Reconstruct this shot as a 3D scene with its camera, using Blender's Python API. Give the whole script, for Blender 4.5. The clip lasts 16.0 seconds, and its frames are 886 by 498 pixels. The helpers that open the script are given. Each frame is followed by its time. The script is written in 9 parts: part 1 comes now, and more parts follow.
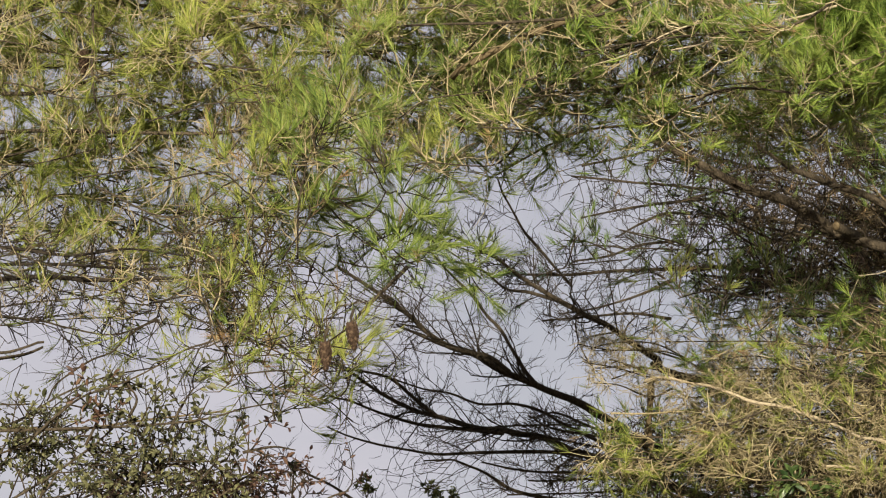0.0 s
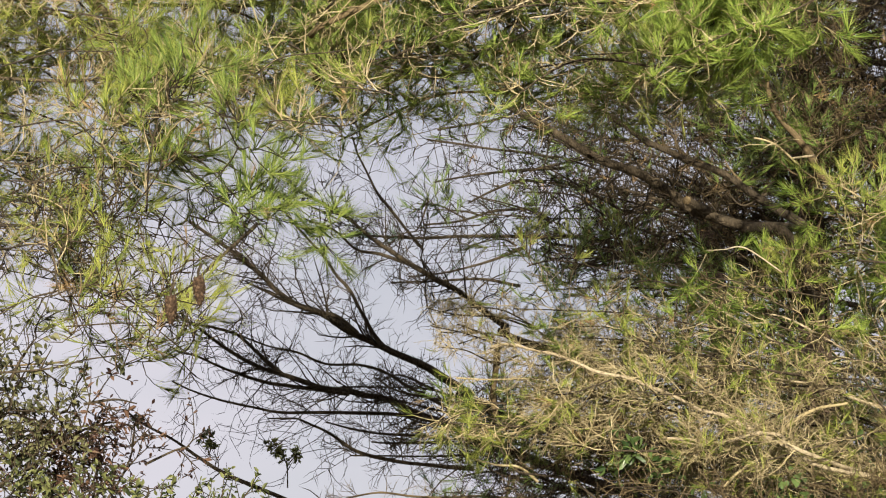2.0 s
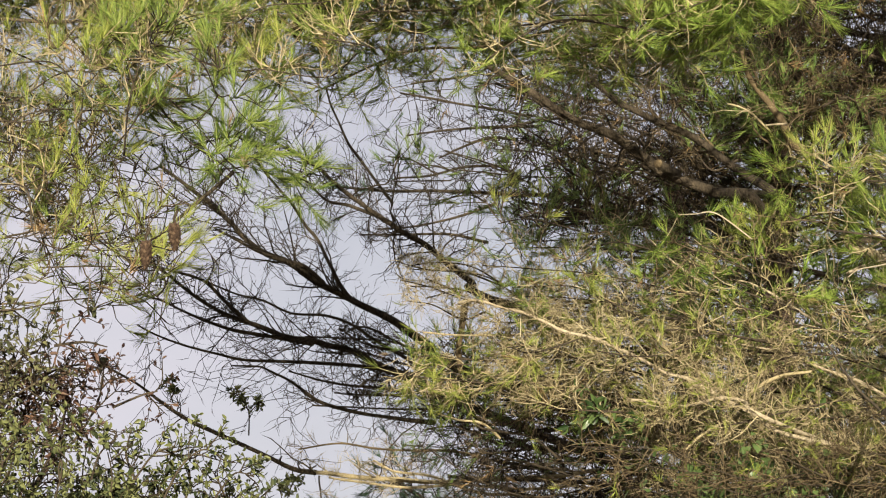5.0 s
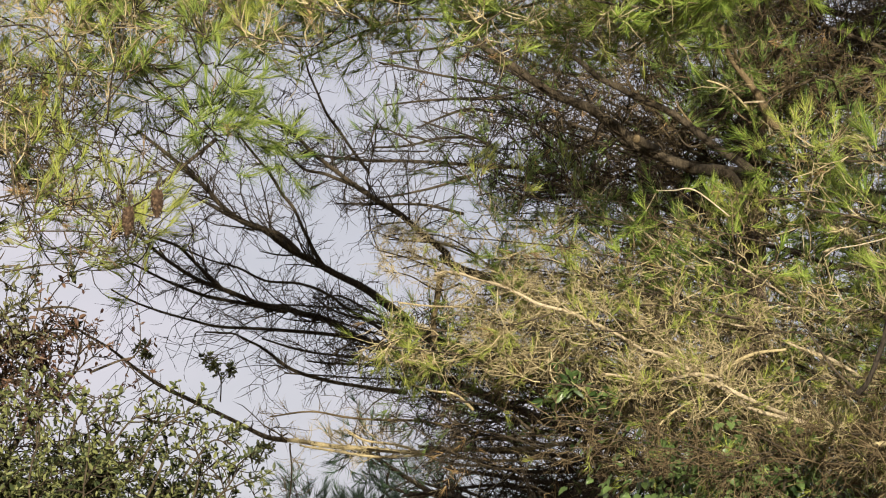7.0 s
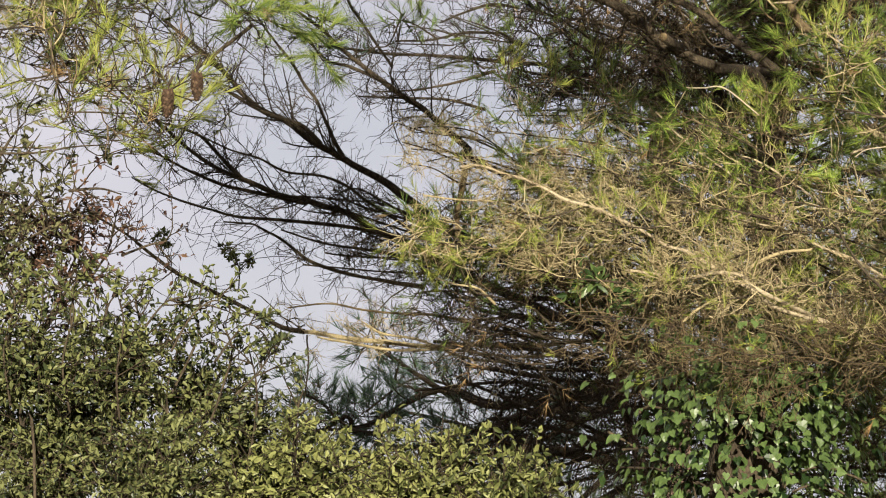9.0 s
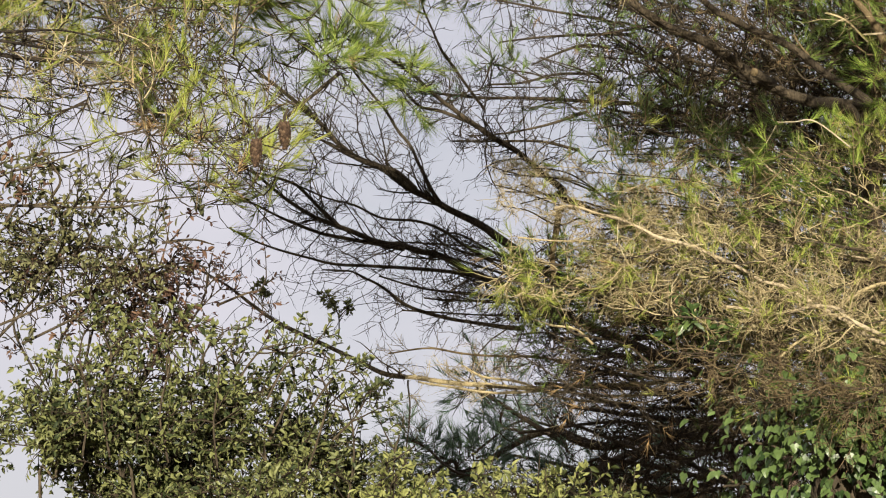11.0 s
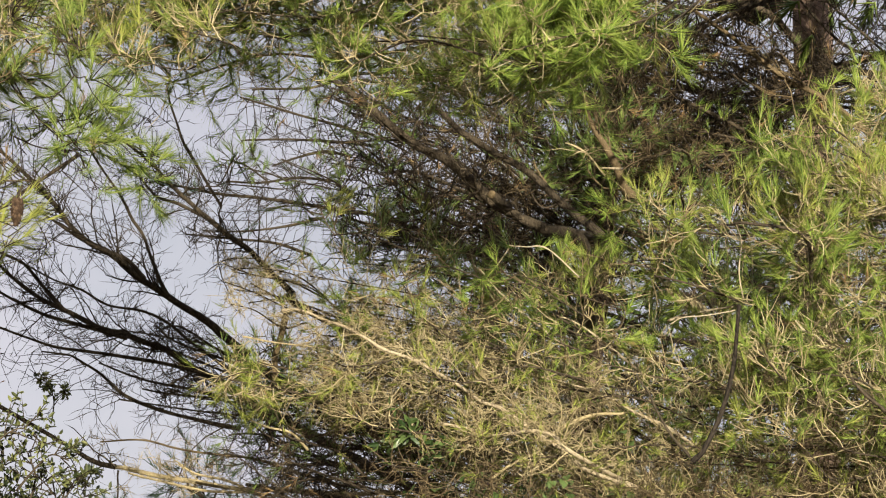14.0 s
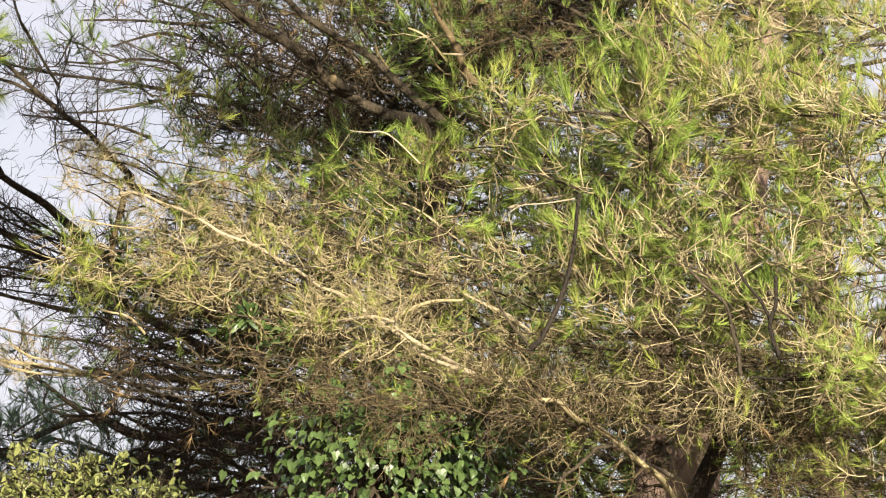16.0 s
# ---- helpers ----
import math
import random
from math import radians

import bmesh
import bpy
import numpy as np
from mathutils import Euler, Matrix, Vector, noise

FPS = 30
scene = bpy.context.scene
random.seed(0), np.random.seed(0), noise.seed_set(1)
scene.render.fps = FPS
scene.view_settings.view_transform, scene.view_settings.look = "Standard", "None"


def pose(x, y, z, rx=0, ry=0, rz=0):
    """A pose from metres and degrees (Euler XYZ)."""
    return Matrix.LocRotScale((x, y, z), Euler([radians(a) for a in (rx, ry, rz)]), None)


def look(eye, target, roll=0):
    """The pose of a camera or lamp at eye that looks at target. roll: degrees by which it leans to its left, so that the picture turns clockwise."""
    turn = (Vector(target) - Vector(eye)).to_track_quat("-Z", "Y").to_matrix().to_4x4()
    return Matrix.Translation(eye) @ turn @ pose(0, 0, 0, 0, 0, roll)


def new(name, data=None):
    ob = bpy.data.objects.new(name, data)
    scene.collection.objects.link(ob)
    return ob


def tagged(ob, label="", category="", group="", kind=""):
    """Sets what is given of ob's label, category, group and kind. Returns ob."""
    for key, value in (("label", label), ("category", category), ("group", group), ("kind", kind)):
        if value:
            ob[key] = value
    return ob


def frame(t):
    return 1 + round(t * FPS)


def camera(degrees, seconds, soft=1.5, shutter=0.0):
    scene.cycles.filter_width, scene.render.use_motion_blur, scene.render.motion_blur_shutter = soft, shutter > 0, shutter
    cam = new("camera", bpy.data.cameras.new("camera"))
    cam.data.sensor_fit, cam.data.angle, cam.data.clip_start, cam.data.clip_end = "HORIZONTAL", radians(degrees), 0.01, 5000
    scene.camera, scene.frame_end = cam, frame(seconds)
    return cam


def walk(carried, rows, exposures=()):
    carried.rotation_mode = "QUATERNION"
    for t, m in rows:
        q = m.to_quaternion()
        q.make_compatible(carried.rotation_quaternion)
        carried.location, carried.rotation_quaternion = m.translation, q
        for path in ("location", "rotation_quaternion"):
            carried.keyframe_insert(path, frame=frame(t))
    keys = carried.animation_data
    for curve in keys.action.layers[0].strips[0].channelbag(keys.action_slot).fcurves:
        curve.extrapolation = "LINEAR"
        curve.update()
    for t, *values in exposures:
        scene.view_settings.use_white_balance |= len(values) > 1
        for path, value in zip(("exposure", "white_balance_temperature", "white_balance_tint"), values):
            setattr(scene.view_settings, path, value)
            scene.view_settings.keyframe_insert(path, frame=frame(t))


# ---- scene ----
cam = camera(20.0, 16.0, soft=1.1)
walk(cam, [
    (0.0, look((-0.0008, -0.0030, 1.5975), (-0.5905, 7.6785, 3.7531), -3.703)),
    (0.5, look((-0.0050, -0.0132, 1.6022), (-0.5613, 7.6751, 3.7422), -3.201)),
    (1.0, look((-0.0059, -0.0216, 1.6095), (-0.4764, 7.6810, 3.7188), -3.101)),
    (1.5, look((0.0021, -0.0115, 1.6024), (-0.3267, 7.7144, 3.6522), -2.950)),
    (2.0, look((0.0091, 0.0077, 1.6012), (-0.1275, 7.7493, 3.6133), -2.293)),
    (2.5, look((0.0085, 0.0000, 1.5981), (-0.0204, 7.7519, 3.5747), -1.725)),
    (3.0, look((0.0020, 0.0025, 1.6004), (0.0201, 7.7600, 3.5552), -1.449)),
    (3.5, look((0.0001, 0.0000, 1.6000), (-0.0022, 7.7622, 3.5360), -1.162)),
    (4.0, look((-0.0059, -0.0053, 1.6014), (-0.0080, 7.7643, 3.5073), -0.820)),
    (6.3, look((-0.0452, -0.0141, 1.6059), (-0.0380, 7.7730, 3.4395), 0.185)),
    (6.5, look((-0.0460, -0.0148, 1.6070), (-0.0232, 7.7739, 3.4335), 0.350)),
    (7.0, look((-0.0641, -0.0193, 1.6101), (0.0389, 7.7828, 3.3755), 0.516)),
    (7.5, look((-0.1012, -0.0256, 1.6068), (0.1084, 7.7956, 3.2756), 0.832)),
    (8.0, look((-0.1346, -0.0166, 1.5901), (0.1358, 7.8276, 3.1379), 1.495)),
    (8.5, look((-0.1482, -0.0192, 1.5852), (0.0732, 7.8366, 3.0807), 1.830)),
    (9.0, look((-0.1564, -0.0156, 1.5747), (-0.0294, 7.8477, 3.0414), 1.743)),
    (9.2, look((-0.1561, -0.0148, 1.5732), (-0.0735, 7.8531, 3.0184), 1.679)),
    (11.3, look((-0.1147, -0.0365, 1.5669), (-0.3437, 7.7874, 3.2201), 0.562)),
    (11.5, look((-0.1158, -0.0314, 1.5680), (-0.2622, 7.7852, 3.2646), 0.756)),
    (12.0, look((-0.1184, -0.0299, 1.5660), (0.0014, 7.7541, 3.4085), 1.488)),
    (12.5, look((-0.1196, -0.0339, 1.5641), (0.2087, 7.7184, 3.5121), 2.470)),
    (13.0, look((-0.1197, -0.0341, 1.5632), (0.3421, 7.6998, 3.5568), 3.341)),
    (13.5, look((-0.1185, -0.0296, 1.5648), (0.3990, 7.7055, 3.5397), 4.024)),
    (14.0, look((-0.1185, -0.0315, 1.5640), (0.5074, 7.6986, 3.5273), 4.479)),
    (14.5, look((-0.1184, -0.0229, 1.5682), (0.7035, 7.7080, 3.4546), 4.486)),
    (15.0, look((-0.1176, -0.0199, 1.5703), (0.9152, 7.7212, 3.3051), 4.132)),
    (15.5, look((-0.1164, -0.0122, 1.5743), (1.1067, 7.7252, 3.1982), 4.157)),
    (16.0, look((-0.1150, -0.0072, 1.5757), (1.0494, 7.7356, 3.2167), 4.224)),
], exposures=[(0.0, 0.70), (1.0, 0.92), (1.5, 0.96), (3.5, 0.97), (9.0, 0.96), (11.5, 1.0), (13.5, 0.92), (14.5, 1.13), (15.0, 1.30), (16.0, 1.42)])
# ---------------------------------------------------------------- daylight
SUN_TO = Vector((0.02, -0.988, 0.150)).normalized()
world = bpy.data.worlds.new("sky")
scene.world = world
world.use_nodes = True
nt = world.node_tree
nt.nodes.clear()
w_out = nt.nodes.new("ShaderNodeOutputWorld")
w_bg = nt.nodes.new("ShaderNodeBackground")
w_sky = nt.nodes.new("ShaderNodeTexSky")
w_sky.sky_type, w_sky.sun_disc = "NISHITA", False
w_sky.sun_elevation = math.asin(SUN_TO.z)
w_sky.sun_rotation = math.atan2(SUN_TO.x, SUN_TO.y)
w_sky.dust_density, w_sky.air_density = 1.5, 1.0
w_co = nt.nodes.new("ShaderNodeTexCoord")
w_map = nt.nodes.new("ShaderNodeMapping")
w_map.inputs["Scale"].default_value = (2.2, 2.2, 5.0)
w_noise = nt.nodes.new("ShaderNodeTexNoise")
w_noise.inputs["Scale"].default_value, w_noise.inputs["Detail"].default_value = 2.6, 5.0
w_ramp = nt.nodes.new("ShaderNodeValToRGB")
w_ramp.color_ramp.elements[0].position, w_ramp.color_ramp.elements[1].position = 0.30, 0.68
w_ramp.color_ramp.elements[0].color = (0.66, 0.66, 0.66, 1)
w_ramp.color_ramp.elements[1].color = (1, 1, 1, 1)
w_mix = nt.nodes.new("ShaderNodeMix")
w_mix.data_type = "RGBA"
w_mix.inputs["B"].default_value = (7.15, 6.9, 7.6, 1)   # thin bright cloud
w_bg.inputs["Strength"].default_value = 0.052
nt.links.new(w_co.outputs["Generated"], w_map.inputs["Vector"])
nt.links.new(w_map.outputs["Vector"], w_noise.inputs["Vector"])
nt.links.new(w_noise.outputs["Fac"], w_ramp.inputs["Fac"])
nt.links.new(w_ramp.outputs["Color"], w_mix.inputs["Factor"])
nt.links.new(w_sky.outputs["Color"], w_mix.inputs["A"])
nt.links.new(w_mix.outputs["Result"], w_bg.inputs["Color"])
nt.links.new(w_bg.outputs["Background"], w_out.inputs["Surface"])

sun = new("sun", bpy.data.lights.new("sun", "SUN"))
sun.data.energy, sun.data.angle, sun.data.color = 5.0, radians(0.6), (1.0, 0.92, 0.73)
sun.matrix_world = look(SUN_TO * 30, (0, 0, 0))


# ---------------------------------------------------------------- materials
def leaf_material(name, dark, mid, pale, rough=0.45, through_light=0.35, island=0.7, gloss=0.22):
    """Foliage: colour varies from piece to piece and slowly over space; some light passes through."""
    m = bpy.data.materials.new(name)
    m.use_nodes = True
    t = m.node_tree
    t.nodes.clear()
    out = t.nodes.new("ShaderNodeOutputMaterial")
    geo = t.nodes.new("ShaderNodeNewGeometry")
    info = t.nodes.new("ShaderNodeObjectInfo")
    noise_n = t.nodes.new("ShaderNodeTexNoise")
    noise_n.inputs["Scale"].default_value, noise_n.inputs["Detail"].default_value = 3.5, 3.0
    fine = t.nodes.new("ShaderNodeTexNoise")
    fine.inputs["Scale"].default_value, fine.inputs["Detail"].default_value = 140.0, 2.0
    a = t.nodes.new("ShaderNodeMath")
    a.operation = "MULTIPLY_ADD"
    a.inputs[1].default_value = island
    b = t.nodes.new("ShaderNodeMath")
    b.operation = "MULTIPLY_ADD"
    b.inputs[1].default_value = 0.75
    b.inputs[2].default_value = -0.16
    c = t.nodes.new("ShaderNodeMath")
    c.operation = "MULTIPLY_ADD"
    c.inputs[1].default_value = 0.22
    d = t.nodes.new("ShaderNodeMath")
    d.operation = "MULTIPLY_ADD"
    d.inputs[1].default_value = 0.15
    ramp = t.nodes.new("ShaderNodeValToRGB")
    ramp.color_ramp.elements[0].position, ramp.color_ramp.elements[1].position = 0.12, 0.95
    ramp.color_ramp.elements[0].color, ramp.color_ramp.elements[1].color = (*dark, 1), (*pale, 1)
    ramp.color_ramp.elements.new(0.5).color = (*mid, 1)
    co = t.nodes.new("ShaderNodeTexCoord")
    L = t.links.new
    L(geo.outputs["Position"], noise_n.inputs["Vector"])
    L(co.outputs["Object"], fine.inputs["Vector"])
    L(noise_n.outputs["Fac"], b.inputs[0])
    L(geo.outputs["Random Per Island"], a.inputs[0])
    L(b.outputs[0], a.inputs[2])
    L(fine.outputs["Fac"], c.inputs[0])
    L(a.outputs[0], c.inputs[2])
    L(info.outputs["Random"], d.inputs[0])
    L(c.outputs[0], d.inputs[2])
    L(d.outputs[0], ramp.inputs["Fac"])
    bs = t.nodes.new("ShaderNodeBsdfPrincipled")
    bs.inputs["Roughness"].default_value = rough
    bs.inputs["Specular IOR Level"].default_value = gloss
    tr = t.nodes.new("ShaderNodeBsdfTranslucent")
    mix = t.nodes.new("ShaderNodeMixShader")
    mix.inputs[0].default_value = through_light
    L(ramp.outputs["Color"], bs.inputs["Base Color"])
    L(ramp.outputs["Color"], tr.inputs["Color"])
    L(bs.outputs[0], mix.inputs[1])
    L(tr.outputs[0], mix.inputs[2])
    L(mix.outputs[0], out.inputs["Surface"])
    return m


def bark_material(name, dark, mid, pale, scale=30.0, bump=0.5, rough=0.88):
    m = bpy.data.materials.new(name)
    m.use_nodes = True
    t = m.node_tree
    bs = t.nodes["Principled BSDF"]
    bs.inputs["Roughness"].default_value = rough
    bs.inputs["Specular IOR Level"].default_value = 0.2
    co = t.nodes.new("ShaderNodeTexCoord")
    geo = t.nodes.new("ShaderNodeNewGeometry")
    vor = t.nodes.new("ShaderNodeTexVoronoi")
    vor.feature = "DISTANCE_TO_EDGE"
    vor.inputs["Scale"].default_value = scale
    vmap = t.nodes.new("ShaderNodeMapping")
    vmap.inputs["Scale"].default_value = (1.0, 1.0, 0.45)
    n1 = t.nodes.new("ShaderNodeTexNoise")
    n1.inputs["Scale"].default_value, n1.inputs["Detail"].default_value = scale * 2.3, 6.0
    n2 = t.nodes.new("ShaderNodeTexNoise")
    n2.inputs["Scale"].default_value, n2.inputs["Detail"].default_value = 4.0, 3.0
    s1 = t.nodes.new("ShaderNodeMath")
    s1.operation = "MULTIPLY_ADD"
    s1.inputs[1].default_value = 0.55
    s2 = t.nodes.new("ShaderNodeMath")
    s2.operation = "MULTIPLY_ADD"
    s2.inputs[1].default_value = 0.5
    s2.inputs[2].default_value = -0.18
    s3 = t.nodes.new("ShaderNodeMath")
    s3.operation = "MULTIPLY_ADD"
    s3.inputs[1].default_value = 0.3
    ramp = t.nodes.new("ShaderNodeValToRGB")
    ramp.color_ramp.elements[0].position, ramp.color_ramp.elements[1].position = 0.2, 0.85
    ramp.color_ramp.elements[0].color, ramp.color_ramp.elements[1].color = (*dark, 1), (*pale, 1)
    ramp.color_ramp.elements.new(0.5).color = (*mid, 1)
    edge = t.nodes.new("ShaderNodeMath")
    edge.operation = "MULTIPLY"
    edge.inputs[1].default_value = 6.0
    edge.use_clamp = True
    bump_n = t.nodes.new("ShaderNodeBump")
    bump_n.inputs["Strength"].default_value, bump_n.inputs["Distance"].default_value = bump, 0.006
    add = t.nodes.new("ShaderNodeMath")
    add.operation = "ADD"
    L = t.links.new
    L(co.outputs["Object"], vmap.inputs["Vector"])
    L(vmap.outputs["Vector"], vor.inputs["Vector"])
    L(vmap.outputs["Vector"], n1.inputs["Vector"])
    L(co.outputs["Object"], n2.inputs["Vector"])
    L(n2.outputs["Fac"], s2.inputs[0])
    L(n1.outputs["Fac"], s1.inputs[0])
    L(s2.outputs[0], s1.inputs[2])
    L(geo.outputs["Random Per Island"], s3.inputs[0])
    L(s1.outputs[0], s3.inputs[2])
    L(s3.outputs[0], ramp.inputs["Fac"])
    L(ramp.outputs["Color"], bs.inputs["Base Color"])
    L(vor.outputs["Distance"], edge.inputs[0])
    L(edge.outputs[0], add.inputs[0])
    L(n1.outputs["Fac"], add.inputs[1])
    L(add.outputs[0], bump_n.inputs["Height"])
    L(bump_n.outputs["Normal"], bs.inputs["Normal"])
    return m


MAT = {
    "fresh": leaf_material("needles_fresh", (0.014, 0.048, 0.008), (0.095, 0.165, 0.020), (0.31, 0.375, 0.08), 0.4, 0.16),
    "olive": leaf_material("needles_olive", (0.016, 0.038, 0.008), (0.098, 0.142, 0.019), (0.35, 0.365, 0.085), 0.45, 0.14),
    "sage": leaf_material("needles_sage", (0.016, 0.042, 0.010), (0.078, 0.132, 0.022), (0.27, 0.32, 0.075), 0.42, 0.15),
    "deep": leaf_material("needles_deep", (0.03, 0.075, 0.02), (0.08, 0.14, 0.03), (0.19, 0.24, 0.06), 0.45, 0.14),
    "blue": leaf_material("needles_blue_green", (0.018, 0.045, 0.028), (0.045, 0.085, 0.05), (0.10, 0.15, 0.08), 0.45, 0.14),
    "rust": leaf_material("needles_dry", (0.14, 0.075, 0.032), (0.25, 0.145, 0.06), (0.40, 0.28, 0.14), 0.6, 0.2, gloss=0.2),
    "bark": bark_material("pine_bark", (0.045, 0.032, 0.025), (0.16, 0.11, 0.085), (0.36, 0.25, 0.19), 22.0, 0.9),
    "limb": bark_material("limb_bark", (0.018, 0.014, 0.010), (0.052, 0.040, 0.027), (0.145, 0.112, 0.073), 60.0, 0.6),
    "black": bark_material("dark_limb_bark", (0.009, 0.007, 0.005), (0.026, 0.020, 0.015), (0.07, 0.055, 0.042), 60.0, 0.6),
    "pale": bark_material("pale_bark", (0.18, 0.14, 0.09), (0.38, 0.31, 0.21), (0.58, 0.50, 0.38), 70.0, 0.5),
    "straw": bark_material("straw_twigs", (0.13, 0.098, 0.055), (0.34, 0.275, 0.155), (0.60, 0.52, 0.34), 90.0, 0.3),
    # dark and brown twigs are darkened further to stand in for shade among boughs
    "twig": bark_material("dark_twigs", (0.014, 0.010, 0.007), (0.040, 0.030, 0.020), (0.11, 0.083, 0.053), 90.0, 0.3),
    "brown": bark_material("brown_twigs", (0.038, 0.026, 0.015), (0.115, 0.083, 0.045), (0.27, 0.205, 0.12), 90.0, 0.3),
    "oak": leaf_material("oak_leaf", (0.008, 0.014, 0.006), (0.034, 0.046, 0.018), (0.16, 0.17, 0.065), 0.45, 0.14, island=0.95, gloss=0.3),
    # dull olive-brown leaf, its colour kept dark for shade on this part
    "shaded_oak": leaf_material("shaded_oak_leaf", (0.014, 0.018, 0.009), (0.046, 0.052, 0.024), (0.16, 0.155, 0.075), 0.5, 0.14, island=0.85, gloss=0.25),
    "bright": leaf_material("yellow_green_leaf", (0.012, 0.020, 0.006), (0.055, 0.066, 0.020), (0.23, 0.24, 0.085), 0.45, 0.18, island=0.9, gloss=0.3),
    "russet": leaf_material("russet_leaf", (0.024, 0.012, 0.011), (0.060, 0.032, 0.026), (0.17, 0.10, 0.065), 0.5, 0.22),
    "ivy": leaf_material("ivy_leaf", (0.006, 0.016, 0.005), (0.022, 0.044, 0.011), (0.095, 0.14, 0.044), 0.38, 0.10, island=0.85, gloss=0.42),
    "cone": bark_material("cone_scale", (0.022, 0.013, 0.009), (0.062, 0.038, 0.024), (0.18, 0.12, 0.075), 80.0, 0.3),
    "soil": leaf_material("leaf_litter", (0.04, 0.032, 0.018), (0.11, 0.085, 0.048), (0.21, 0.165, 0.09), 0.9, 0.0, gloss=0.1),
}


# ---------------------------------------------------------------- mesh building
def link_mesh(name, verts, quads, tris, material, parent=None, label="", smooth=True):
    """One mesh object from arrays of corners, four-sided and three-sided faces."""
    me = bpy.data.meshes.new(name)
    nq, n3 = len(quads), len(tris)
    me.vertices.add(len(verts))
    me.vertices.foreach_set("co", np.asarray(verts, np.float32).ravel())
    loops = np.concatenate([np.asarray(quads, np.int32).ravel(), np.asarray(tris, np.int32).ravel()])
    me.loops.add(len(loops))
    me.loops.foreach_set("vertex_index", loops)
    me.polygons.add(nq + n3)
    starts = np.concatenate([np.arange(nq) * 4, nq * 4 + np.arange(n3) * 3]).astype(np.int32)
    me.polygons.foreach_set("loop_start", starts)
    me.polygons.foreach_set("use_smooth", np.full(nq + n3, smooth))
    me.update(calc_edges=True)
    me.materials.append(material)
    ob = new(name, me)
    ob.parent = parent
    if parent is not None and parent.parent is None:
        ob.matrix_parent_inverse = Matrix.Translation(-parent.location)
    if label:
        tagged(ob, label)
    return ob


class Bag:
    """Gathers pieces of one mesh."""

    def __init__(self):
        self.v, self.q, self.t, self.n = [], [], [], 0

    def put(self, v, q=None, t=None):
        v = np.asarray(v, float).reshape(-1, 3)
        if q is not None and len(q):
            self.q.append(np.asarray(q).reshape(-1, 4) + self.n)
        if t is not None and len(t):
            self.t.append(np.asarray(t).reshape(-1, 3) + self.n)
        self.v.append(v)
        self.n += len(v)

    def link(self, name, material, parent=None, label="", smooth=True):
        if not self.n:
            return None
        q = np.concatenate(self.q) if self.q else np.zeros((0, 4), int)
        t = np.concatenate(self.t) if self.t else np.zeros((0, 3), int)
        return link_mesh(name, np.concatenate(self.v), q, t, material, parent, label, smooth)


def unit(v):
    return v / np.maximum(np.linalg.norm(v, axis=-1, keepdims=True), 1e-9)


def tubes(bag, paths, radii, sides, cap=True):
    """Tapered tubes along paths (n, s, 3) with radii (n, s); closed flat, or run out to a point."""
    n, s, _ = paths.shape
    tan = unit(np.gradient(paths, axis=1))
    ref = np.where(np.abs(tan[:, :1, 2:]) > 0.9, np.array([1.0, 0, 0]), np.array([0, 0, 1.0]))
    u = unit(np.cross(tan, np.broadcast_to(ref, tan.shape)))
    w = np.cross(tan, u)
    ang = np.arange(sides) * 2 * np.pi / sides
    ring = u[:, :, None] * np.cos(ang)[:, None] + w[:, :, None] * np.sin(ang)[:, None]
    v = (paths[:, :, None] + ring * radii[:, :, None, None]).reshape(n, -1, 3)
    rings = s
    if cap:
        fan0 = np.array([[0, e + 1, e] for e in range(1, sides - 1)])
        fan1 = np.array([[0, e, e + 1] for e in range(1, sides - 1)]) + (s - 1) * sides
        t = np.concatenate([fan0, fan1])
    else:
        rings = s - 1
        v = np.concatenate([v[:, :rings * sides], paths[:, -1:]], 1)
        t = np.array([[(rings - 1) * sides + k, (rings - 1) * sides + (k + 1) % sides, rings * sides] for k in range(sides)])
    base = (np.arange(n) * v.shape[1])[:, None, None]
    i, k = np.arange(rings - 1)[:, None], np.arange(sides)[None]
    a, b = i * sides + k, i * sides + (k + 1) % sides
    q = np.stack([a, b, b + sides, a + sides], -1).reshape(1, -1, 4) + base
    bag.put(v, q, t[None] + base)


def spline(points, per=6):
    """A smooth line through a few points."""
    p = np.asarray(points, float)
    p = np.concatenate([[2 * p[0] - p[1]], p, [2 * p[-1] - p[-2]]])
    out = []
    for i in range(1, len(p) - 2):
        for k in range(per):
            t = k / per
            out.append(0.5 * (2 * p[i] + (p[i + 1] - p[i - 1]) * t + (2 * p[i - 1] - 5 * p[i] + 4 * p[i + 1] - p[i + 2]) * t * t
                              + (3 * p[i] - p[i - 1] - 3 * p[i + 1] + p[i + 2]) * t ** 3))
    out.append(p[-2])
    return np.array(out)


def wander(rng, start, way, length, steps, bend, rise):
    """Crooked shoots: start, way (n, 3), length (n,). Each keeps a curl of its own, kinks a little at each step and leans towards rise."""
    n = len(start)
    path = np.empty((n, steps + 1, 3))
    path[:, 0] = start
    d, curl = unit(way), rng.normal(size=(n, 3)) * bend * 0.5
    for k in range(steps):
        d = unit(d + rng.normal(size=(n, 3)) * bend * 0.6 + curl + np.array([0, 0, 1.0]) * rise)
        path[:, k + 1] = path[:, k] + d * (length / steps)[:, None]
    return path


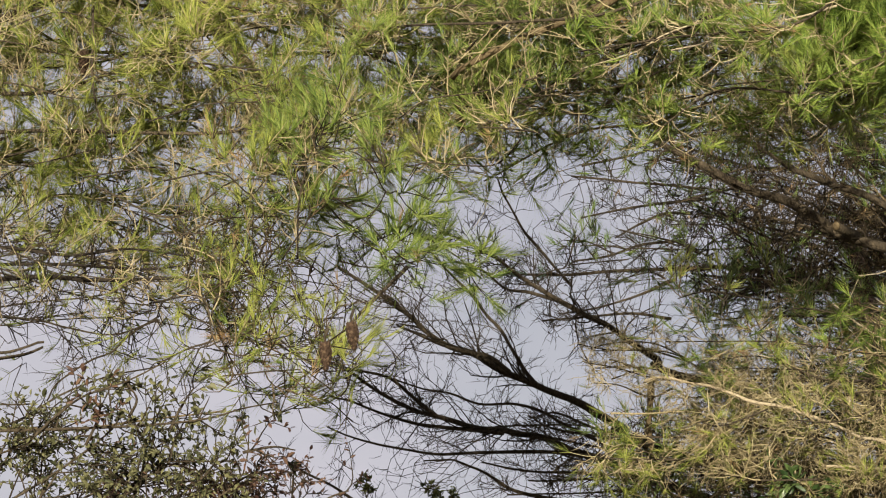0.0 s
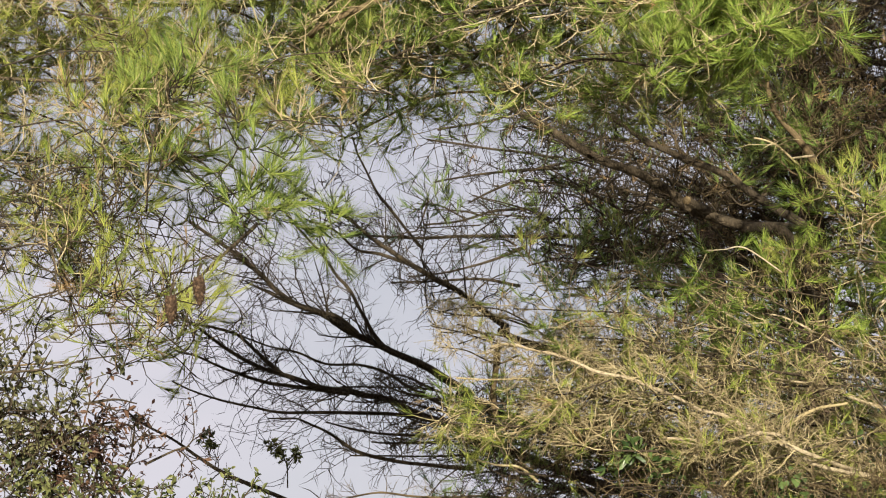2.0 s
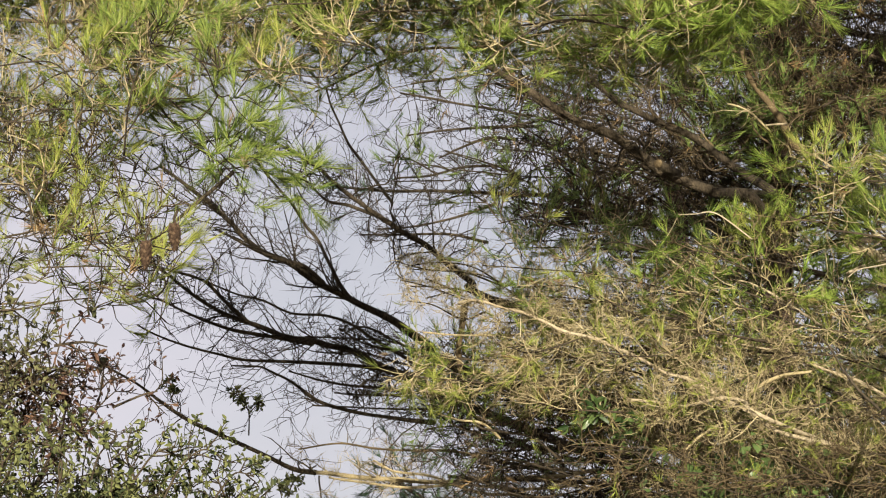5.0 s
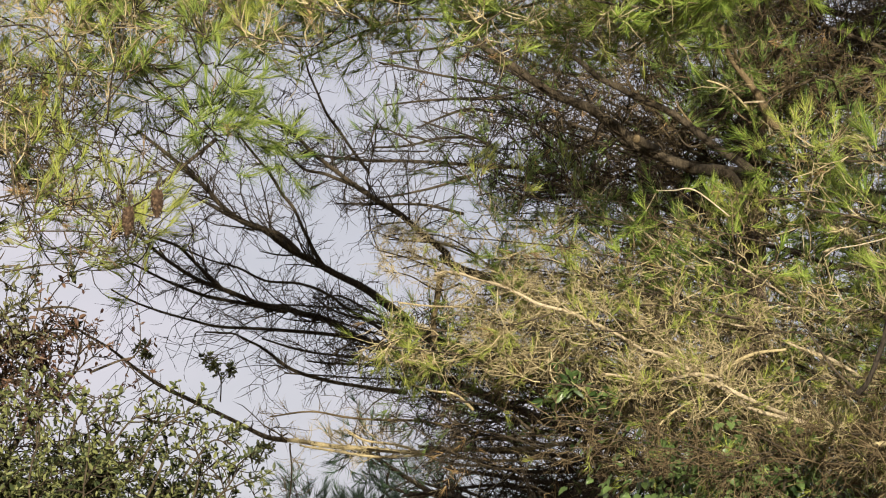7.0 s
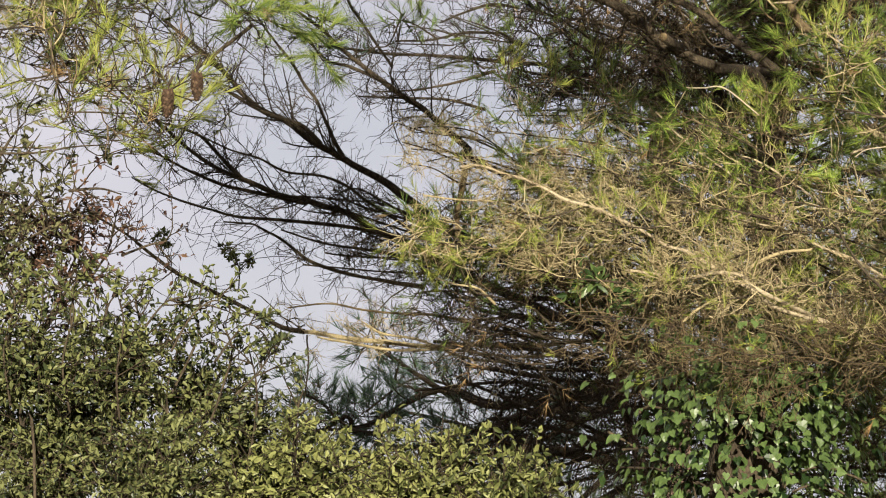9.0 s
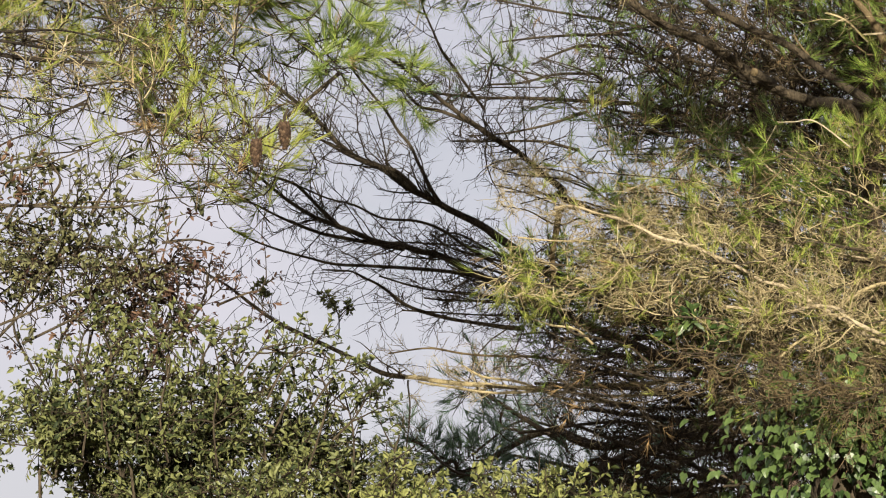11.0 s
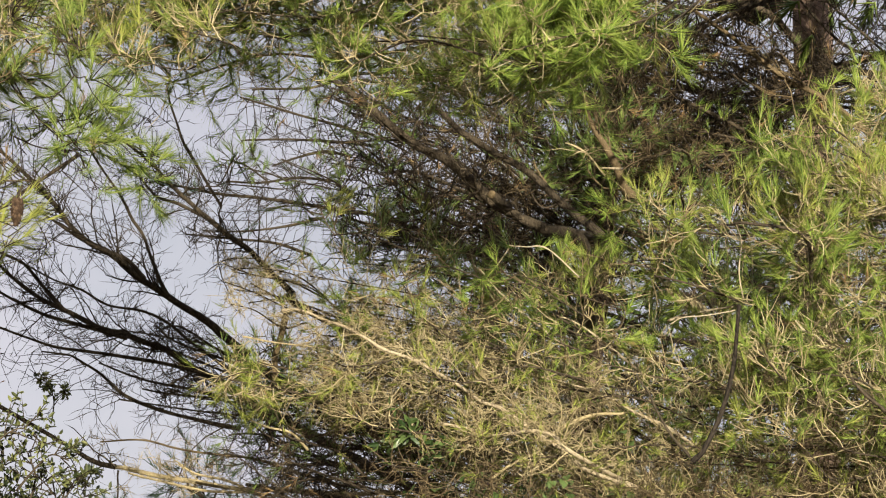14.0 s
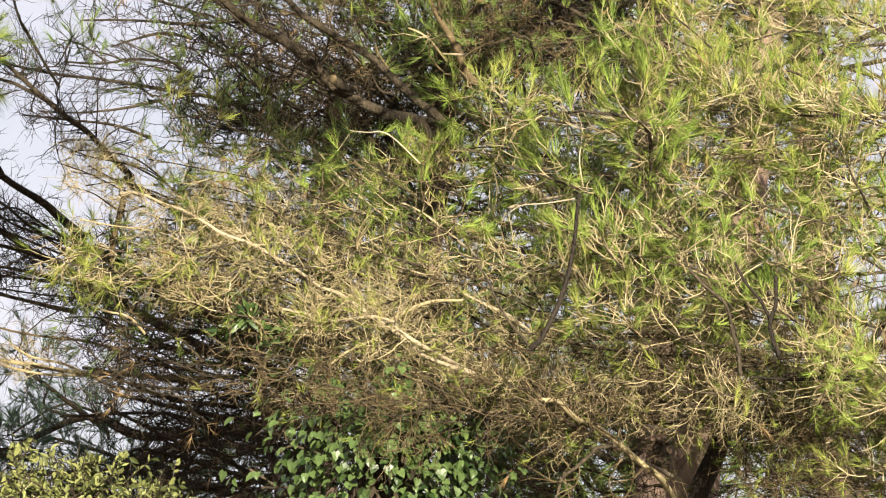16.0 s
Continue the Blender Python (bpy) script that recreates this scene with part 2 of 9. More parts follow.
def needles(bag, rng, foot, way, count, length, width, spread=(0.06, 0.85), lift=0.25):
    """Sheaves of needles round shoots: foot, way (n, 3). A needle is a slim three-sided spike with a bend."""
    n = len(foot)
    if not n:
        return
    scale = np.repeat(rng.uniform(0.75, 1.15, n), count)
    foot, way = np.repeat(foot, count, 0), np.repeat(unit(way), count, 0)
    m = len(foot)
    side = unit(np.cross(way, rng.normal(size=(m, 3))))
    back = rng.uniform(0, 1, m) ** 1.4
    th = (spread[0] + (spread[1] - spread[0]) * np.clip(back + rng.normal(size=m) * 0.22, 0, 1))[:, None]
    d = unit(way * np.cos(th) + side * np.sin(th) + rng.normal(size=(m, 3)) * 0.06 + np.array([0, 0, lift]))
    ln = (length * scale * rng.uniform(0.7, 1.08, m))[:, None]
    foot = foot - way * (back[:, None] * min(length * 0.6, 0.045))
    u = unit(np.cross(d, rng.normal(size=(m, 3))))
    w = np.cross(d, u)
    r = width * rng.uniform(0.8, 1.2, m)[:, None] / 2
    v = np.stack([foot + u * r, foot + (-0.5 * u + 0.87 * w) * r, foot + (-0.5 * u - 0.87 * w) * r, foot + d * ln], 1)
    t = np.array([[0, 1, 3], [1, 2, 3], [2, 0, 3]])
    bag.put(v, None, t[None] + (np.arange(m) * 4)[:, None, None])


# name: side shoots per metre, their length, twigs per shoot, their length, sprigs per twig, share of tips with needles,
# needles per sheaf, needle length and width, crookedness, rise, twig radius, needle and twig materials
STYLES = {
    "lush": dict(side=20, slen=(0.06, 0.20), twigs=3, tlen=(0.04, 0.10), tuft=0.8, count=30, nlen=0.09, nwide=0.0018, bend=0.22, rise=0.10, thick=0.0018, leaf="fresh", wood="straw"),
    "green": dict(side=20, slen=(0.06, 0.22), twigs=6, tlen=(0.03, 0.12), tuft=0.33, count=26, nlen=0.075, nwide=0.0016, bend=0.28, rise=0.12, thick=0.0016, leaf="olive", wood="straw"),
    "shade": dict(side=16, slen=(0.10, 0.32), twigs=4, tlen=(0.05, 0.16), tuft=0.52, count=15, nlen=0.08, nwide=0.0024, bend=0.24, rise=0.04, thick=0.0017, leaf="deep", wood="twig"),
    "thin": dict(side=13, slen=(0.08, 0.28), twigs=5, tlen=(0.05, 0.16), tuft=0.33, count=18, nlen=0.075, nwide=0.0018, bend=0.27, rise=0.06, thick=0.0017, leaf="olive", wood="twig"),
    "straw": dict(side=34, slen=(0.05, 0.19), twigs=6, tlen=(0.03, 0.11), tuft=0.22, count=12, nlen=0.05, nwide=0.0016, bend=0.36, rise=0.03, thick=0.0012, leaf="olive", wood="straw"),
    "wire": dict(side=44, slen=(0.05, 0.18), twigs=6, tlen=(0.03, 0.10), sprigs=1, plen=(0.02, 0.05), tuft=0.08, count=14, nlen=0.05, nwide=0.0016, bend=0.40, rise=0.02, thick=0.0012, leaf="olive", wood="straw"),
    "dead": dict(side=17, slen=(0.12, 0.42), twigs=6, tlen=(0.06, 0.22), tuft=0.02, count=10, nlen=0.07, nwide=0.0022, bend=0.30, rise=0.0, thick=0.0018, leaf="rust", wood="brown"),
    "bare": dict(side=18, slen=(0.10, 0.40), twigs=5, tlen=(0.04, 0.16), tuft=0.02, count=10, nlen=0.07, nwide=0.0020, bend=0.30, rise=0.03, thick=0.0018, leaf="olive", wood="twig"),
    "brush": dict(side=13, slen=(0.10, 0.36), twigs=5, tlen=(0.05, 0.17), sprigs=2, plen=(0.02, 0.07), tuft=0.0, count=0, nlen=0.07, nwide=0.0020, bend=0.30, rise=0.02, thick=0.0015, leaf="olive", wood="twig"),
    "crown": dict(side=8, slen=(0.2, 0.6), twigs=4, tlen=(0.1, 0.3), tuft=0.9, count=14, nlen=0.13, nwide=0.010, bend=0.24, rise=0.05, thick=0.002, leaf="deep", wood="twig"),
    "wood": dict(side=0, slen=(0.1, 0.2), twigs=0, tlen=(0.1, 0.2), tuft=0.0, count=0, nlen=0.1, nwide=0.002, bend=0.2, rise=0.0, thick=0.0017, leaf="olive", wood="twig"),
}


def offshoots(rng, lines, k, length, steps, bend, rise, low=0.2, ahead=(0.3, 1.2)):
    """k finer shoots from each of the lines (n, s, 3)."""
    n, s, _ = lines.shape
    f = rng.uniform(low, 1.0, (n, k)) * (s - 1)
    j = np.minimum(f.astype(int), s - 2)
    rows = np.arange(n)[:, None]
    step = lines[rows, j + 1] - lines[rows, j]
    start = (lines[rows, j] + step * (f - j)[..., None]).reshape(-1, 3)
    d = unit(step).reshape(-1, 3)
    way = unit(np.cross(d, rng.normal(size=d.shape))) * 0.9 + d * rng.uniform(*ahead, len(d))[:, None]
    return wander(rng, start, way, rng.uniform(*length, len(start)), steps, bend, rise)


def bough(tree, points, r0, r1, style, seed, bark="limb", first=0.0, label="", ahead=0.55, fine=True, **more):
    """A limb of a tree with its side shoots, twigs, sprigs and needles."""
    s = dict(STYLES[style], **more)
    rng = np.random.default_rng(seed)
    line = spline(points)
    n = len(line)
    length = np.linalg.norm(np.diff(line, axis=0), axis=1).sum()
    knots = np.linspace(0, n - 1, max(3, n // 5))
    sway = np.stack([np.interp(np.arange(n), knots, rng.normal(size=len(knots))) for _ in range(4)], 1)
    line[1:-1] += sway[1:-1, :3] * min(r0 * 0.3, 0.006)
    radii = np.linspace(r0, r1, n) * (1 + sway[:, 3] * 0.07)
    bag = Bag()
    tubes(bag, line[None], radii[None], 9 if r0 > 0.012 else 6)
    limb = bag.link("limb", MAT[bark], tree, label)
    m = int(s["side"] * length)
    if not m:
        return limb
    u = rng.uniform(first, 1.0, m)
    f = u * (n - 1)
    i = np.minimum(f.astype(int), n - 2)
    start = line[i] + (line[i + 1] - line[i]) * (f - i)[:, None]
    tan = unit(line[i + 1] - line[i])
    way = unit(np.cross(tan, rng.normal(size=(m, 3)))) + tan * rng.uniform(ahead - 0.4, ahead + 0.5, m)[:, None]
    sl = rng.uniform(*s["slen"], m) * (1.15 - 0.5 * u)
    shoots = wander(rng, start, way, sl, 5, s["bend"], s["rise"])
    thick = s["thick"]
    rs = np.clip(radii[i] * 0.35, thick * 1.25, 0.005)[:, None] * np.linspace(1, 0.4, 6)
    tw = Bag()
    tubes(tw, shoots, np.maximum(rs, 0.0009), 3, cap=False)
    steps = 2 if style in ("dead", "bare", "shade", "crown", "straw", "thin") else 3
    twigs = offshoots(rng, shoots, s["twigs"], s["tlen"], steps, s["bend"] * 1.15, s["rise"])
    tubes(tw, twigs, np.tile(np.linspace(thick, thick * 0.55, steps + 1), (len(twigs), 1)), 3, cap=False)
    if s.get("sprigs"):
        sprigs = offshoots(rng, twigs, s["sprigs"], s["plen"], 2, s["bend"], s["rise"])
        tubes(tw, sprigs, np.tile(np.linspace(thick * 0.7, thick * 0.4, 3), (len(sprigs), 1)), 3, cap=False)
    tagged(tw.link("brushwood", MAT[s["wood"]], limb), kind="stuff")
    leaf = Bag()
    tips = np.concatenate([twigs[:, -1], shoots[:, -1]])
    dirs = np.concatenate([twigs[:, -1] - twigs[:, -2], shoots[:, -1] - shoots[:, -2]])
    keep = rng.random(len(tips)) < s["tuft"]
    if s["count"] and keep.any():
        needles(leaf, rng, tips[keep], dirs[keep], s["count"], s["nlen"], s["nwide"])
        tagged(leaf.link("foliage", MAT[s["leaf"]], limb), kind="stuff")
    if s["tuft"] > 0.2 and fine:
        dry = rng.random(len(twigs)) < 0.02
        if dry.any():
            rust = Bag()
            needles(rust, rng, twigs[dry, -1], twigs[dry, -1] - twigs[dry, -2], 12, 0.06, 0.0020, lift=-0.3)
            tagged(rust.link("dry_foliage", MAT["rust"], limb, "withered rust-brown needles"), kind="stuff")
    return limb


def cut_stub(parent, foot, tip, r):
    """The stump of a limb that was sawn off: bark sleeve and pale end."""
    a, b = np.array(foot), np.array(tip)
    bag = Bag()
    tubes(bag, np.stack([a, a * 0.5 + b * 0.5, b])[None], np.array([[r * 1.3, r * 1.08, r]]), 12)
    ob = bag.link("stub", MAT["limb"], parent, "sawn-off limb with a pale end")
    end = Bag()
    d = unit(b - a)
    tubes(end, np.stack([b, b + d * 0.003, b + d * 0.006])[None], np.array([[r * 0.98, r * 0.94, r * 0.8]]), 12)
    end.link("cut_face", MAT["brown"], ob)
    return ob


def thicket(parent, points, r0, r1, style, seed, n=3, spread=0.10, depth=0.2, **more):
    """Several boughs that run beside one another along a line."""
    rng = np.random.default_rng(seed + 5000)
    p = np.array(points)
    for k in range(n):
        off = rng.normal(size=3) * np.array([spread, depth, spread])
        q = p + off + rng.normal(size=p.shape) * spread * 0.5
        q[0] = p[0] + off * 0.4
        bough(parent, q, r0 * (1 if k == 0 else 0.7), r1, style, seed * 10 + k, **more)


def tree(name, x, y, label, category="pine tree"):
    e = new(name)
    e.location = (x, y, 0)
    return tagged(e, label, category)


def trunk(parent, points, r0, r1, seed, bark="bark"):
    """A tapered, fissured trunk that flares at the ground."""
    rng = np.random.default_rng(seed)
    line = spline(points, 10)
    n = len(line)
    radii = np.linspace(r0, r1, n)
    radii[0] *= 1.35
    radii[1] *= 1.15
    sides = 22
    tan = unit(np.gradient(line, axis=0))
    u = unit(np.cross(tan, np.array([0, 1.0, 0.1])))
    w = np.cross(tan, u)
    ang = np.arange(sides) * 2 * np.pi / sides
    lump = 1 + 0.07 * np.sin(ang * 3 + rng.uniform(0, 6)) + rng.normal(size=(n, sides)) * 0.045
    v = line[:, None] + (u[:, None] * np.cos(ang)[:, None] + w[:, None] * np.sin(ang)[:, None]) * (radii[:, None] * lump)[..., None]
    i, k = np.arange(n - 1)[:, None], np.arange(sides)[None]
    a, b = i * sides + k, i * sides + (k + 1) % sides
    bag = Bag()
    bag.put(v, np.stack([a, b, b + sides, a + sides], -1))
    return bag.link("trunk", MAT[bark], parent)


# ---------------------------------------------------------------- broad leaves and cones
OVAL = np.array([(0, 0, 0), (0.36, 0.215, 0.08), (0.42, 0, -0.04), (0.36, -0.215, 0.08), (0.74, 0.155, 0.04), (0.74, -0.155, 0.04), (1, 0, -0.14)])
OVAL_T = np.array([(0, 2, 1), (0, 3, 2), (1, 2, 4), (2, 6, 4), (2, 3, 5), (2, 5, 6)])
LOBED = np.array([(0, 0, 0), (-0.16, 0.24, 0.03), (0.14, 0.52, 0.02), (0.36, 0.42, 0.05), (0.66, 0.28, 0.02), (1, 0, -0.10),
                  (0.66, -0.28, 0.02), (0.36, -0.42, 0.05), (0.14, -0.52, 0.02), (-0.16, -0.24, 0.03), (0.42, 0, -0.03)])
LOBED_T = np.array([(0, 10, 1)] + [(10, k + 1, k) for k in range(1, 9)] + [(0, 9, 10)])


def leaf_frames(rng, way, tilt=0.5, face=None):
    """Axes for leaves that point along way and turn their upper side to face."""
    m = len(way)
    face = np.array([0, 0, 1.0]) if face is None else face
    x = unit(way)
    z = unit(face + rng.normal(size=(m, 3)) * tilt)
    y = unit(np.cross(z, x))
    return np.stack([x, y, np.cross(x, y)], 1)


def leaves(bag, shape, tris, foot, frames, size):
    v = np.einsum("vk,mkj->mvj", shape, frames) * size[:, None, None] + foot[:, None]
    bag.put(v, None, tris[None] + (np.arange(len(foot)) * len(shape))[:, None, None])


def stem(plant, points, r0, r1, seed, side=26, slen=(0.06, 0.22), twigs=4, tlen=(0.04, 0.10), per=10, size=0.0185, leaf="oak", first=0.1, rise=0.05, tilt=0.95):
    """A stem of a broad-leaved shrub with side shoots, twigs and leaves."""
    rng = np.random.default_rng(seed)
    line = spline(points)
    n = len(line)
    length = np.linalg.norm(np.diff(line, axis=0), axis=1).sum()
    bag = Bag()
    radii = np.linspace(r0, r1, n)
    tubes(bag, line[None], radii[None], 6)
    ob = bag.link("stem", MAT["limb"], plant)
    m = max(int(side * length), 2)
    f = rng.uniform(first, 1, m) * (n - 1)
    i = np.minimum(f.astype(int), n - 2)
    start = line[i] + (line[i + 1] - line[i]) * (f - i)[:, None]
    tan = unit(line[i + 1] - line[i])
    way = unit(np.cross(tan, rng.normal(size=(m, 3)))) + tan * 0.6
    shoots = wander(rng, start, way, rng.uniform(*slen, m), 4, 0.3, rise)
    tw = Bag()
    tubes(tw, shoots, np.tile(np.linspace(0.0025, 0.0012, 5), (m, 1)), 3, cap=False)
    rows, j = np.arange(m)[:, None], rng.integers(0, 4, (m, twigs))
    ts = shoots[rows, j].reshape(-1, 3)
    td = unit(shoots[rows, j + 1] - shoots[rows, j]).reshape(-1, 3)
    tway = unit(np.cross(td, rng.normal(size=td.shape))) + td * 0.7
    tg = wander(rng, ts, tway, rng.uniform(*tlen, len(ts)), 3, 0.24, rise)
    tubes(tw, tg, np.tile(np.linspace(0.0014, 0.0009, 4), (len(ts), 1)), 3, cap=False)
    tagged(tw.link("brushwood", MAT["twig"], ob), kind="stuff")
    k = rng.uniform(0.6, 3.0, (len(tg), per))
    a = np.minimum(k.astype(int), 2)
    rr = np.arange(len(tg))[:, None]
    foot = (tg[rr, a] + (tg[rr, a + 1] - tg[rr, a]) * (k - a)[..., None]).reshape(-1, 3)
    d = unit(tg[rr, a + 1] - tg[rr, a]).reshape(-1, 3)
    out = unit(np.cross(d, rng.normal(size=d.shape))) + d * rng.uniform(0.1, 1.2, len(d))[:, None]
    lf = Bag()
    leaves(lf, OVAL, OVAL_T, foot, leaf_frames(rng, out, tilt, np.array([-0.1, -0.15, 0.9])), size * rng.uniform(0.45, 1.3, len(foot)))
    tagged(lf.link("foliage", MAT[leaf], ob, smooth=False), kind="stuff")
    return ob


def pine_cone(top, length, seed, lean=(0.1, 0.0), label="closed brown pine cone hanging from a twig"):
    """A hanging cone: a stalk and spirals of thick scales."""
    rng = np.random.default_rng(seed)
    e = new("pine_cone")
    e.location = top
    tagged(e, label, "pine cone", group="cones on the twigs")
    axis = unit(np.array([lean[0], lean[1], -1.0]))
    u = unit(np.cross(axis, np.array([0.3, 1.0, 0])))
    w = np.cross(axis, u)
    top = np.array(top)
    st = Bag()
    tubes(st, np.array([[top - axis * 0.03 + u * 0.01, top - axis * 0.012, top + axis * 0.005]]), np.array([[0.003, 0.0035, 0.004]]), 6)
    st.link("stalk", MAT["limb"], e)
    core, sc = Bag(), Bag()
    s = np.linspace(0, 1, 9)
    prof = length * 0.23 * np.sqrt(np.clip(1 - (2 * s - 0.85) ** 2 * 0.75, 0.02, 1)) * (1 - 0.55 * s ** 3)
    tubes(core, (top + axis * s[:, None] * length)[None], prof[None] * 0.86, 10)
    core.link("core", MAT["cone"], e)
    for k in range(78):
        t = (k + 0.5) / 78
        a = k * 2.39996
        r = np.interp(t, s, prof)
        d = u * np.cos(a) + w * np.sin(a)
        side = np.cross(axis, d)
        c = top + axis * t * length + d * r * 0.86
        h, b = length * 0.085, length * 0.075 * (0.6 + r / prof.max() * 0.5)
        sc.put([c - axis * h + d * 0.001, c + side * b + d * 0.001, c + axis * h * 0.9 + d * 0.002, c - side * b + d * 0.001, c + axis * h * 0.25 + d * length * 0.06], None,
               [(0, 1, 4), (1, 2, 4), (2, 3, 4), (3, 0, 4)])
    sc.link("husk", MAT["cone"], e, "overlapping woody scales", smooth=False)
    return e


# ---------------------------------------------------------------- things
pine_a = tree("pine_tree", -3.3, 6.6, "tall pine with lit yellow-green needle tufts and cones")
trunk(pine_a, [(-3.3, 6.6, -0.1), (-3.35, 6.65, 2.5), (-3.2, 6.7, 5.0), (-3.1, 6.8, 8.5)], 0.17, 0.05, 1)
thicket(pine_a, [(-2.56, 5.83, 3.87), (-1.91, 5.87, 3.89), (-1.55, 5.90, 3.88), (-1.19, 5.93, 3.88), (-0.92, 5.97, 3.81), (-0.69, 6.02, 3.70)], 0.0101, 0.0022, "green", 101, first=0.36, n=5, leaf='olive')
thicket(pine_a, [(-2.50, 5.68, 4.05), (-1.86, 5.72, 4.07), (-1.37, 5.78, 4.00), (-1.02, 5.82, 3.93), (-0.67, 5.86, 3.90), (-0.32, 5.89, 3.89)], 0.0099, 0.0021, "green", 102, first=0.36, n=5, leaf='olive')
thicket(pine_a, [(-2.65, 6.05, 3.80), (-1.98, 6.10, 3.82), (-1.69, 6.12, 3.81), (-1.39, 6.15, 3.78), (-1.13, 6.17, 3.78), (-0.88, 6.21, 3.70)], 0.0074, 0.0022, "green", 103, first=0.36, n=3, leaf='olive')
thicket(pine_a, [(-2.50, 5.72, 3.55), (-1.88, 5.77, 3.51), (-1.53, 5.81, 3.48), (-1.25, 5.82, 3.52), (-1.00, 5.85, 3.47)], 0.0056, 0.0021, "straw", 104, first=0.36, tuft=0.5, count=24, nlen=0.085, side=18, n=2)
thicket(pine_a, [(-2.76, 6.32, 3.54), (-2.07, 6.37, 3.54), (-1.69, 6.41, 3.52), (-1.42, 6.45, 3.44), (-1.19, 6.47, 3.44), (-0.98, 6.48, 3.46)], 0.0034, 0.0015, "thin", 105, first=0.36, n=4, wood='brown')
thicket(pine_a, [(-2.85, 6.54, 3.48), (-2.14, 6.59, 3.50), (-1.75, 6.61, 3.52), (-1.44, 6.65, 3.48), (-1.09, 6.68, 3.46)], 0.0035, 0.0016, "thin", 106, first=0.36, n=3, spread=0.06)
bough(pine_a, [(-2.08, 6.17, 3.14), (-1.79, 6.20, 3.14), (-1.60, 6.21, 3.15), (-1.53, 6.21, 3.17)], 0.0058, 0.0029, "bare", 107, side=5, slen=(0.05,0.2))
bough(pine_a, [(-1.22, 5.50, 3.92), (-1.23, 5.54, 3.76), (-1.24, 5.58, 3.62), (-1.21, 5.63, 3.47)], 0.0040, 0.0016, "green", 108, side=12, leaf='olive')
thicket(pine_a, [(-1.12, 5.85, 3.46), (-0.96, 5.89, 3.35), (-0.85, 5.92, 3.25), (-0.78, 5.96, 3.13)], 0.0024, 0.0014, "thin", 109, tuft=0.45, n=2, wood='twig')
thicket(pine_a, [(-1.06, 5.71, 3.20), (-0.97, 5.74, 3.12), (-0.87, 5.77, 3.05), (-0.75, 5.79, 3.00)], 0.0024, 0.0014, "green", 110, n=3, spread=0.06, wood='brown', leaf='olive')
thicket(pine_a, [(-1.11, 5.74, 3.10), (-0.98, 5.77, 3.03), (-0.88, 5.80, 2.96), (-0.76, 5.82, 2.91)], 0.0024, 0.0014, "thin", 111, tuft=0.6, n=2, spread=0.05)
thicket(pine_a, [(-0.82, 5.57, 3.42), (-0.67, 5.60, 3.34), (-0.57, 5.63, 3.26), (-0.49, 5.64, 3.24)], 0.0024, 0.0014, "green", 112, tuft=0.8, count=36, wood='twig', leaf='sage', n=3, spread=0.05)
bough(pine_a, [(-0.66, 6.00, 3.42), (-0.52, 6.03, 3.34), (-0.41, 6.05, 3.29), (-0.35, 6.06, 3.26)], 0.0024, 0.0014, "green", 113, tuft=0.8, count=36, wood='twig', leaf='sage')
thicket(pine_a, [(-0.85, 5.81, 3.64), (-0.74, 5.85, 3.56), (-0.64, 5.87, 3.50), (-0.53, 5.89, 3.48)], 0.0024, 0.0014, "green", 114, n=2, leaf='olive')
bough(pine_a, [(-0.53, 5.76, 3.18), (-0.60, 5.77, 3.12), (-0.67, 5.78, 3.06), (-0.72, 5.79, 3.02)], 0.0054, 0.0027, "bare", 115, side=8, slen=(0.05,0.2))
thicket(pine_a, [(-1.57, 5.97, 4.01), (-1.35, 6.00, 3.94), (-1.15, 6.06, 3.82), (-0.98, 6.10, 3.69)], 0.0044, 0.0018, "green", 116, n=3, spread=0.12, leaf='olive')
thicket(pine_a, [(-1.05, 5.99, 4.06), (-0.85, 6.05, 3.91), (-0.68, 6.09, 3.81), (-0.51, 6.14, 3.71)], 0.0044, 0.0018, "green", 117, n=3, spread=0.12, leaf='olive')
thicket(pine_a, [(-1.87, 6.23, 3.75), (-1.64, 6.24, 3.75), (-1.47, 6.26, 3.73), (-1.25, 6.28, 3.73)], 0.0045, 0.0018, "straw", 118, n=2, spread=0.1, tuft=0.4, count=18, nlen=0.08)
thicket(pine_a, [(-0.94, 6.16, 3.86), (-0.72, 6.19, 3.84), (-0.51, 6.24, 3.69), (-0.36, 6.26, 3.67)], 0.0045, 0.0018, "green", 119, n=3, spread=0.1, leaf='olive')
bough(pine_a, [(-1.07, 5.86, 3.98), (-1.02, 5.88, 3.90), (-0.97, 5.91, 3.83), (-0.90, 5.93, 3.78)], 0.0129, 0.0100, "wood", 120, bark='pale')
bough(pine_a, [(-0.81, 6.00, 3.75), (-0.76, 6.01, 3.71), (-0.68, 6.02, 3.69), (-0.59, 6.04, 3.66)], 0.0115, 0.0072, "wood", 121, bark='pale')
bough(pine_a, [(-0.93, 5.75, 3.12), (-0.86, 5.78, 3.03), (-0.79, 5.80, 2.98), (-0.73, 5.80, 2.97)], 0.0027, 0.0013, "thin", 122, leaf='rust', tuft=0.18, side=22, slen=(0.04,0.12), wood='brown')
bough(pine_a, [(-1.78, 6.16, 3.26), (-1.57, 6.17, 3.28), (-1.37, 6.19, 3.29), (-1.25, 6.19, 3.33)], 0.0029, 0.0015, "thin", 123, leaf='rust', tuft=0.15, slen=(0.05,0.2), wood='brown')
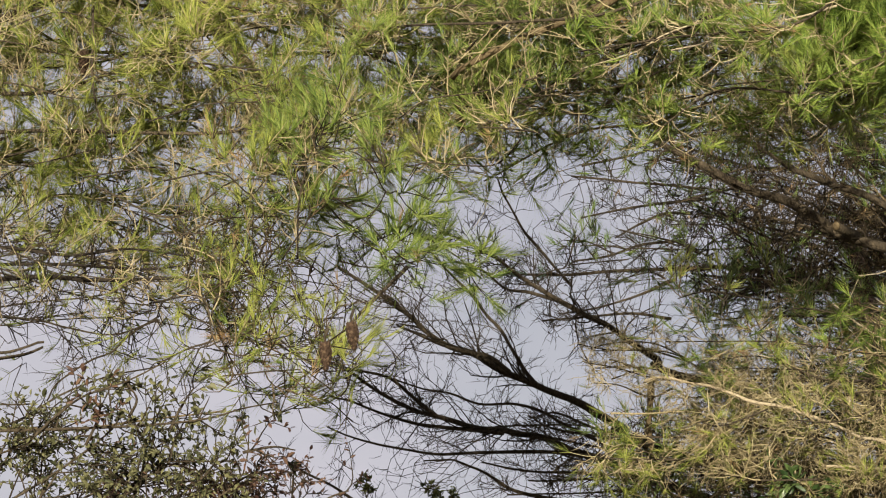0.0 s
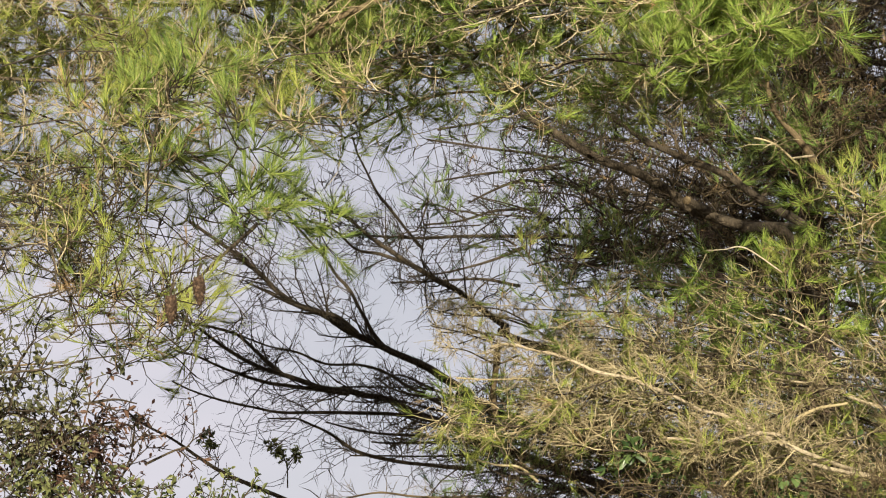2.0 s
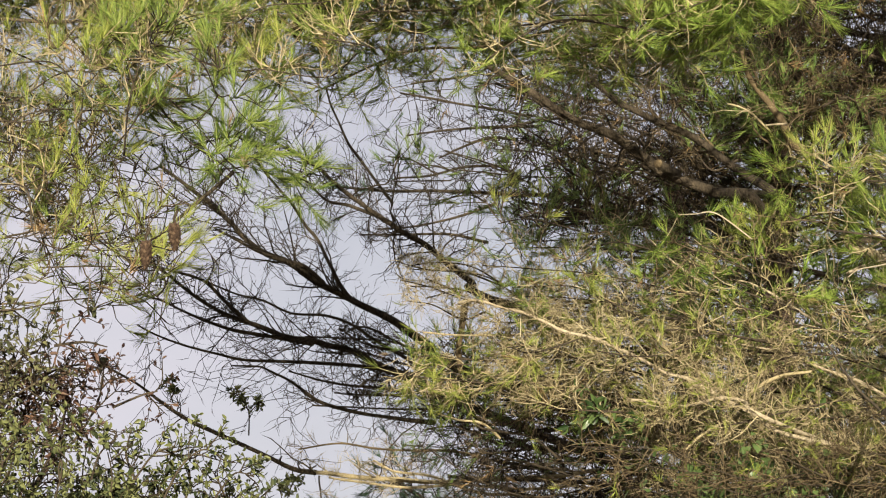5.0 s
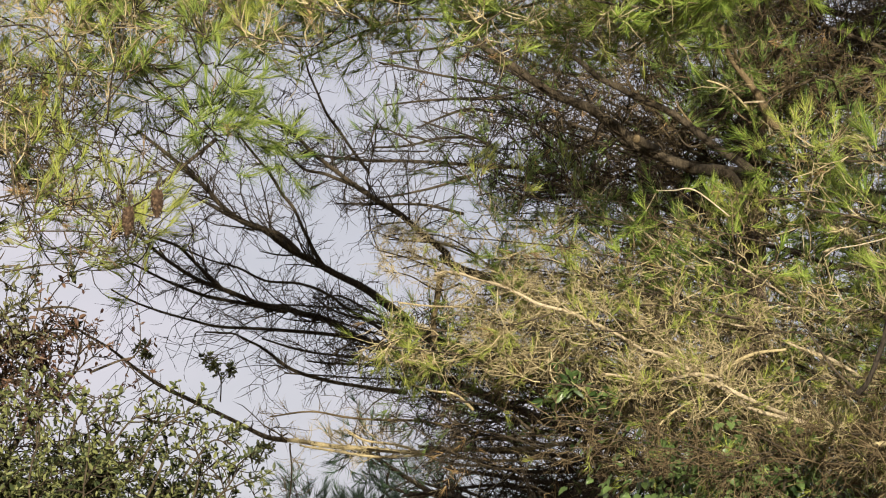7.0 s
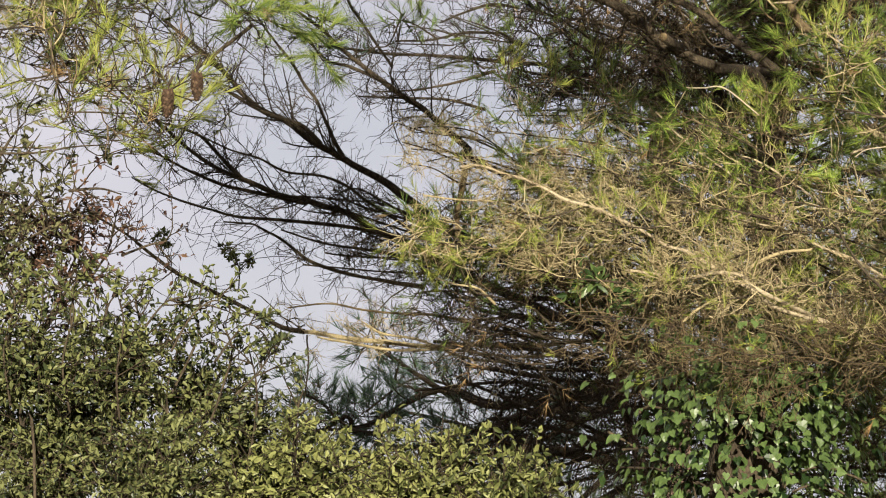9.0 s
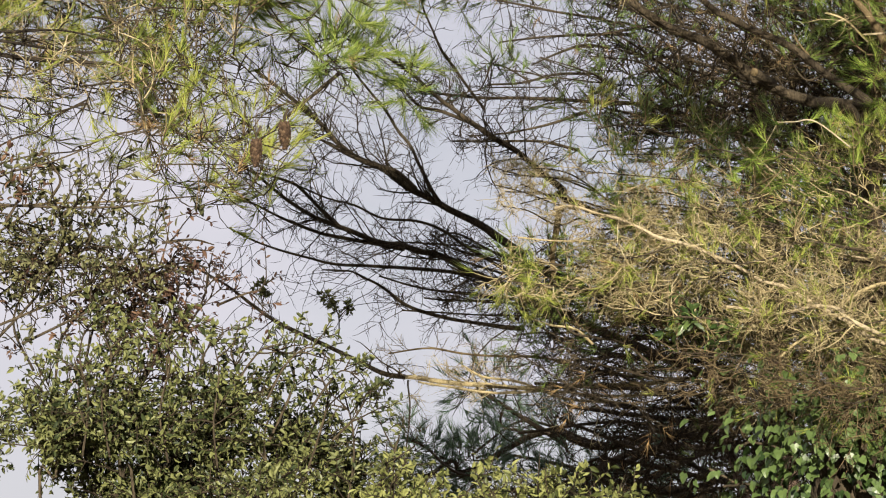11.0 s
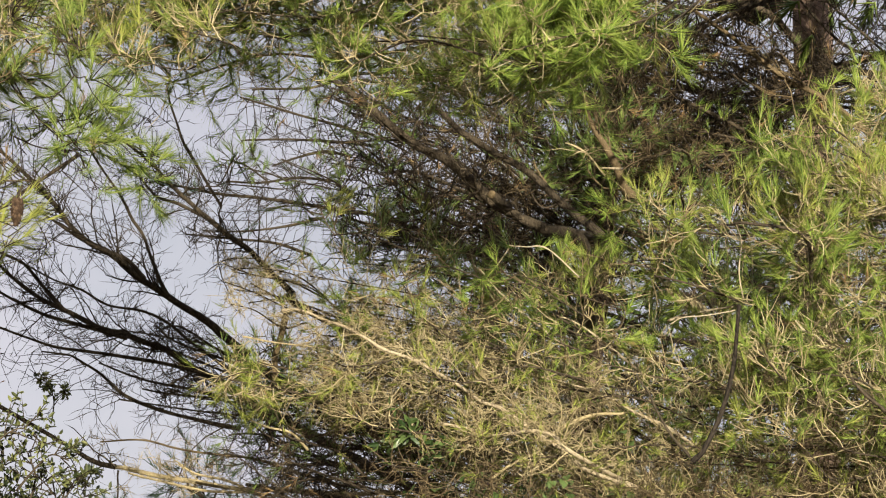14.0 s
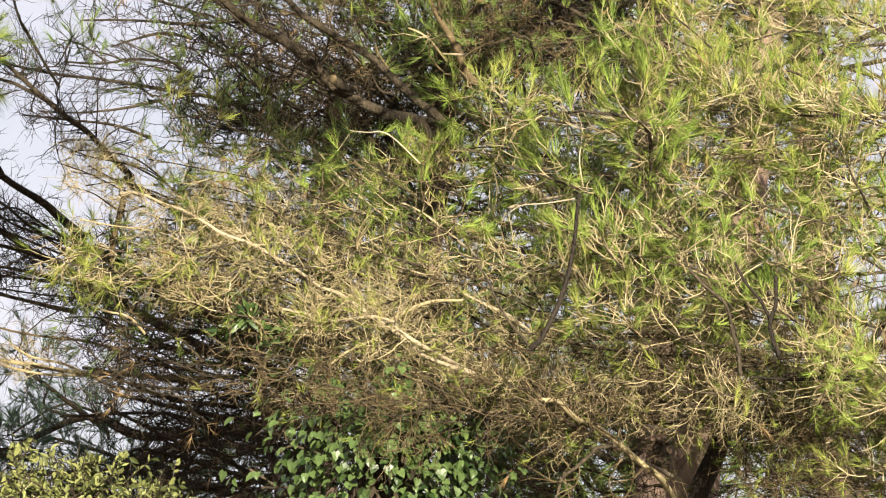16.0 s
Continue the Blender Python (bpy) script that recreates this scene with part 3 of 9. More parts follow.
thicket(pine_a, [(-1.92, 5.68, 3.63), (-1.64, 5.70, 3.64), (-1.40, 5.73, 3.61), (-1.17, 5.74, 3.62)], 0.0028, 0.0014, "straw", 124, n=2, spread=0.08, depth=0.1, tuft=0.16, side=26, count=16, nlen=0.08, thick=0.0013, slen=(0.06,0.22))
thicket(pine_a, [(-1.91, 5.64, 3.77), (-1.57, 5.66, 3.79), (-1.29, 5.70, 3.75), (-1.04, 5.72, 3.76)], 0.0028, 0.0014, "straw", 125, n=2, spread=0.08, depth=0.1, tuft=0.16, side=26, count=16, nlen=0.08, thick=0.0013, slen=(0.06,0.22))
thicket(pine_a, [(-1.31, 5.78, 3.46), (-1.16, 5.80, 3.41), (-1.03, 5.81, 3.41), (-0.91, 5.84, 3.36)], 0.0028, 0.0014, "straw", 126, n=2, spread=0.08, depth=0.1, tuft=0.16, side=26, count=16, nlen=0.08, thick=0.0013, slen=(0.06,0.22))
thicket(pine_a, [(-0.97, 5.73, 3.72), (-0.81, 5.77, 3.64), (-0.68, 5.79, 3.59), (-0.54, 5.81, 3.56)], 0.0028, 0.0014, "straw", 127, n=2, spread=0.08, depth=0.1, tuft=0.16, side=26, count=16, nlen=0.08, thick=0.0013, slen=(0.06,0.22))
thicket(pine_a, [(-1.80, 5.75, 3.42), (-1.53, 5.79, 3.38), (-1.33, 5.80, 3.38), (-1.14, 5.83, 3.34)], 0.0028, 0.0014, "straw", 128, n=2, spread=0.08, depth=0.1, tuft=0.16, side=26, count=16, nlen=0.08, thick=0.0013, slen=(0.06,0.22))
bough(pine_a, [(-1.78, 6.06, 2.89), (-1.66, 6.06, 2.92), (-1.55, 6.06, 2.95), (-1.45, 6.05, 3.00), (-1.33, 6.05, 3.04), (-1.20, 6.06, 3.06)], 0.0043, 0.0017, "bare", 129, side=10, slen=(0.05,0.18), tlen=(0.03,0.1))
bough(pine_a, [(-1.78, 6.05, 2.93), (-1.58, 6.06, 2.93), (-1.42, 6.08, 2.92), (-1.24, 6.09, 2.93), (-1.04, 6.10, 2.94)], 0.0050, 0.0021, "bare", 130, side=8, slen=(0.04,0.14), tlen=(0.03,0.1), bark='brown')
thicket(pine_a, [(-2.02, 6.21, 3.39), (-1.74, 6.25, 3.33), (-1.48, 6.29, 3.27), (-1.22, 6.32, 3.23)], 0.0024, 0.0013, "bare", 131, n=3, spread=0.07, slen=(0.05,0.2), tlen=(0.03,0.12), thick=0.0013)
pine_b = tree("pine_tree", 1.9, 8.4, "leaning pine with pale dry twigs and bright tufts")
thicket(pine_b, [(1.83, 7.35, 4.86), (1.13, 6.41, 4.28), (0.65, 6.44, 4.07), (0.38, 6.45, 3.96), (0.10, 6.44, 3.90), (-0.13, 6.43, 3.87), (-0.37, 6.43, 3.82)], 0.0076, 0.0023, "green", 132, bark='brown', first=0.3, n=3, spread=0.05, depth=0.12, leaf='sage')
thicket(pine_b, [(1.84, 7.33, 4.91), (0.79, 6.10, 4.20), (0.34, 6.10, 4.08), (-0.01, 6.11, 3.94), (-0.18, 6.11, 3.88), (-0.33, 6.12, 3.82), (-0.48, 6.12, 3.76)], 0.0102, 0.0022, "green", 133, first=0.15, n=5, leaf='sage')
thicket(pine_b, [(0.63, 6.00, 4.14), (0.18, 6.01, 3.98), (-0.10, 5.99, 3.97), (-0.39, 5.97, 3.97), (-0.62, 5.97, 3.89)], 0.0072, 0.0022, "green", 134, first=0.15, n=3, leaf='sage')
thicket(pine_b, [(0.37, 6.57, 3.87), (0.23, 6.57, 3.83), (0.09, 6.57, 3.80), (-0.07, 6.57, 3.78), (-0.26, 6.56, 3.76), (-0.36, 6.55, 3.76)], 0.0062, 0.0023, "green", 135, leaf='fresh', n=2, spread=0.06)
thicket(pine_b, [(1.58, 7.08, 4.63), (0.92, 5.97, 3.94), (0.78, 5.99, 3.85), (0.66, 5.99, 3.79), (0.53, 6.00, 3.74)], 0.0057, 0.0021, "lush", 136, first=0.5, n=2, spread=0.05, depth=0.1, slen=(0.06,0.18))
thicket(pine_b, [(0.63, 6.12, 4.07), (0.47, 6.15, 3.94), (0.29, 6.14, 3.90), (0.14, 6.15, 3.85)], 0.0058, 0.0022, "green", 137, n=3, leaf='sage')
trunk(pine_b, [(2.25, 8.80, -0.10), (2.12, 8.53, 1.42), (2.05, 8.28, 2.60), (2.11, 8.13, 3.27), (2.13, 7.93, 4.17), (2.06, 7.62, 5.14), (1.87, 7.37, 6.42)], 0.115, 0.035, 138)
pine_c = tree("pine_tree", 1.35, 10.4, "shaded pine with dark bare fanned branches")
trunk(pine_c, [(1.41, 11.24, -0.10), (1.38, 10.51, 2.83), (1.36, 10.03, 4.76), (1.37, 9.43, 7.19)], 0.075, 0.050, 139)
bough(pine_b, [(0.08, 5.82, 3.87), (-0.02, 5.83, 3.82), (-0.14, 5.83, 3.78), (-0.27, 5.83, 3.74), (-0.40, 5.84, 3.67)], 0.0125, 0.0070, "wood", 140, bark='brown')
bough(pine_b, [(0.55, 5.79, 3.75), (0.46, 5.79, 3.73), (0.33, 5.78, 3.71), (0.21, 5.78, 3.68), (0.14, 5.78, 3.67)], 0.0030, 0.0021, "wood", 141, bark='pale')
bough(pine_b, [(0.34, 5.78, 3.71), (0.23, 5.77, 3.73), (0.13, 5.77, 3.71), (0.05, 5.77, 3.67), (-0.08, 5.77, 3.64)], 0.0025, 0.0016, "wood", 142, bark='pale')
thicket(pine_b, [(0.96, 6.43, 4.06), (0.64, 6.00, 3.76), (0.43, 6.03, 3.68), (0.22, 6.04, 3.66), (0.00, 6.06, 3.63)], 0.0058, 0.0022, "green", 143, leaf='fresh', n=4, spread=0.06, depth=0.12)
thicket(pine_b, [(0.80, 6.10, 3.76), (0.59, 6.12, 3.69), (0.42, 6.14, 3.64), (0.27, 6.16, 3.61)], 0.0044, 0.0018, "green", 144, leaf='fresh', n=3, spread=0.05, depth=0.12)
thicket(pine_b, [(0.28, 6.00, 3.81), (0.03, 6.04, 3.70), (-0.20, 6.06, 3.63), (-0.40, 6.08, 3.61)], 0.0043, 0.0017, "green", 145, n=3, spread=0.05, depth=0.12, leaf='sage')
thicket(pine_b, [(0.70, 5.89, 3.80), (0.53, 5.92, 3.71), (0.34, 5.93, 3.67), (0.17, 5.94, 3.67)], 0.0043, 0.0017, "straw", 146, n=2, spread=0.05, tuft=0.3, count=16, nlen=0.08)
# dead twigs take near-black or brown wood here in place of shade
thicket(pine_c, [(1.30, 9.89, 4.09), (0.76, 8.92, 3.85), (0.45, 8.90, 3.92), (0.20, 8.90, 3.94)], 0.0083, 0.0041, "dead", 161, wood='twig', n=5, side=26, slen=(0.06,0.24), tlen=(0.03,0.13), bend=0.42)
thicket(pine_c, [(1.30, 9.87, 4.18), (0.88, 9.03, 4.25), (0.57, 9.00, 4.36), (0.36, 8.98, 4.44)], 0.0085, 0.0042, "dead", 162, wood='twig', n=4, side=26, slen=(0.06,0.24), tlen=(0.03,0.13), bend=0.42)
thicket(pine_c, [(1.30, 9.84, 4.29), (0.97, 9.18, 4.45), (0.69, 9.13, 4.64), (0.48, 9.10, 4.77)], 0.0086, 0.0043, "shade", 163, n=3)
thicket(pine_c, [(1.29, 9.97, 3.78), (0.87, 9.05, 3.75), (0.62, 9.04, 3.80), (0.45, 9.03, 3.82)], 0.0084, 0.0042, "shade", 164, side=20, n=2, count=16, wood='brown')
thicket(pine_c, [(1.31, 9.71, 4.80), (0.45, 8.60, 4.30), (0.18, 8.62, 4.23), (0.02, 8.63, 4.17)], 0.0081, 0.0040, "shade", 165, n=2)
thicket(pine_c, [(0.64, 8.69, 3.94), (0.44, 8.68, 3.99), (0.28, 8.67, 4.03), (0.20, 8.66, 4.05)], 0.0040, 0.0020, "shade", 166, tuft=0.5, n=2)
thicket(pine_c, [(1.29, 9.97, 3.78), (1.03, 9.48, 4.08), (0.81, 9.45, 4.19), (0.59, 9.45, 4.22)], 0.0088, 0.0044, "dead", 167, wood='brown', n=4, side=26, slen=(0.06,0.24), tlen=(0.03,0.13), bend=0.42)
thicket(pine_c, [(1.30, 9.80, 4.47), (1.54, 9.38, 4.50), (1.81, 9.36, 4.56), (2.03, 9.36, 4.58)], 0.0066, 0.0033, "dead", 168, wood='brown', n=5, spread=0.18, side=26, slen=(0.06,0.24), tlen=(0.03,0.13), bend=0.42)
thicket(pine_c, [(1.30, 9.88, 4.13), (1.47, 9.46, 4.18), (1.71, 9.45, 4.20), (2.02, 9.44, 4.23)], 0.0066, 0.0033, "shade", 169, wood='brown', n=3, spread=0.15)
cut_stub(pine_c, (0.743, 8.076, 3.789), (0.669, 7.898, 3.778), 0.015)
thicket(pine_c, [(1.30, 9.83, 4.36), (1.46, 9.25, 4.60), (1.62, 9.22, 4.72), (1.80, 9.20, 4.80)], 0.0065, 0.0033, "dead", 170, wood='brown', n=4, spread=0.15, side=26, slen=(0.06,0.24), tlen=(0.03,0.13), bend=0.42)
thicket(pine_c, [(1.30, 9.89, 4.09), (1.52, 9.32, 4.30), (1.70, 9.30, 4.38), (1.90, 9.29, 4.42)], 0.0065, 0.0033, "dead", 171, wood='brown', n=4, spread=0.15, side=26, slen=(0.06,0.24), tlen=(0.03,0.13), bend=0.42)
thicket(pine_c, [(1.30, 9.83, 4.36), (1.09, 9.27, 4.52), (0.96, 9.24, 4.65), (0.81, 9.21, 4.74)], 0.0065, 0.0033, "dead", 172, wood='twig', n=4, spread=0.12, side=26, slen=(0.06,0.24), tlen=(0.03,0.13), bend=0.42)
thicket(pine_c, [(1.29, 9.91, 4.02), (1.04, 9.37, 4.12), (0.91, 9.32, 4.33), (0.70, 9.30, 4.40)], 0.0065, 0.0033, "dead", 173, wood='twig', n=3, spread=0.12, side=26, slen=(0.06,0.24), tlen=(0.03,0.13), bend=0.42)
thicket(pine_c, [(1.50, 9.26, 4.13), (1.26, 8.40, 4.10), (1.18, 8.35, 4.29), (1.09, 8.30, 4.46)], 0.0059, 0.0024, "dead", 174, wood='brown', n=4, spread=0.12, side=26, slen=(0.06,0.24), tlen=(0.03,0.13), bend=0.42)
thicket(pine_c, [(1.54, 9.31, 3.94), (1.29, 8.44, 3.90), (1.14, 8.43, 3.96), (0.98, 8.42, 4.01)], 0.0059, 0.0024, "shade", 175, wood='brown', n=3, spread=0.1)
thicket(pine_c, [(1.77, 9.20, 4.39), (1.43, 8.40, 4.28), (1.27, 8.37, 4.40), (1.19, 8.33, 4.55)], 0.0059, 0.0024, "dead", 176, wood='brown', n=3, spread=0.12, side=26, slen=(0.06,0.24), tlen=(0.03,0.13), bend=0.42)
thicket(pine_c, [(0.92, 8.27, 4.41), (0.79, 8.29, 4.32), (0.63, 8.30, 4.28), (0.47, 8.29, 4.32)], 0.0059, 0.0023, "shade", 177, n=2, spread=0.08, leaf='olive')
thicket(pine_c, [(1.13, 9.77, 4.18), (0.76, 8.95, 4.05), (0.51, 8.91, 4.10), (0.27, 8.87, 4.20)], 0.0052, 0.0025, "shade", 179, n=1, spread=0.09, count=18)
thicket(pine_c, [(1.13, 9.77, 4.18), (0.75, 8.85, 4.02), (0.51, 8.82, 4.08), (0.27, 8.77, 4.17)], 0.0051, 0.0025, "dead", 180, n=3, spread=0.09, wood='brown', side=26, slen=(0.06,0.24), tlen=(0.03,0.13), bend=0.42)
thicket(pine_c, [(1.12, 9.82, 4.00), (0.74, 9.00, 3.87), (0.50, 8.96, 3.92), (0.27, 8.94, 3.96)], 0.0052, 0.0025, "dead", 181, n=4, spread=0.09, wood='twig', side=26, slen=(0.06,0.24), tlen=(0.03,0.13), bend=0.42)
# dark backing for the dry boughs; its colour stands in for shade in gaps
thicket(pine_b, [(0.66, 8.07, 3.13), (0.31, 8.07, 3.13), (0.09, 8.06, 3.17), (-0.07, 8.05, 3.21)], 0.0046, 0.0022, "thin", 193, n=3, spread=0.06, depth=0.1, leaf='deep', tuft=0.3, slen=(0.05,0.2), side=26)
thicket(pine_b, [(0.66, 8.11, 2.96), (0.31, 8.11, 2.98), (0.07, 8.09, 3.03), (-0.09, 8.08, 3.10)], 0.0046, 0.0022, "thin", 194, n=3, spread=0.07, depth=0.1, leaf='deep', tuft=0.3, slen=(0.05,0.2), side=26)
thicket(pine_b, [(0.66, 8.08, 2.81), (0.38, 8.09, 2.80), (0.16, 8.09, 2.81), (0.01, 8.08, 2.86)], 0.0046, 0.0022, "dead", 195, n=3, spread=0.06, depth=0.1, wood='twig', slen=(0.05,0.2), side=26, tlen=(0.03,0.12), bend=0.42)
bough(pine_b, [(0.84, 6.90, 3.28), (0.74, 6.88, 3.35), (0.68, 6.88, 3.35), (0.63, 6.88, 3.35)], 0.0022, 0.0016, "lush", 220, bark='pale', side=8, slen=(0.03,0.07), first=0.6)
bough(pine_b, [(2.29, 6.43, 2.91), (2.10, 6.47, 2.82), (2.01, 6.50, 2.75), (1.83, 6.54, 2.71)], 0.0153, 0.0061, "wood", 230)
bough(pine_b, [(2.27, 8.26, 4.05), (1.89, 8.23, 4.31), (1.70, 8.23, 4.41), (1.51, 8.22, 4.53), (1.36, 8.21, 4.61)], 0.0119, 0.0059, "dead", 232, bark='brown', side=20)
bough(pine_b, [(1.22, 6.53, 3.14), (1.14, 6.54, 3.12), (1.08, 6.55, 3.11), (1.05, 6.56, 3.09)], 0.0020, 0.0014, "wood", 236, bark='pale')
bough(pine_b, [(1.24, 6.52, 3.17), (1.22, 6.50, 3.24), (1.22, 6.49, 3.32), (1.20, 6.48, 3.37)], 0.0020, 0.0014, "wood", 237, bark='pale')
bough(pine_b, [(1.39, 6.51, 3.10), (1.45, 6.51, 3.08), (1.50, 6.51, 3.02), (1.59, 6.52, 2.96)], 0.0024, 0.0015, "wood", 238, bark='pale')
bough(pine_b, [(1.84, 6.62, 2.77), (1.85, 6.60, 2.89), (1.82, 6.59, 2.95), (1.84, 6.58, 2.98)], 0.0047, 0.0023, "wood", 239)
bough(pine_b, [(1.73, 6.64, 2.76), (1.70, 6.62, 2.88), (1.66, 6.61, 2.93), (1.60, 6.61, 2.98)], 0.0047, 0.0023, "wood", 240)
thicket(pine_b, [(2.05, 7.10, 2.98), (1.55, 7.15, 2.98), (1.22, 7.18, 2.99), (0.96, 7.20, 3.00)], 0.0050, 0.0025, "straw", 241, n=4, spread=0.08, tuft=0.16)
thicket(pine_b, [(2.07, 7.14, 2.82), (1.57, 7.19, 2.82), (1.24, 7.22, 2.81), (0.90, 7.25, 2.81)], 0.0050, 0.0025, "straw", 242, n=4, spread=0.08, tuft=0.16)
thicket(pine_b, [(1.94, 7.28, 2.72), (1.52, 7.33, 2.70), (1.19, 7.36, 2.69), (0.93, 7.38, 2.70)], 0.0051, 0.0025, "straw", 243, n=3, spread=0.07, wood='brown', tuft=0.1)
thicket(pine_b, [(2.30, 7.33, 2.77), (2.04, 7.35, 2.81), (1.87, 7.35, 2.87), (1.69, 7.37, 2.88)], 0.0051, 0.0026, "straw", 244, n=3, spread=0.08, tuft=0.16)
thicket(pine_b, [(2.71, 7.53, 2.79), (2.44, 7.56, 2.80), (2.21, 7.59, 2.81), (2.08, 7.62, 2.79)], 0.0053, 0.0027, "dead", 245, n=3, spread=0.1)
thicket(pine_b, [(2.77, 7.66, 2.63), (2.50, 7.70, 2.64), (2.26, 7.73, 2.66), (2.14, 7.75, 2.63)], 0.0054, 0.0027, "thin", 246, n=3, spread=0.1)
thicket(pine_b, [(2.45, 7.67, 4.26), (2.04, 7.24, 4.09), (1.87, 7.26, 4.06), (1.74, 7.29, 4.00)], 0.0053, 0.0021, "thin", 247, n=1, leaf='fresh', spread=0.1)
thicket(pine_b, [(2.61, 7.66, 4.13), (2.10, 7.06, 3.91), (1.88, 7.09, 3.90), (1.72, 7.11, 3.92)], 0.0051, 0.0021, "green", 248, n=2, leaf='fresh', spread=0.07)
thicket(pine_b, [(2.63, 7.70, 3.93), (2.15, 7.09, 3.76), (1.95, 7.10, 3.81), (1.82, 7.12, 3.83)], 0.0051, 0.0021, "green", 249, n=2, spread=0.07)
thicket(pine_b, [(2.84, 7.46, 3.48), (2.17, 6.57, 3.27), (1.85, 6.61, 3.29), (1.61, 6.64, 3.32), (1.43, 6.67, 3.29)], 0.0047, 0.0019, "green", 250, leaf='olive', first=0.1, n=3, spread=0.10, nlen=0.062)
thicket(pine_b, [(2.88, 7.52, 3.20), (2.20, 6.62, 3.03), (1.88, 6.66, 3.06), (1.64, 6.68, 3.09), (1.44, 6.71, 3.09)], 0.0047, 0.0019, "green", 251, leaf='fresh', first=0.1, n=3, spread=0.10, nlen=0.062)
thicket(pine_b, [(2.91, 7.57, 2.92), (2.22, 6.66, 2.81), (1.98, 6.69, 2.86), (1.74, 6.71, 2.90), (1.58, 6.73, 2.92)], 0.0047, 0.0019, "green", 252, leaf='fresh', first=0.1, n=2, spread=0.10, nlen=0.062)
thicket(pine_b, [(2.73, 7.43, 3.69), (2.07, 6.55, 3.45), (1.75, 6.58, 3.49), (1.55, 6.59, 3.58), (1.38, 6.61, 3.58)], 0.0047, 0.0019, "green", 253, leaf='olive', first=0.1, n=2, spread=0.10, nlen=0.062)
thicket(pine_b, [(2.03, 6.62, 3.14), (1.83, 6.64, 3.18), (1.63, 6.66, 3.20), (1.47, 6.68, 3.22)], 0.0047, 0.0019, "green", 254, leaf='fresh', first=0.1, n=3, spread=0.10, nlen=0.062)
thicket(pine_b, [(2.93, 7.61, 2.75), (2.32, 6.69, 2.64), (2.17, 6.70, 2.69), (2.05, 6.72, 2.66)], 0.0047, 0.0019, "green", 255, leaf='fresh', first=0.1, n=3, spread=0.10, nlen=0.062)
thicket(pine_b, [(2.94, 7.63, 2.64), (2.38, 6.71, 2.50), (2.22, 6.73, 2.52), (2.09, 6.75, 2.49)], 0.0047, 0.0019, "green", 256, leaf='olive', first=0.1, n=3, spread=0.10, nlen=0.062)
thicket(pine_b, [(2.09, 7.05, 3.00), (1.87, 7.08, 3.04), (1.67, 7.10, 3.06), (1.47, 7.13, 3.04)], 0.0050, 0.0020, "green", 257, leaf='fresh', first=0.1, n=2, spread=0.10, nlen=0.062)
thicket(pine_b, [(1.37, 6.60, 3.19), (1.21, 6.60, 3.26), (1.10, 6.61, 3.30), (1.01, 6.63, 3.29)], 0.0062, 0.0031, "lush", 258, n=2, spread=0.05)
thicket(pine_b, [(1.48, 6.75, 3.36), (1.33, 6.76, 3.41), (1.16, 6.77, 3.46), (1.03, 6.78, 3.52)], 0.0040, 0.0019, "green", 259, leaf='olive', n=2, nlen=0.062)
thicket(pine_b, [(1.52, 6.61, 3.50), (1.43, 6.61, 3.57), (1.36, 6.61, 3.59), (1.32, 6.62, 3.57)], 0.0063, 0.0031, "lush", 260, n=2, spread=0.04)
thicket(pine_b, [(1.54, 6.92, 3.04), (1.37, 6.93, 3.09), (1.18, 6.95, 3.11), (1.00, 6.98, 3.12)], 0.0040, 0.0019, "green", 261, leaf='fresh', n=2, nlen=0.062)
thicket(pine_b, [(1.34, 7.15, 3.06), (1.17, 7.16, 3.12), (1.00, 7.18, 3.12), (0.83, 7.20, 3.15)], 0.0042, 0.0020, "green", 262, leaf='olive', n=3, nlen=0.062)
thicket(pine_b, [(2.84, 7.75, 4.05), (2.25, 6.87, 3.71), (2.06, 6.91, 3.67), (1.94, 6.95, 3.57)], 0.0083, 0.0033, "thin", 263, n=2)
thicket(pine_b, [(2.87, 7.80, 3.83), (2.31, 6.91, 3.52), (2.12, 6.96, 3.42)], 0.0133, 0.0050, "thin", 264, bark='pale', n=2)
thicket(pine_b, [(2.36, 7.60, 4.04), (1.91, 6.70, 3.75), (1.78, 6.72, 3.71), (1.64, 6.74, 3.73)], 0.0049, 0.0019, "green", 265, leaf='olive', n=2, spread=0.07, depth=0.1, nlen=0.062)
thicket(pine_b, [(2.49, 7.64, 3.76), (1.98, 6.73, 3.54), (1.82, 6.76, 3.54), (1.67, 6.77, 3.56)], 0.0049, 0.0019, "green", 266, leaf='fresh', n=2, spread=0.07, depth=0.1, nlen=0.062)
thicket(pine_b, [(2.59, 7.66, 3.03), (1.96, 6.81, 2.92), (1.69, 6.83, 2.94), (1.45, 6.86, 2.94)], 0.0032, 0.0016, "straw", 269, n=3, spread=0.06, depth=0.08, leaf='olive', wood='brown', tuft=0.08, count=12, nlen=0.06, nwide=0.0017, side=36, twigs=7, slen=(0.05,0.18), tlen=(0.03,0.11), bend=0.5, thick=0.0014)
thicket(pine_b, [(2.60, 7.69, 2.87), (1.98, 6.86, 2.74), (1.69, 6.88, 2.76), (1.39, 6.91, 2.75)], 0.0032, 0.0016, "straw", 270, n=3, spread=0.06, depth=0.08, leaf='olive', wood='brown', tuft=0.08, count=12, nlen=0.06, nwide=0.0017, side=36, twigs=7, slen=(0.05,0.18), tlen=(0.03,0.11), bend=0.5, thick=0.0014)
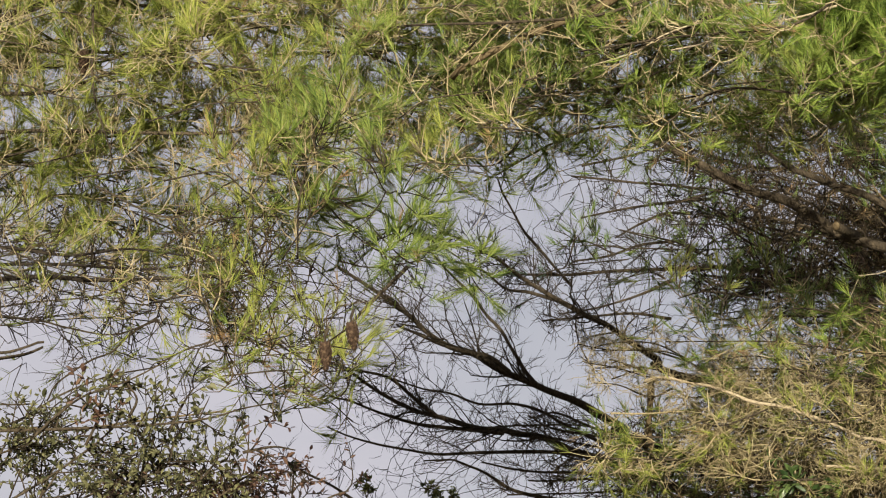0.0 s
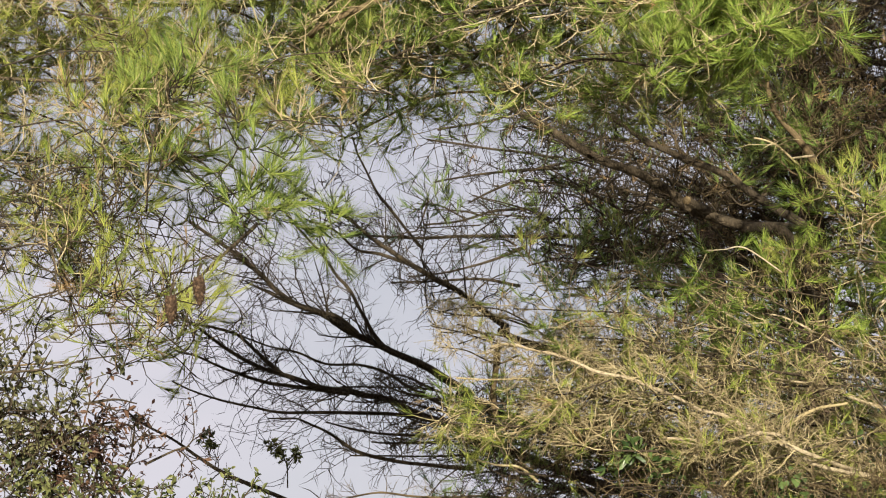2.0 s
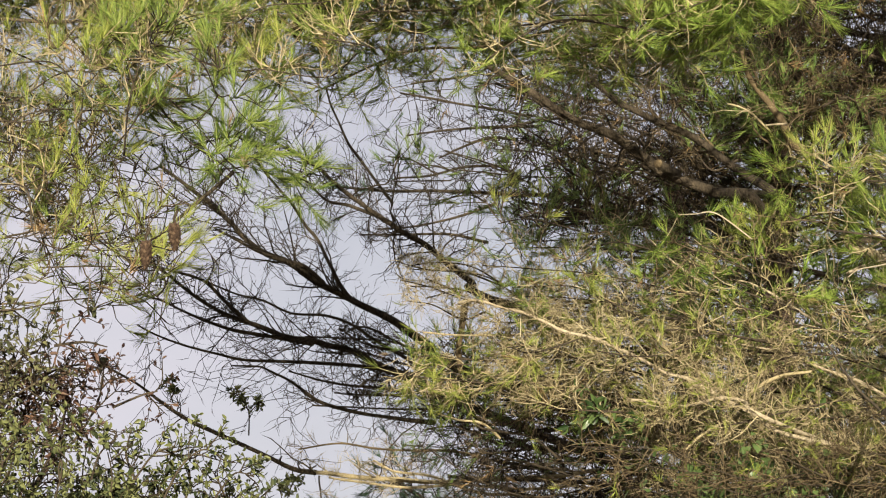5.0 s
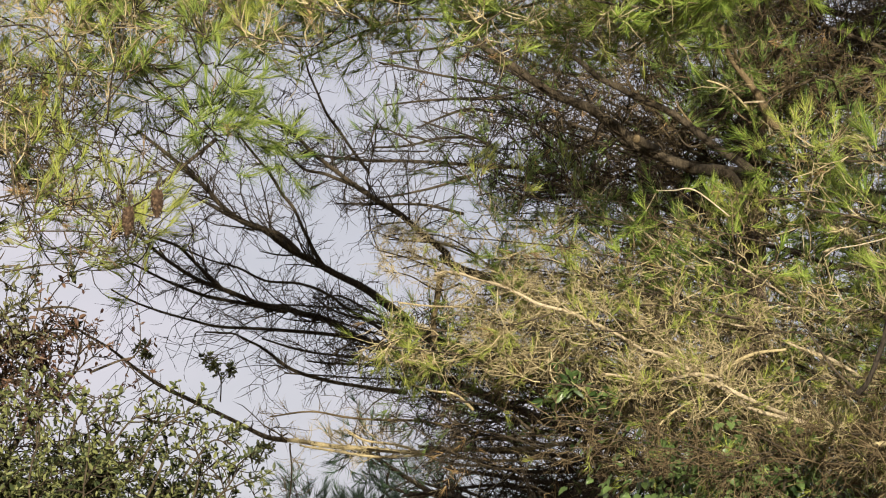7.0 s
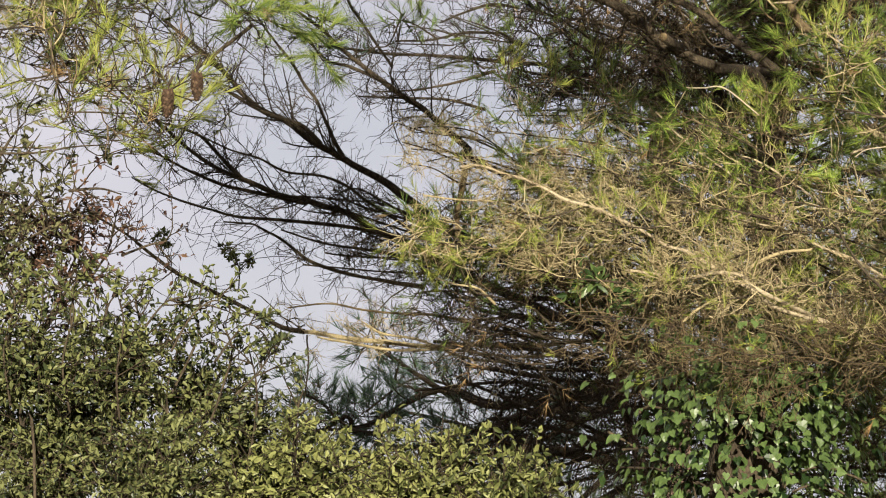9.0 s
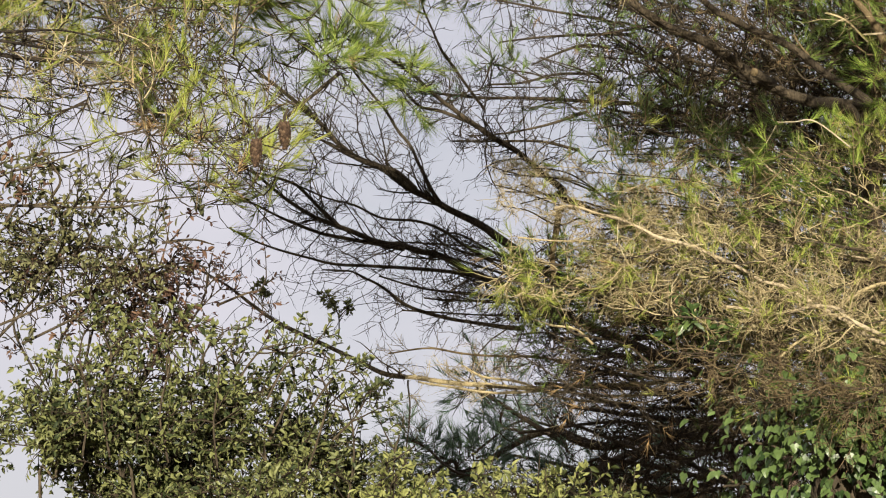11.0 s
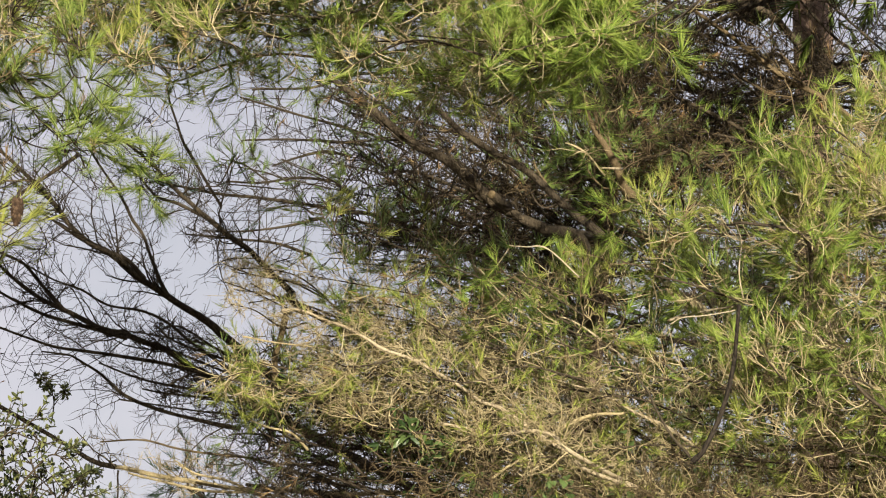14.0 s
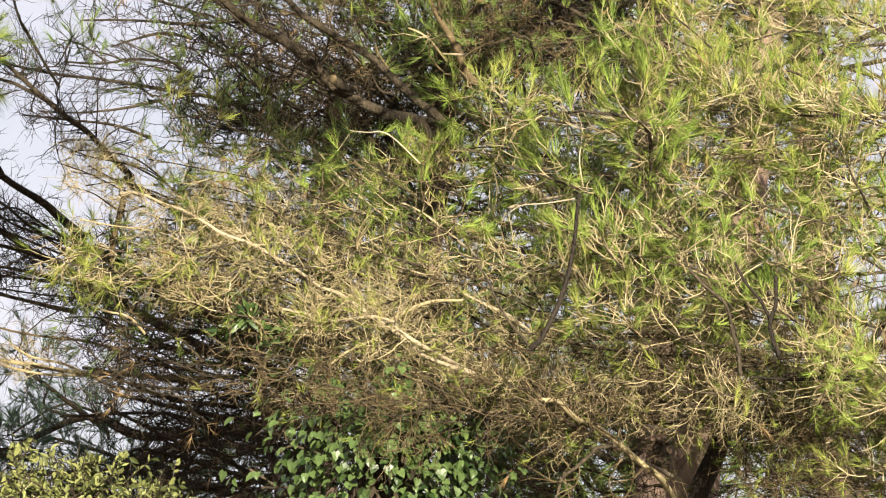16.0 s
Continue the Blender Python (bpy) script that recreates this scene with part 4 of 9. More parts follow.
thicket(pine_b, [(1.14, 6.39, 4.09), (0.88, 5.90, 3.77), (0.76, 5.92, 3.70), (0.66, 5.93, 3.65), (0.55, 5.94, 3.60)], 0.0042, 0.0017, "lush", 271, n=3, spread=0.04, depth=0.06, first=0.2)
pine_d = tree("pine_tree", 2.3, 11.6, "dark pine trunk deep in shade")
trunk(pine_d, [(2.97, 11.81, -0.10), (2.45, 10.85, 4.78), (2.05, 10.14, 7.78)], 0.100, 0.070, 272)
pine_e = tree("pine_tree", 4.3, 12.5, "slim dark pine deep in shade")
trunk(pine_e, [(4.30, 12.48, -0.10), (3.35, 11.47, 5.01), (2.75, 10.71, 8.19)], 0.090, 0.060, 273)
thicket(pine_d, [(2.34, 10.55, 4.82), (1.86, 10.57, 4.90), (1.34, 10.59, 5.05), (0.94, 10.60, 5.16)], 0.0176, 0.0076, "dead", 274, wood='twig', n=2, spread=0.15, side=14, slen=(0.2,0.55))
thicket(pine_d, [(2.37, 10.60, 4.58), (1.77, 10.66, 4.57), (1.26, 10.71, 4.60), (0.77, 10.78, 4.48)], 0.0176, 0.0076, "shade", 275, wood='twig', n=2, spread=0.15, side=14, slen=(0.2,0.55))
thicket(pine_d, [(2.31, 10.47, 5.13), (1.95, 10.49, 5.18), (1.56, 10.50, 5.29), (1.16, 10.50, 5.48)], 0.0176, 0.0076, "dead", 276, wood='twig', n=2, spread=0.15, side=14, slen=(0.2,0.55))
thicket(pine_d, [(2.39, 10.64, 4.40), (2.77, 10.54, 4.66), (3.12, 10.47, 4.81), (3.50, 10.42, 4.87)], 0.0176, 0.0076, "shade", 277, wood='twig', n=2, spread=0.15, side=14, slen=(0.2,0.55))
thicket(pine_d, [(2.30, 10.45, 5.23), (2.71, 10.42, 5.17), (3.06, 10.34, 5.35), (3.43, 10.28, 5.43)], 0.0176, 0.0076, "dead", 278, wood='twig', n=2, spread=0.15, side=14, slen=(0.2,0.55))
thicket(pine_d, [(2.42, 10.70, 4.16), (1.93, 10.73, 4.24), (1.42, 10.77, 4.29), (1.05, 10.81, 4.29)], 0.0176, 0.0076, "shade", 279, wood='twig', n=2, spread=0.15, side=14, slen=(0.2,0.55))
thicket(pine_d, [(2.35, 10.55, 4.79), (2.55, 10.48, 5.01), (2.87, 10.43, 5.09), (3.22, 10.40, 5.07)], 0.0176, 0.0076, "dead", 280, wood='twig', n=2, spread=0.15, side=14, slen=(0.2,0.55))
thicket(pine_d, [(2.44, 10.75, 3.97), (1.97, 10.81, 3.92), (1.46, 10.84, 3.98), (1.08, 10.88, 3.99)], 0.0176, 0.0076, "shade", 281, wood='twig', n=2, spread=0.15, side=14, slen=(0.2,0.55))
thicket(pine_d, [(2.26, 10.37, 5.55), (1.91, 10.41, 5.54), (1.52, 10.43, 5.61)], 0.0176, 0.0076, "dead", 282, wood='twig', n=2, spread=0.15, side=14, slen=(0.2,0.55))
thicket(pine_d, [(2.32, 10.50, 4.99), (2.09, 10.50, 5.09), (1.83, 10.52, 5.14), (1.58, 10.54, 5.14)], 0.0176, 0.0076, "shade", 283, wood='twig', n=2, spread=0.15, side=14, slen=(0.2,0.55))
thicket(pine_c, [(2.35, 8.61, 4.68), (1.91, 8.65, 4.68), (1.50, 8.71, 4.61), (1.08, 8.74, 4.65)], 0.0105, 0.0042, "dead", 284, n=4, spread=0.13, side=24, wood='twig')
thicket(pine_c, [(2.37, 8.66, 4.48), (2.03, 8.69, 4.51), (1.62, 8.74, 4.44), (1.31, 8.77, 4.47)], 0.0105, 0.0042, "dead", 285, n=4, spread=0.13, side=24, wood='twig')
thicket(pine_c, [(2.39, 8.69, 4.34), (2.05, 8.73, 4.33), (1.75, 8.77, 4.28), (1.43, 8.79, 4.32)], 0.0105, 0.0042, "dead", 286, n=4, spread=0.13, side=24, wood='twig')
thicket(pine_c, [(2.64, 8.58, 4.71), (2.44, 8.61, 4.65), (2.22, 8.62, 4.71), (2.00, 8.61, 4.81)], 0.0105, 0.0042, "dead", 287, n=4, spread=0.13, side=24, wood='twig')
thicket(pine_c, [(1.37, 8.68, 4.80), (1.19, 8.75, 4.58), (0.99, 8.80, 4.46), (0.79, 8.84, 4.38)], 0.0105, 0.0042, "dead", 288, n=4, spread=0.13, side=24, wood='twig')
thicket(pine_c, [(1.78, 8.61, 4.92), (1.48, 8.67, 4.77), (1.18, 8.73, 4.66), (0.93, 8.77, 4.62)], 0.0105, 0.0042, "dead", 289, n=4, spread=0.13, side=24, wood='twig')
thicket(pine_c, [(2.16, 8.38, 4.45), (1.86, 8.40, 4.48), (1.56, 8.44, 4.44)], 0.0081, 0.0040, "thin", 290, n=2, leaf='fresh')
thicket(pine_c, [(1.68, 8.47, 4.25), (1.37, 8.49, 4.30), (1.13, 8.52, 4.30)], 0.0081, 0.0040, "thin", 291, n=2, leaf='fresh')
thicket(pine_d, [(2.50, 9.40, 4.28), (2.76, 9.39, 4.19), (2.98, 9.35, 4.19), (3.20, 9.31, 4.23)], 0.0112, 0.0045, "shade", 292, n=3, spread=0.13, wood='brown')
thicket(pine_d, [(2.54, 9.47, 3.95), (2.86, 9.43, 3.91), (3.24, 9.38, 3.90)], 0.0112, 0.0045, "shade", 293, n=3, spread=0.13, wood='brown')
thicket(pine_d, [(2.58, 9.54, 3.62), (2.89, 9.49, 3.60), (3.28, 9.44, 3.59)], 0.0112, 0.0045, "shade", 294, n=3, spread=0.13, wood='brown')
thicket(pine_d, [(2.61, 9.60, 3.32), (2.97, 9.55, 3.30), (3.31, 9.51, 3.29)], 0.0112, 0.0045, "shade", 295, n=3, spread=0.13, wood='brown')
thicket(pine_d, [(2.65, 9.66, 3.01), (3.00, 9.60, 3.04), (3.34, 9.56, 3.02)], 0.0112, 0.0045, "shade", 296, n=3, spread=0.13, wood='brown')
pine_f = tree("pine_tree", 1.4, 14.2, "far pine in shade with blue-green needles")
trunk(pine_f, [(1.51, 14.53, -0.10), (1.39, 14.06, 3.40), (1.26, 13.72, 5.29)], 0.130, 0.050, 297)
thicket(pine_f, [(1.39, 13.96, 2.88), (0.79, 13.97, 2.87), (0.32, 13.99, 2.82)], 0.0283, 0.0063, "shade", 301, n=2, spread=0.15, nlen=0.11, nwide=0.0036, count=20, slen=(0.15,0.4), side=22, ahead=0.7, leaf='blue', bark='limb')
thicket(pine_f, [(1.37, 13.88, 3.32), (0.93, 13.90, 3.24), (0.62, 13.92, 3.17)], 0.0283, 0.0063, "shade", 302, n=2, spread=0.15, nlen=0.11, nwide=0.0036, count=20, slen=(0.15,0.4), side=22, ahead=0.7, leaf='blue', bark='limb')
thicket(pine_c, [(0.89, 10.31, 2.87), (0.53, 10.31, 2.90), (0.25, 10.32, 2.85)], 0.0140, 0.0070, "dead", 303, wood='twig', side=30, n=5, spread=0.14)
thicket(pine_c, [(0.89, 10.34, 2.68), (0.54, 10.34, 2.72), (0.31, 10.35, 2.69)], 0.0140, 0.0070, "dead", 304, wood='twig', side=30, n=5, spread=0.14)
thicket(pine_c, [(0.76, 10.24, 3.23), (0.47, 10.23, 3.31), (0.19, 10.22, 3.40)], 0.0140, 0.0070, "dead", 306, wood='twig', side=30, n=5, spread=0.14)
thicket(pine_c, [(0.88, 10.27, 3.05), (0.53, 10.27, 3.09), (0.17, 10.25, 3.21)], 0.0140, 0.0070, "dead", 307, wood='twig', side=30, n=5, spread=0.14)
# unseen crown boughs, added above the view to shade the dark fan and limbs
thicket(pine_a, [(-3.20, 6.70, 4.50), (-2.20, 6.40, 4.60), (-1.20, 6.20, 4.50), (-0.40, 6.10, 4.50)], 0.02, 0.004, "crown", 308, n=3, spread=0.12, first=0.1, fine=False, slen=(0.12, 0.4))
thicket(pine_a, [(-3.20, 6.70, 4.60), (-2.20, 6.60, 4.80), (-1.40, 6.40, 4.70), (-0.80, 6.30, 4.65)], 0.02, 0.004, "crown", 309, n=3, spread=0.12, first=0.1, fine=False, slen=(0.12, 0.4))
thicket(pine_a, [(-3.20, 6.70, 4.70), (-2.40, 6.40, 4.75), (-1.50, 6.30, 4.60), (-0.60, 6.30, 4.50)], 0.02, 0.004, "crown", 310, n=3, spread=0.12, first=0.1, fine=False, slen=(0.12, 0.4))
thicket(pine_a, [(-3.20, 6.70, 4.90), (-2.30, 6.80, 5.00), (-1.20, 6.70, 4.80), (-0.20, 6.60, 4.70)], 0.02, 0.004, "crown", 311, n=3, spread=0.12, first=0.1, fine=False, slen=(0.12, 0.4))
thicket(pine_a, [(-3.20, 6.70, 5.00), (-2.30, 6.30, 5.10), (-1.30, 6.20, 5.00), (-0.30, 6.10, 4.90)], 0.02, 0.004, "crown", 312, n=3, spread=0.12, first=0.1, fine=False, slen=(0.12, 0.4))
thicket(pine_b, [(2.40, 8.40, 4.90), (1.70, 7.40, 5.00), (1.00, 7.10, 5.00), (0.20, 7.00, 4.90)], 0.02, 0.004, "crown", 313, n=3, spread=0.12, first=0.1, fine=False, slen=(0.12, 0.4))
thicket(pine_b, [(2.40, 8.40, 5.10), (1.80, 7.20, 5.20), (1.10, 6.90, 5.20), (0.30, 6.80, 5.20)], 0.02, 0.004, "crown", 314, n=3, spread=0.12, first=0.1, fine=False, slen=(0.12, 0.4))
thicket(pine_b, [(2.40, 8.40, 5.30), (1.90, 7.60, 5.30), (1.40, 7.10, 5.20), (0.70, 7.20, 5.20)], 0.02, 0.004, "crown", 315, n=3, spread=0.12, first=0.1, fine=False, slen=(0.12, 0.4))
pine_g = tree("pine_tree", 3.6, 15.5, "dense dark pine behind the others")
trunk(pine_g, [(3.60, 15.50, -0.10), (3.60, 15.50, 4.00), (3.50, 15.40, 8.00)], 0.160, 0.060, 316)
thicket(pine_g, [(3.60, 15.45, 2.50), (2.55, 15.05, 3.10), (1.50, 14.60, 3.30)], 0.03, 0.006, "crown", 317, n=2, spread=0.2, first=0.15, fine=False, count=9, nlen=0.16, slen=(0.25, 0.7), side=13)
thicket(pine_g, [(3.60, 15.45, 2.75), (2.75, 14.95, 3.73), (1.90, 14.40, 4.30)], 0.03, 0.006, "crown", 318, n=2, spread=0.2, first=0.15, fine=False, count=9, nlen=0.16, slen=(0.25, 0.7), side=13)
thicket(pine_g, [(3.60, 15.45, 3.00), (2.60, 15.15, 4.30), (1.60, 14.80, 5.20)], 0.03, 0.006, "crown", 319, n=2, spread=0.2, first=0.15, fine=False, count=9, nlen=0.16, slen=(0.25, 0.7), side=13)
thicket(pine_g, [(3.60, 15.45, 3.25), (3.00, 14.85, 3.12), (2.40, 14.20, 2.60)], 0.03, 0.006, "crown", 320, n=2, spread=0.2, first=0.15, fine=False, count=9, nlen=0.16, slen=(0.25, 0.7), side=13)
thicket(pine_g, [(3.60, 15.45, 3.50), (3.10, 14.75, 3.80), (2.60, 14.00, 3.70)], 0.03, 0.006, "crown", 321, n=2, spread=0.2, first=0.15, fine=False, count=9, nlen=0.16, slen=(0.25, 0.7), side=13)
thicket(pine_g, [(3.60, 15.45, 3.75), (3.20, 14.85, 4.48), (2.80, 14.20, 4.80)], 0.03, 0.006, "crown", 322, n=2, spread=0.2, first=0.15, fine=False, count=9, nlen=0.16, slen=(0.25, 0.7), side=13)
thicket(pine_g, [(3.60, 15.45, 4.00), (3.50, 14.65, 3.80), (3.40, 13.80, 3.20)], 0.03, 0.006, "crown", 323, n=2, spread=0.2, first=0.15, fine=False, count=9, nlen=0.16, slen=(0.25, 0.7), side=13)
thicket(pine_g, [(3.60, 15.45, 4.25), (3.95, 14.75, 3.83), (4.30, 14.00, 3.00)], 0.03, 0.006, "crown", 324, n=2, spread=0.2, first=0.15, fine=False, count=9, nlen=0.16, slen=(0.25, 0.7), side=13)
thicket(pine_g, [(3.60, 15.45, 4.50), (4.10, 14.85, 4.45), (4.60, 14.20, 4.00)], 0.03, 0.006, "crown", 325, n=2, spread=0.2, first=0.15, fine=False, count=9, nlen=0.16, slen=(0.25, 0.7), side=13)
thicket(pine_g, [(3.60, 15.45, 4.75), (4.00, 15.05, 5.08), (4.40, 14.60, 5.00)], 0.03, 0.006, "crown", 326, n=2, spread=0.2, first=0.15, fine=False, count=9, nlen=0.16, slen=(0.25, 0.7), side=13)
thicket(pine_g, [(3.60, 15.45, 5.00), (2.45, 15.35, 4.90), (1.30, 15.20, 4.40)], 0.03, 0.006, "crown", 327, n=2, spread=0.2, first=0.15, fine=False, count=9, nlen=0.16, slen=(0.25, 0.7), side=13)
thicket(pine_g, [(3.60, 15.45, 5.25), (2.90, 15.25, 5.73), (2.20, 15.00, 5.80)], 0.03, 0.006, "crown", 328, n=2, spread=0.2, first=0.15, fine=False, count=9, nlen=0.16, slen=(0.25, 0.7), side=13)
thicket(pine_g, [(3.60, 15.45, 5.50), (3.30, 15.05, 5.90), (3.00, 14.60, 5.90)], 0.03, 0.006, "crown", 329, n=2, spread=0.2, first=0.15, fine=False, count=9, nlen=0.16, slen=(0.25, 0.7), side=13)
thicket(pine_g, [(3.60, 15.45, 5.75), (2.60, 15.25, 4.28), (1.60, 15.00, 2.40)], 0.03, 0.006, "crown", 330, n=2, spread=0.2, first=0.15, fine=False, count=9, nlen=0.16, slen=(0.25, 0.7), side=13)

# upper crown boughs, out of view, added to shade the limbs behind
bough(pine_a, [(-3.20, 6.70, 5.20), (-2.50, 6.77, 5.49), (-1.80, 6.84, 5.54), (-1.20, 6.90, 5.40)], 0.03, 0.006, "crown", 331, first=0.1, fine=False)
bough(pine_a, [(-3.20, 6.70, 5.20), (-2.40, 7.01, 5.60), (-1.59, 7.33, 5.75), (-0.90, 7.60, 5.70)], 0.03, 0.006, "crown", 332, first=0.1, fine=False)
bough(pine_a, [(-3.20, 6.70, 5.20), (-2.57, 7.22, 5.56), (-1.94, 7.75, 5.68), (-1.40, 8.20, 5.60)], 0.03, 0.006, "crown", 333, first=0.1, fine=False)
bough(pine_a, [(-3.20, 6.70, 5.20), (-2.78, 7.44, 5.67), (-2.36, 8.17, 5.89), (-2.00, 8.80, 5.90)], 0.03, 0.006, "crown", 334, first=0.1, fine=False)
bough(pine_a, [(-3.20, 6.70, 5.20), (-3.69, 6.38, 5.46), (-4.18, 6.07, 5.47), (-4.60, 5.80, 5.30)], 0.03, 0.006, "crown", 335, first=0.1, fine=False)
bough(pine_a, [(-3.20, 6.70, 5.20), (-3.83, 6.88, 5.56), (-4.46, 7.05, 5.68), (-5.00, 7.20, 5.60)], 0.03, 0.006, "crown", 336, first=0.1, fine=False)
bough(pine_a, [(-3.15, 6.75, 6.40), (-2.54, 6.94, 6.73), (-1.93, 7.13, 6.81), (-1.40, 7.30, 6.70)], 0.03, 0.006, "crown", 337, first=0.1, fine=False)
bough(pine_a, [(-3.15, 6.75, 6.40), (-2.68, 7.26, 6.80), (-2.21, 7.76, 6.95), (-1.80, 8.20, 6.90)], 0.03, 0.006, "crown", 338, first=0.1, fine=False)
bough(pine_a, [(-3.15, 6.75, 6.40), (-2.96, 7.33, 6.94), (-2.77, 7.91, 7.23), (-2.60, 8.40, 7.30)], 0.03, 0.006, "crown", 339, first=0.1, fine=False)
bough(pine_a, [(-3.15, 6.75, 6.40), (-3.62, 6.66, 6.76), (-4.09, 6.58, 6.88), (-4.50, 6.50, 6.80)], 0.03, 0.006, "crown", 340, first=0.1, fine=False)
bough(pine_a, [(-3.15, 6.75, 6.40), (-3.24, 6.21, 6.80), (-3.32, 5.67, 6.95), (-3.40, 5.20, 6.90)], 0.03, 0.006, "crown", 341, first=0.1, fine=False)
bough(pine_c, [(1.20, 10.30, 5.30), (0.57, 9.46, 5.52), (-0.06, 8.62, 5.50), (-0.60, 7.90, 5.30)], 0.03, 0.006, "crown", 342, first=0.1, fine=False)
bough(pine_c, [(1.20, 10.30, 5.30), (0.81, 9.36, 5.59), (0.43, 8.41, 5.64), (0.10, 7.60, 5.50)], 0.03, 0.006, "crown", 343, first=0.1, fine=False)
bough(pine_c, [(1.20, 10.30, 5.30), (1.09, 9.46, 5.63), (0.99, 8.62, 5.71), (0.90, 7.90, 5.60)], 0.03, 0.006, "crown", 344, first=0.1, fine=False)
bough(pine_c, [(1.20, 10.30, 5.30), (0.43, 9.81, 5.63), (-0.34, 9.32, 5.71), (-1.00, 8.90, 5.60)], 0.03, 0.006, "crown", 345, first=0.1, fine=False)
bough(pine_c, [(1.20, 10.30, 5.30), (0.46, 10.12, 5.70), (-0.27, 9.95, 5.85), (-0.90, 9.80, 5.80)], 0.03, 0.006, "crown", 346, first=0.1, fine=False)
bough(pine_c, [(1.20, 10.30, 5.30), (1.55, 9.85, 5.70), (1.90, 9.39, 5.85), (2.20, 9.00, 5.80)], 0.03, 0.006, "crown", 347, first=0.1, fine=False)
bough(pine_c, [(1.20, 10.30, 5.30), (1.38, 9.56, 5.56), (1.55, 8.83, 5.57), (1.70, 8.20, 5.40)], 0.03, 0.006, "crown", 348, first=0.1, fine=False)
bough(pine_c, [(1.20, 10.30, 6.30), (0.64, 9.67, 6.59), (0.08, 9.04, 6.64), (-0.40, 8.50, 6.50)], 0.03, 0.006, "crown", 349, first=0.1, fine=False)
bough(pine_c, [(1.20, 10.30, 6.30), (0.95, 9.64, 6.70), (0.71, 8.97, 6.85), (0.50, 8.40, 6.80)], 0.03, 0.006, "crown", 350, first=0.1, fine=False)
bough(pine_c, [(1.20, 10.30, 6.30), (1.30, 9.74, 6.73), (1.41, 9.18, 6.92), (1.50, 8.70, 6.90)], 0.03, 0.006, "crown", 351, first=0.1, fine=False)
bough(pine_c, [(1.20, 10.30, 6.30), (0.60, 10.09, 6.73), (0.01, 9.88, 6.92), (-0.50, 9.70, 6.90)], 0.03, 0.006, "crown", 352, first=0.1, fine=False)
bough(pine_c, [(1.20, 10.30, 6.30), (1.65, 10.48, 6.70), (2.11, 10.65, 6.85), (2.50, 10.80, 6.80)], 0.03, 0.006, "crown", 353, first=0.1, fine=False)
bough(pine_d, [(2.25, 11.50, 5.80), (1.74, 11.04, 6.09), (1.24, 10.59, 6.14), (0.80, 10.20, 6.00)], 0.03, 0.006, "crown", 354, first=0.1, fine=False)
bough(pine_d, [(2.25, 11.50, 5.80), (2.02, 10.84, 6.13), (1.80, 10.17, 6.21), (1.60, 9.60, 6.10)], 0.03, 0.006, "crown", 355, first=0.1, fine=False)
bough(pine_d, [(2.25, 11.50, 5.80), (2.48, 10.91, 6.16), (2.71, 10.31, 6.28), (2.90, 9.80, 6.20)], 0.03, 0.006, "crown", 356, first=0.1, fine=False)
bough(pine_d, [(2.25, 11.50, 5.80), (2.83, 11.32, 6.20), (3.40, 11.15, 6.35), (3.90, 11.00, 6.30)], 0.03, 0.006, "crown", 357, first=0.1, fine=False)
bough(pine_d, [(2.25, 11.50, 5.80), (1.81, 11.78, 6.16), (1.38, 12.06, 6.28), (1.00, 12.30, 6.20)], 0.03, 0.006, "crown", 358, first=0.1, fine=False)
bough(pine_d, [(2.25, 11.50, 5.80), (2.51, 11.96, 6.23), (2.77, 12.41, 6.42), (3.00, 12.80, 6.40)], 0.03, 0.006, "crown", 359, first=0.1, fine=False)
bough(pine_b, [(2.45, 8.40, 5.60), (2.01, 8.22, 5.93), (1.58, 8.05, 6.01), (1.20, 7.90, 5.90)], 0.03, 0.006, "crown", 360, first=0.1, fine=False)
bough(pine_b, [(2.45, 8.40, 5.60), (2.26, 7.98, 6.03), (2.06, 7.56, 6.22), (1.90, 7.20, 6.20)], 0.03, 0.006, "crown", 361, first=0.1, fine=False)
bough(pine_b, [(2.45, 8.40, 5.60), (2.71, 8.12, 6.03), (2.98, 7.84, 6.22), (3.20, 7.60, 6.20)], 0.03, 0.006, "crown", 362, first=0.1, fine=False)
bough(pine_b, [(2.45, 8.40, 5.60), (2.85, 8.54, 6.03), (3.25, 8.68, 6.22), (3.60, 8.80, 6.20)], 0.03, 0.006, "crown", 363, first=0.1, fine=False)
bough(pine_b, [(2.45, 8.40, 5.60), (2.36, 8.82, 6.10), (2.28, 9.24, 6.36), (2.20, 9.60, 6.40)], 0.03, 0.006, "crown", 364, first=0.1, fine=False)

# low tufts and twigs of the tall pine
thicket(pine_a, [(-1.06, 5.34, 3.45), (-0.94, 5.35, 3.48), (-0.84, 5.36, 3.49), (-0.74, 5.39, 3.46)], 0.0019, 0.0013, "green", 500, n=1, spread=0.03, depth=0.08, rise=0.16, leaf='olive', wood='brown', tuft=0.36, count=22, nlen=0.062, slen=(0.05, 0.16), side=22)
thicket(pine_a, [(-0.18, 5.42, 3.51), (-0.33, 5.42, 3.50), (-0.45, 5.42, 3.48), (-0.56, 5.41, 3.46)], 0.0019, 0.0013, "green", 501, n=1, spread=0.03, depth=0.08, rise=0.16, leaf='sage', wood='straw', tuft=0.36, count=22, nlen=0.062, slen=(0.05, 0.16), side=22)
thicket(pine_a, [(-1.05, 5.39, 3.31), (-0.96, 5.41, 3.29), (-0.89, 5.43, 3.27), (-0.83, 5.44, 3.28)], 0.0019, 0.0013, "green", 502, n=1, spread=0.03, depth=0.08, rise=0.16, leaf='olive', wood='straw', tuft=0.36, count=22, nlen=0.062, slen=(0.05, 0.16), side=22)
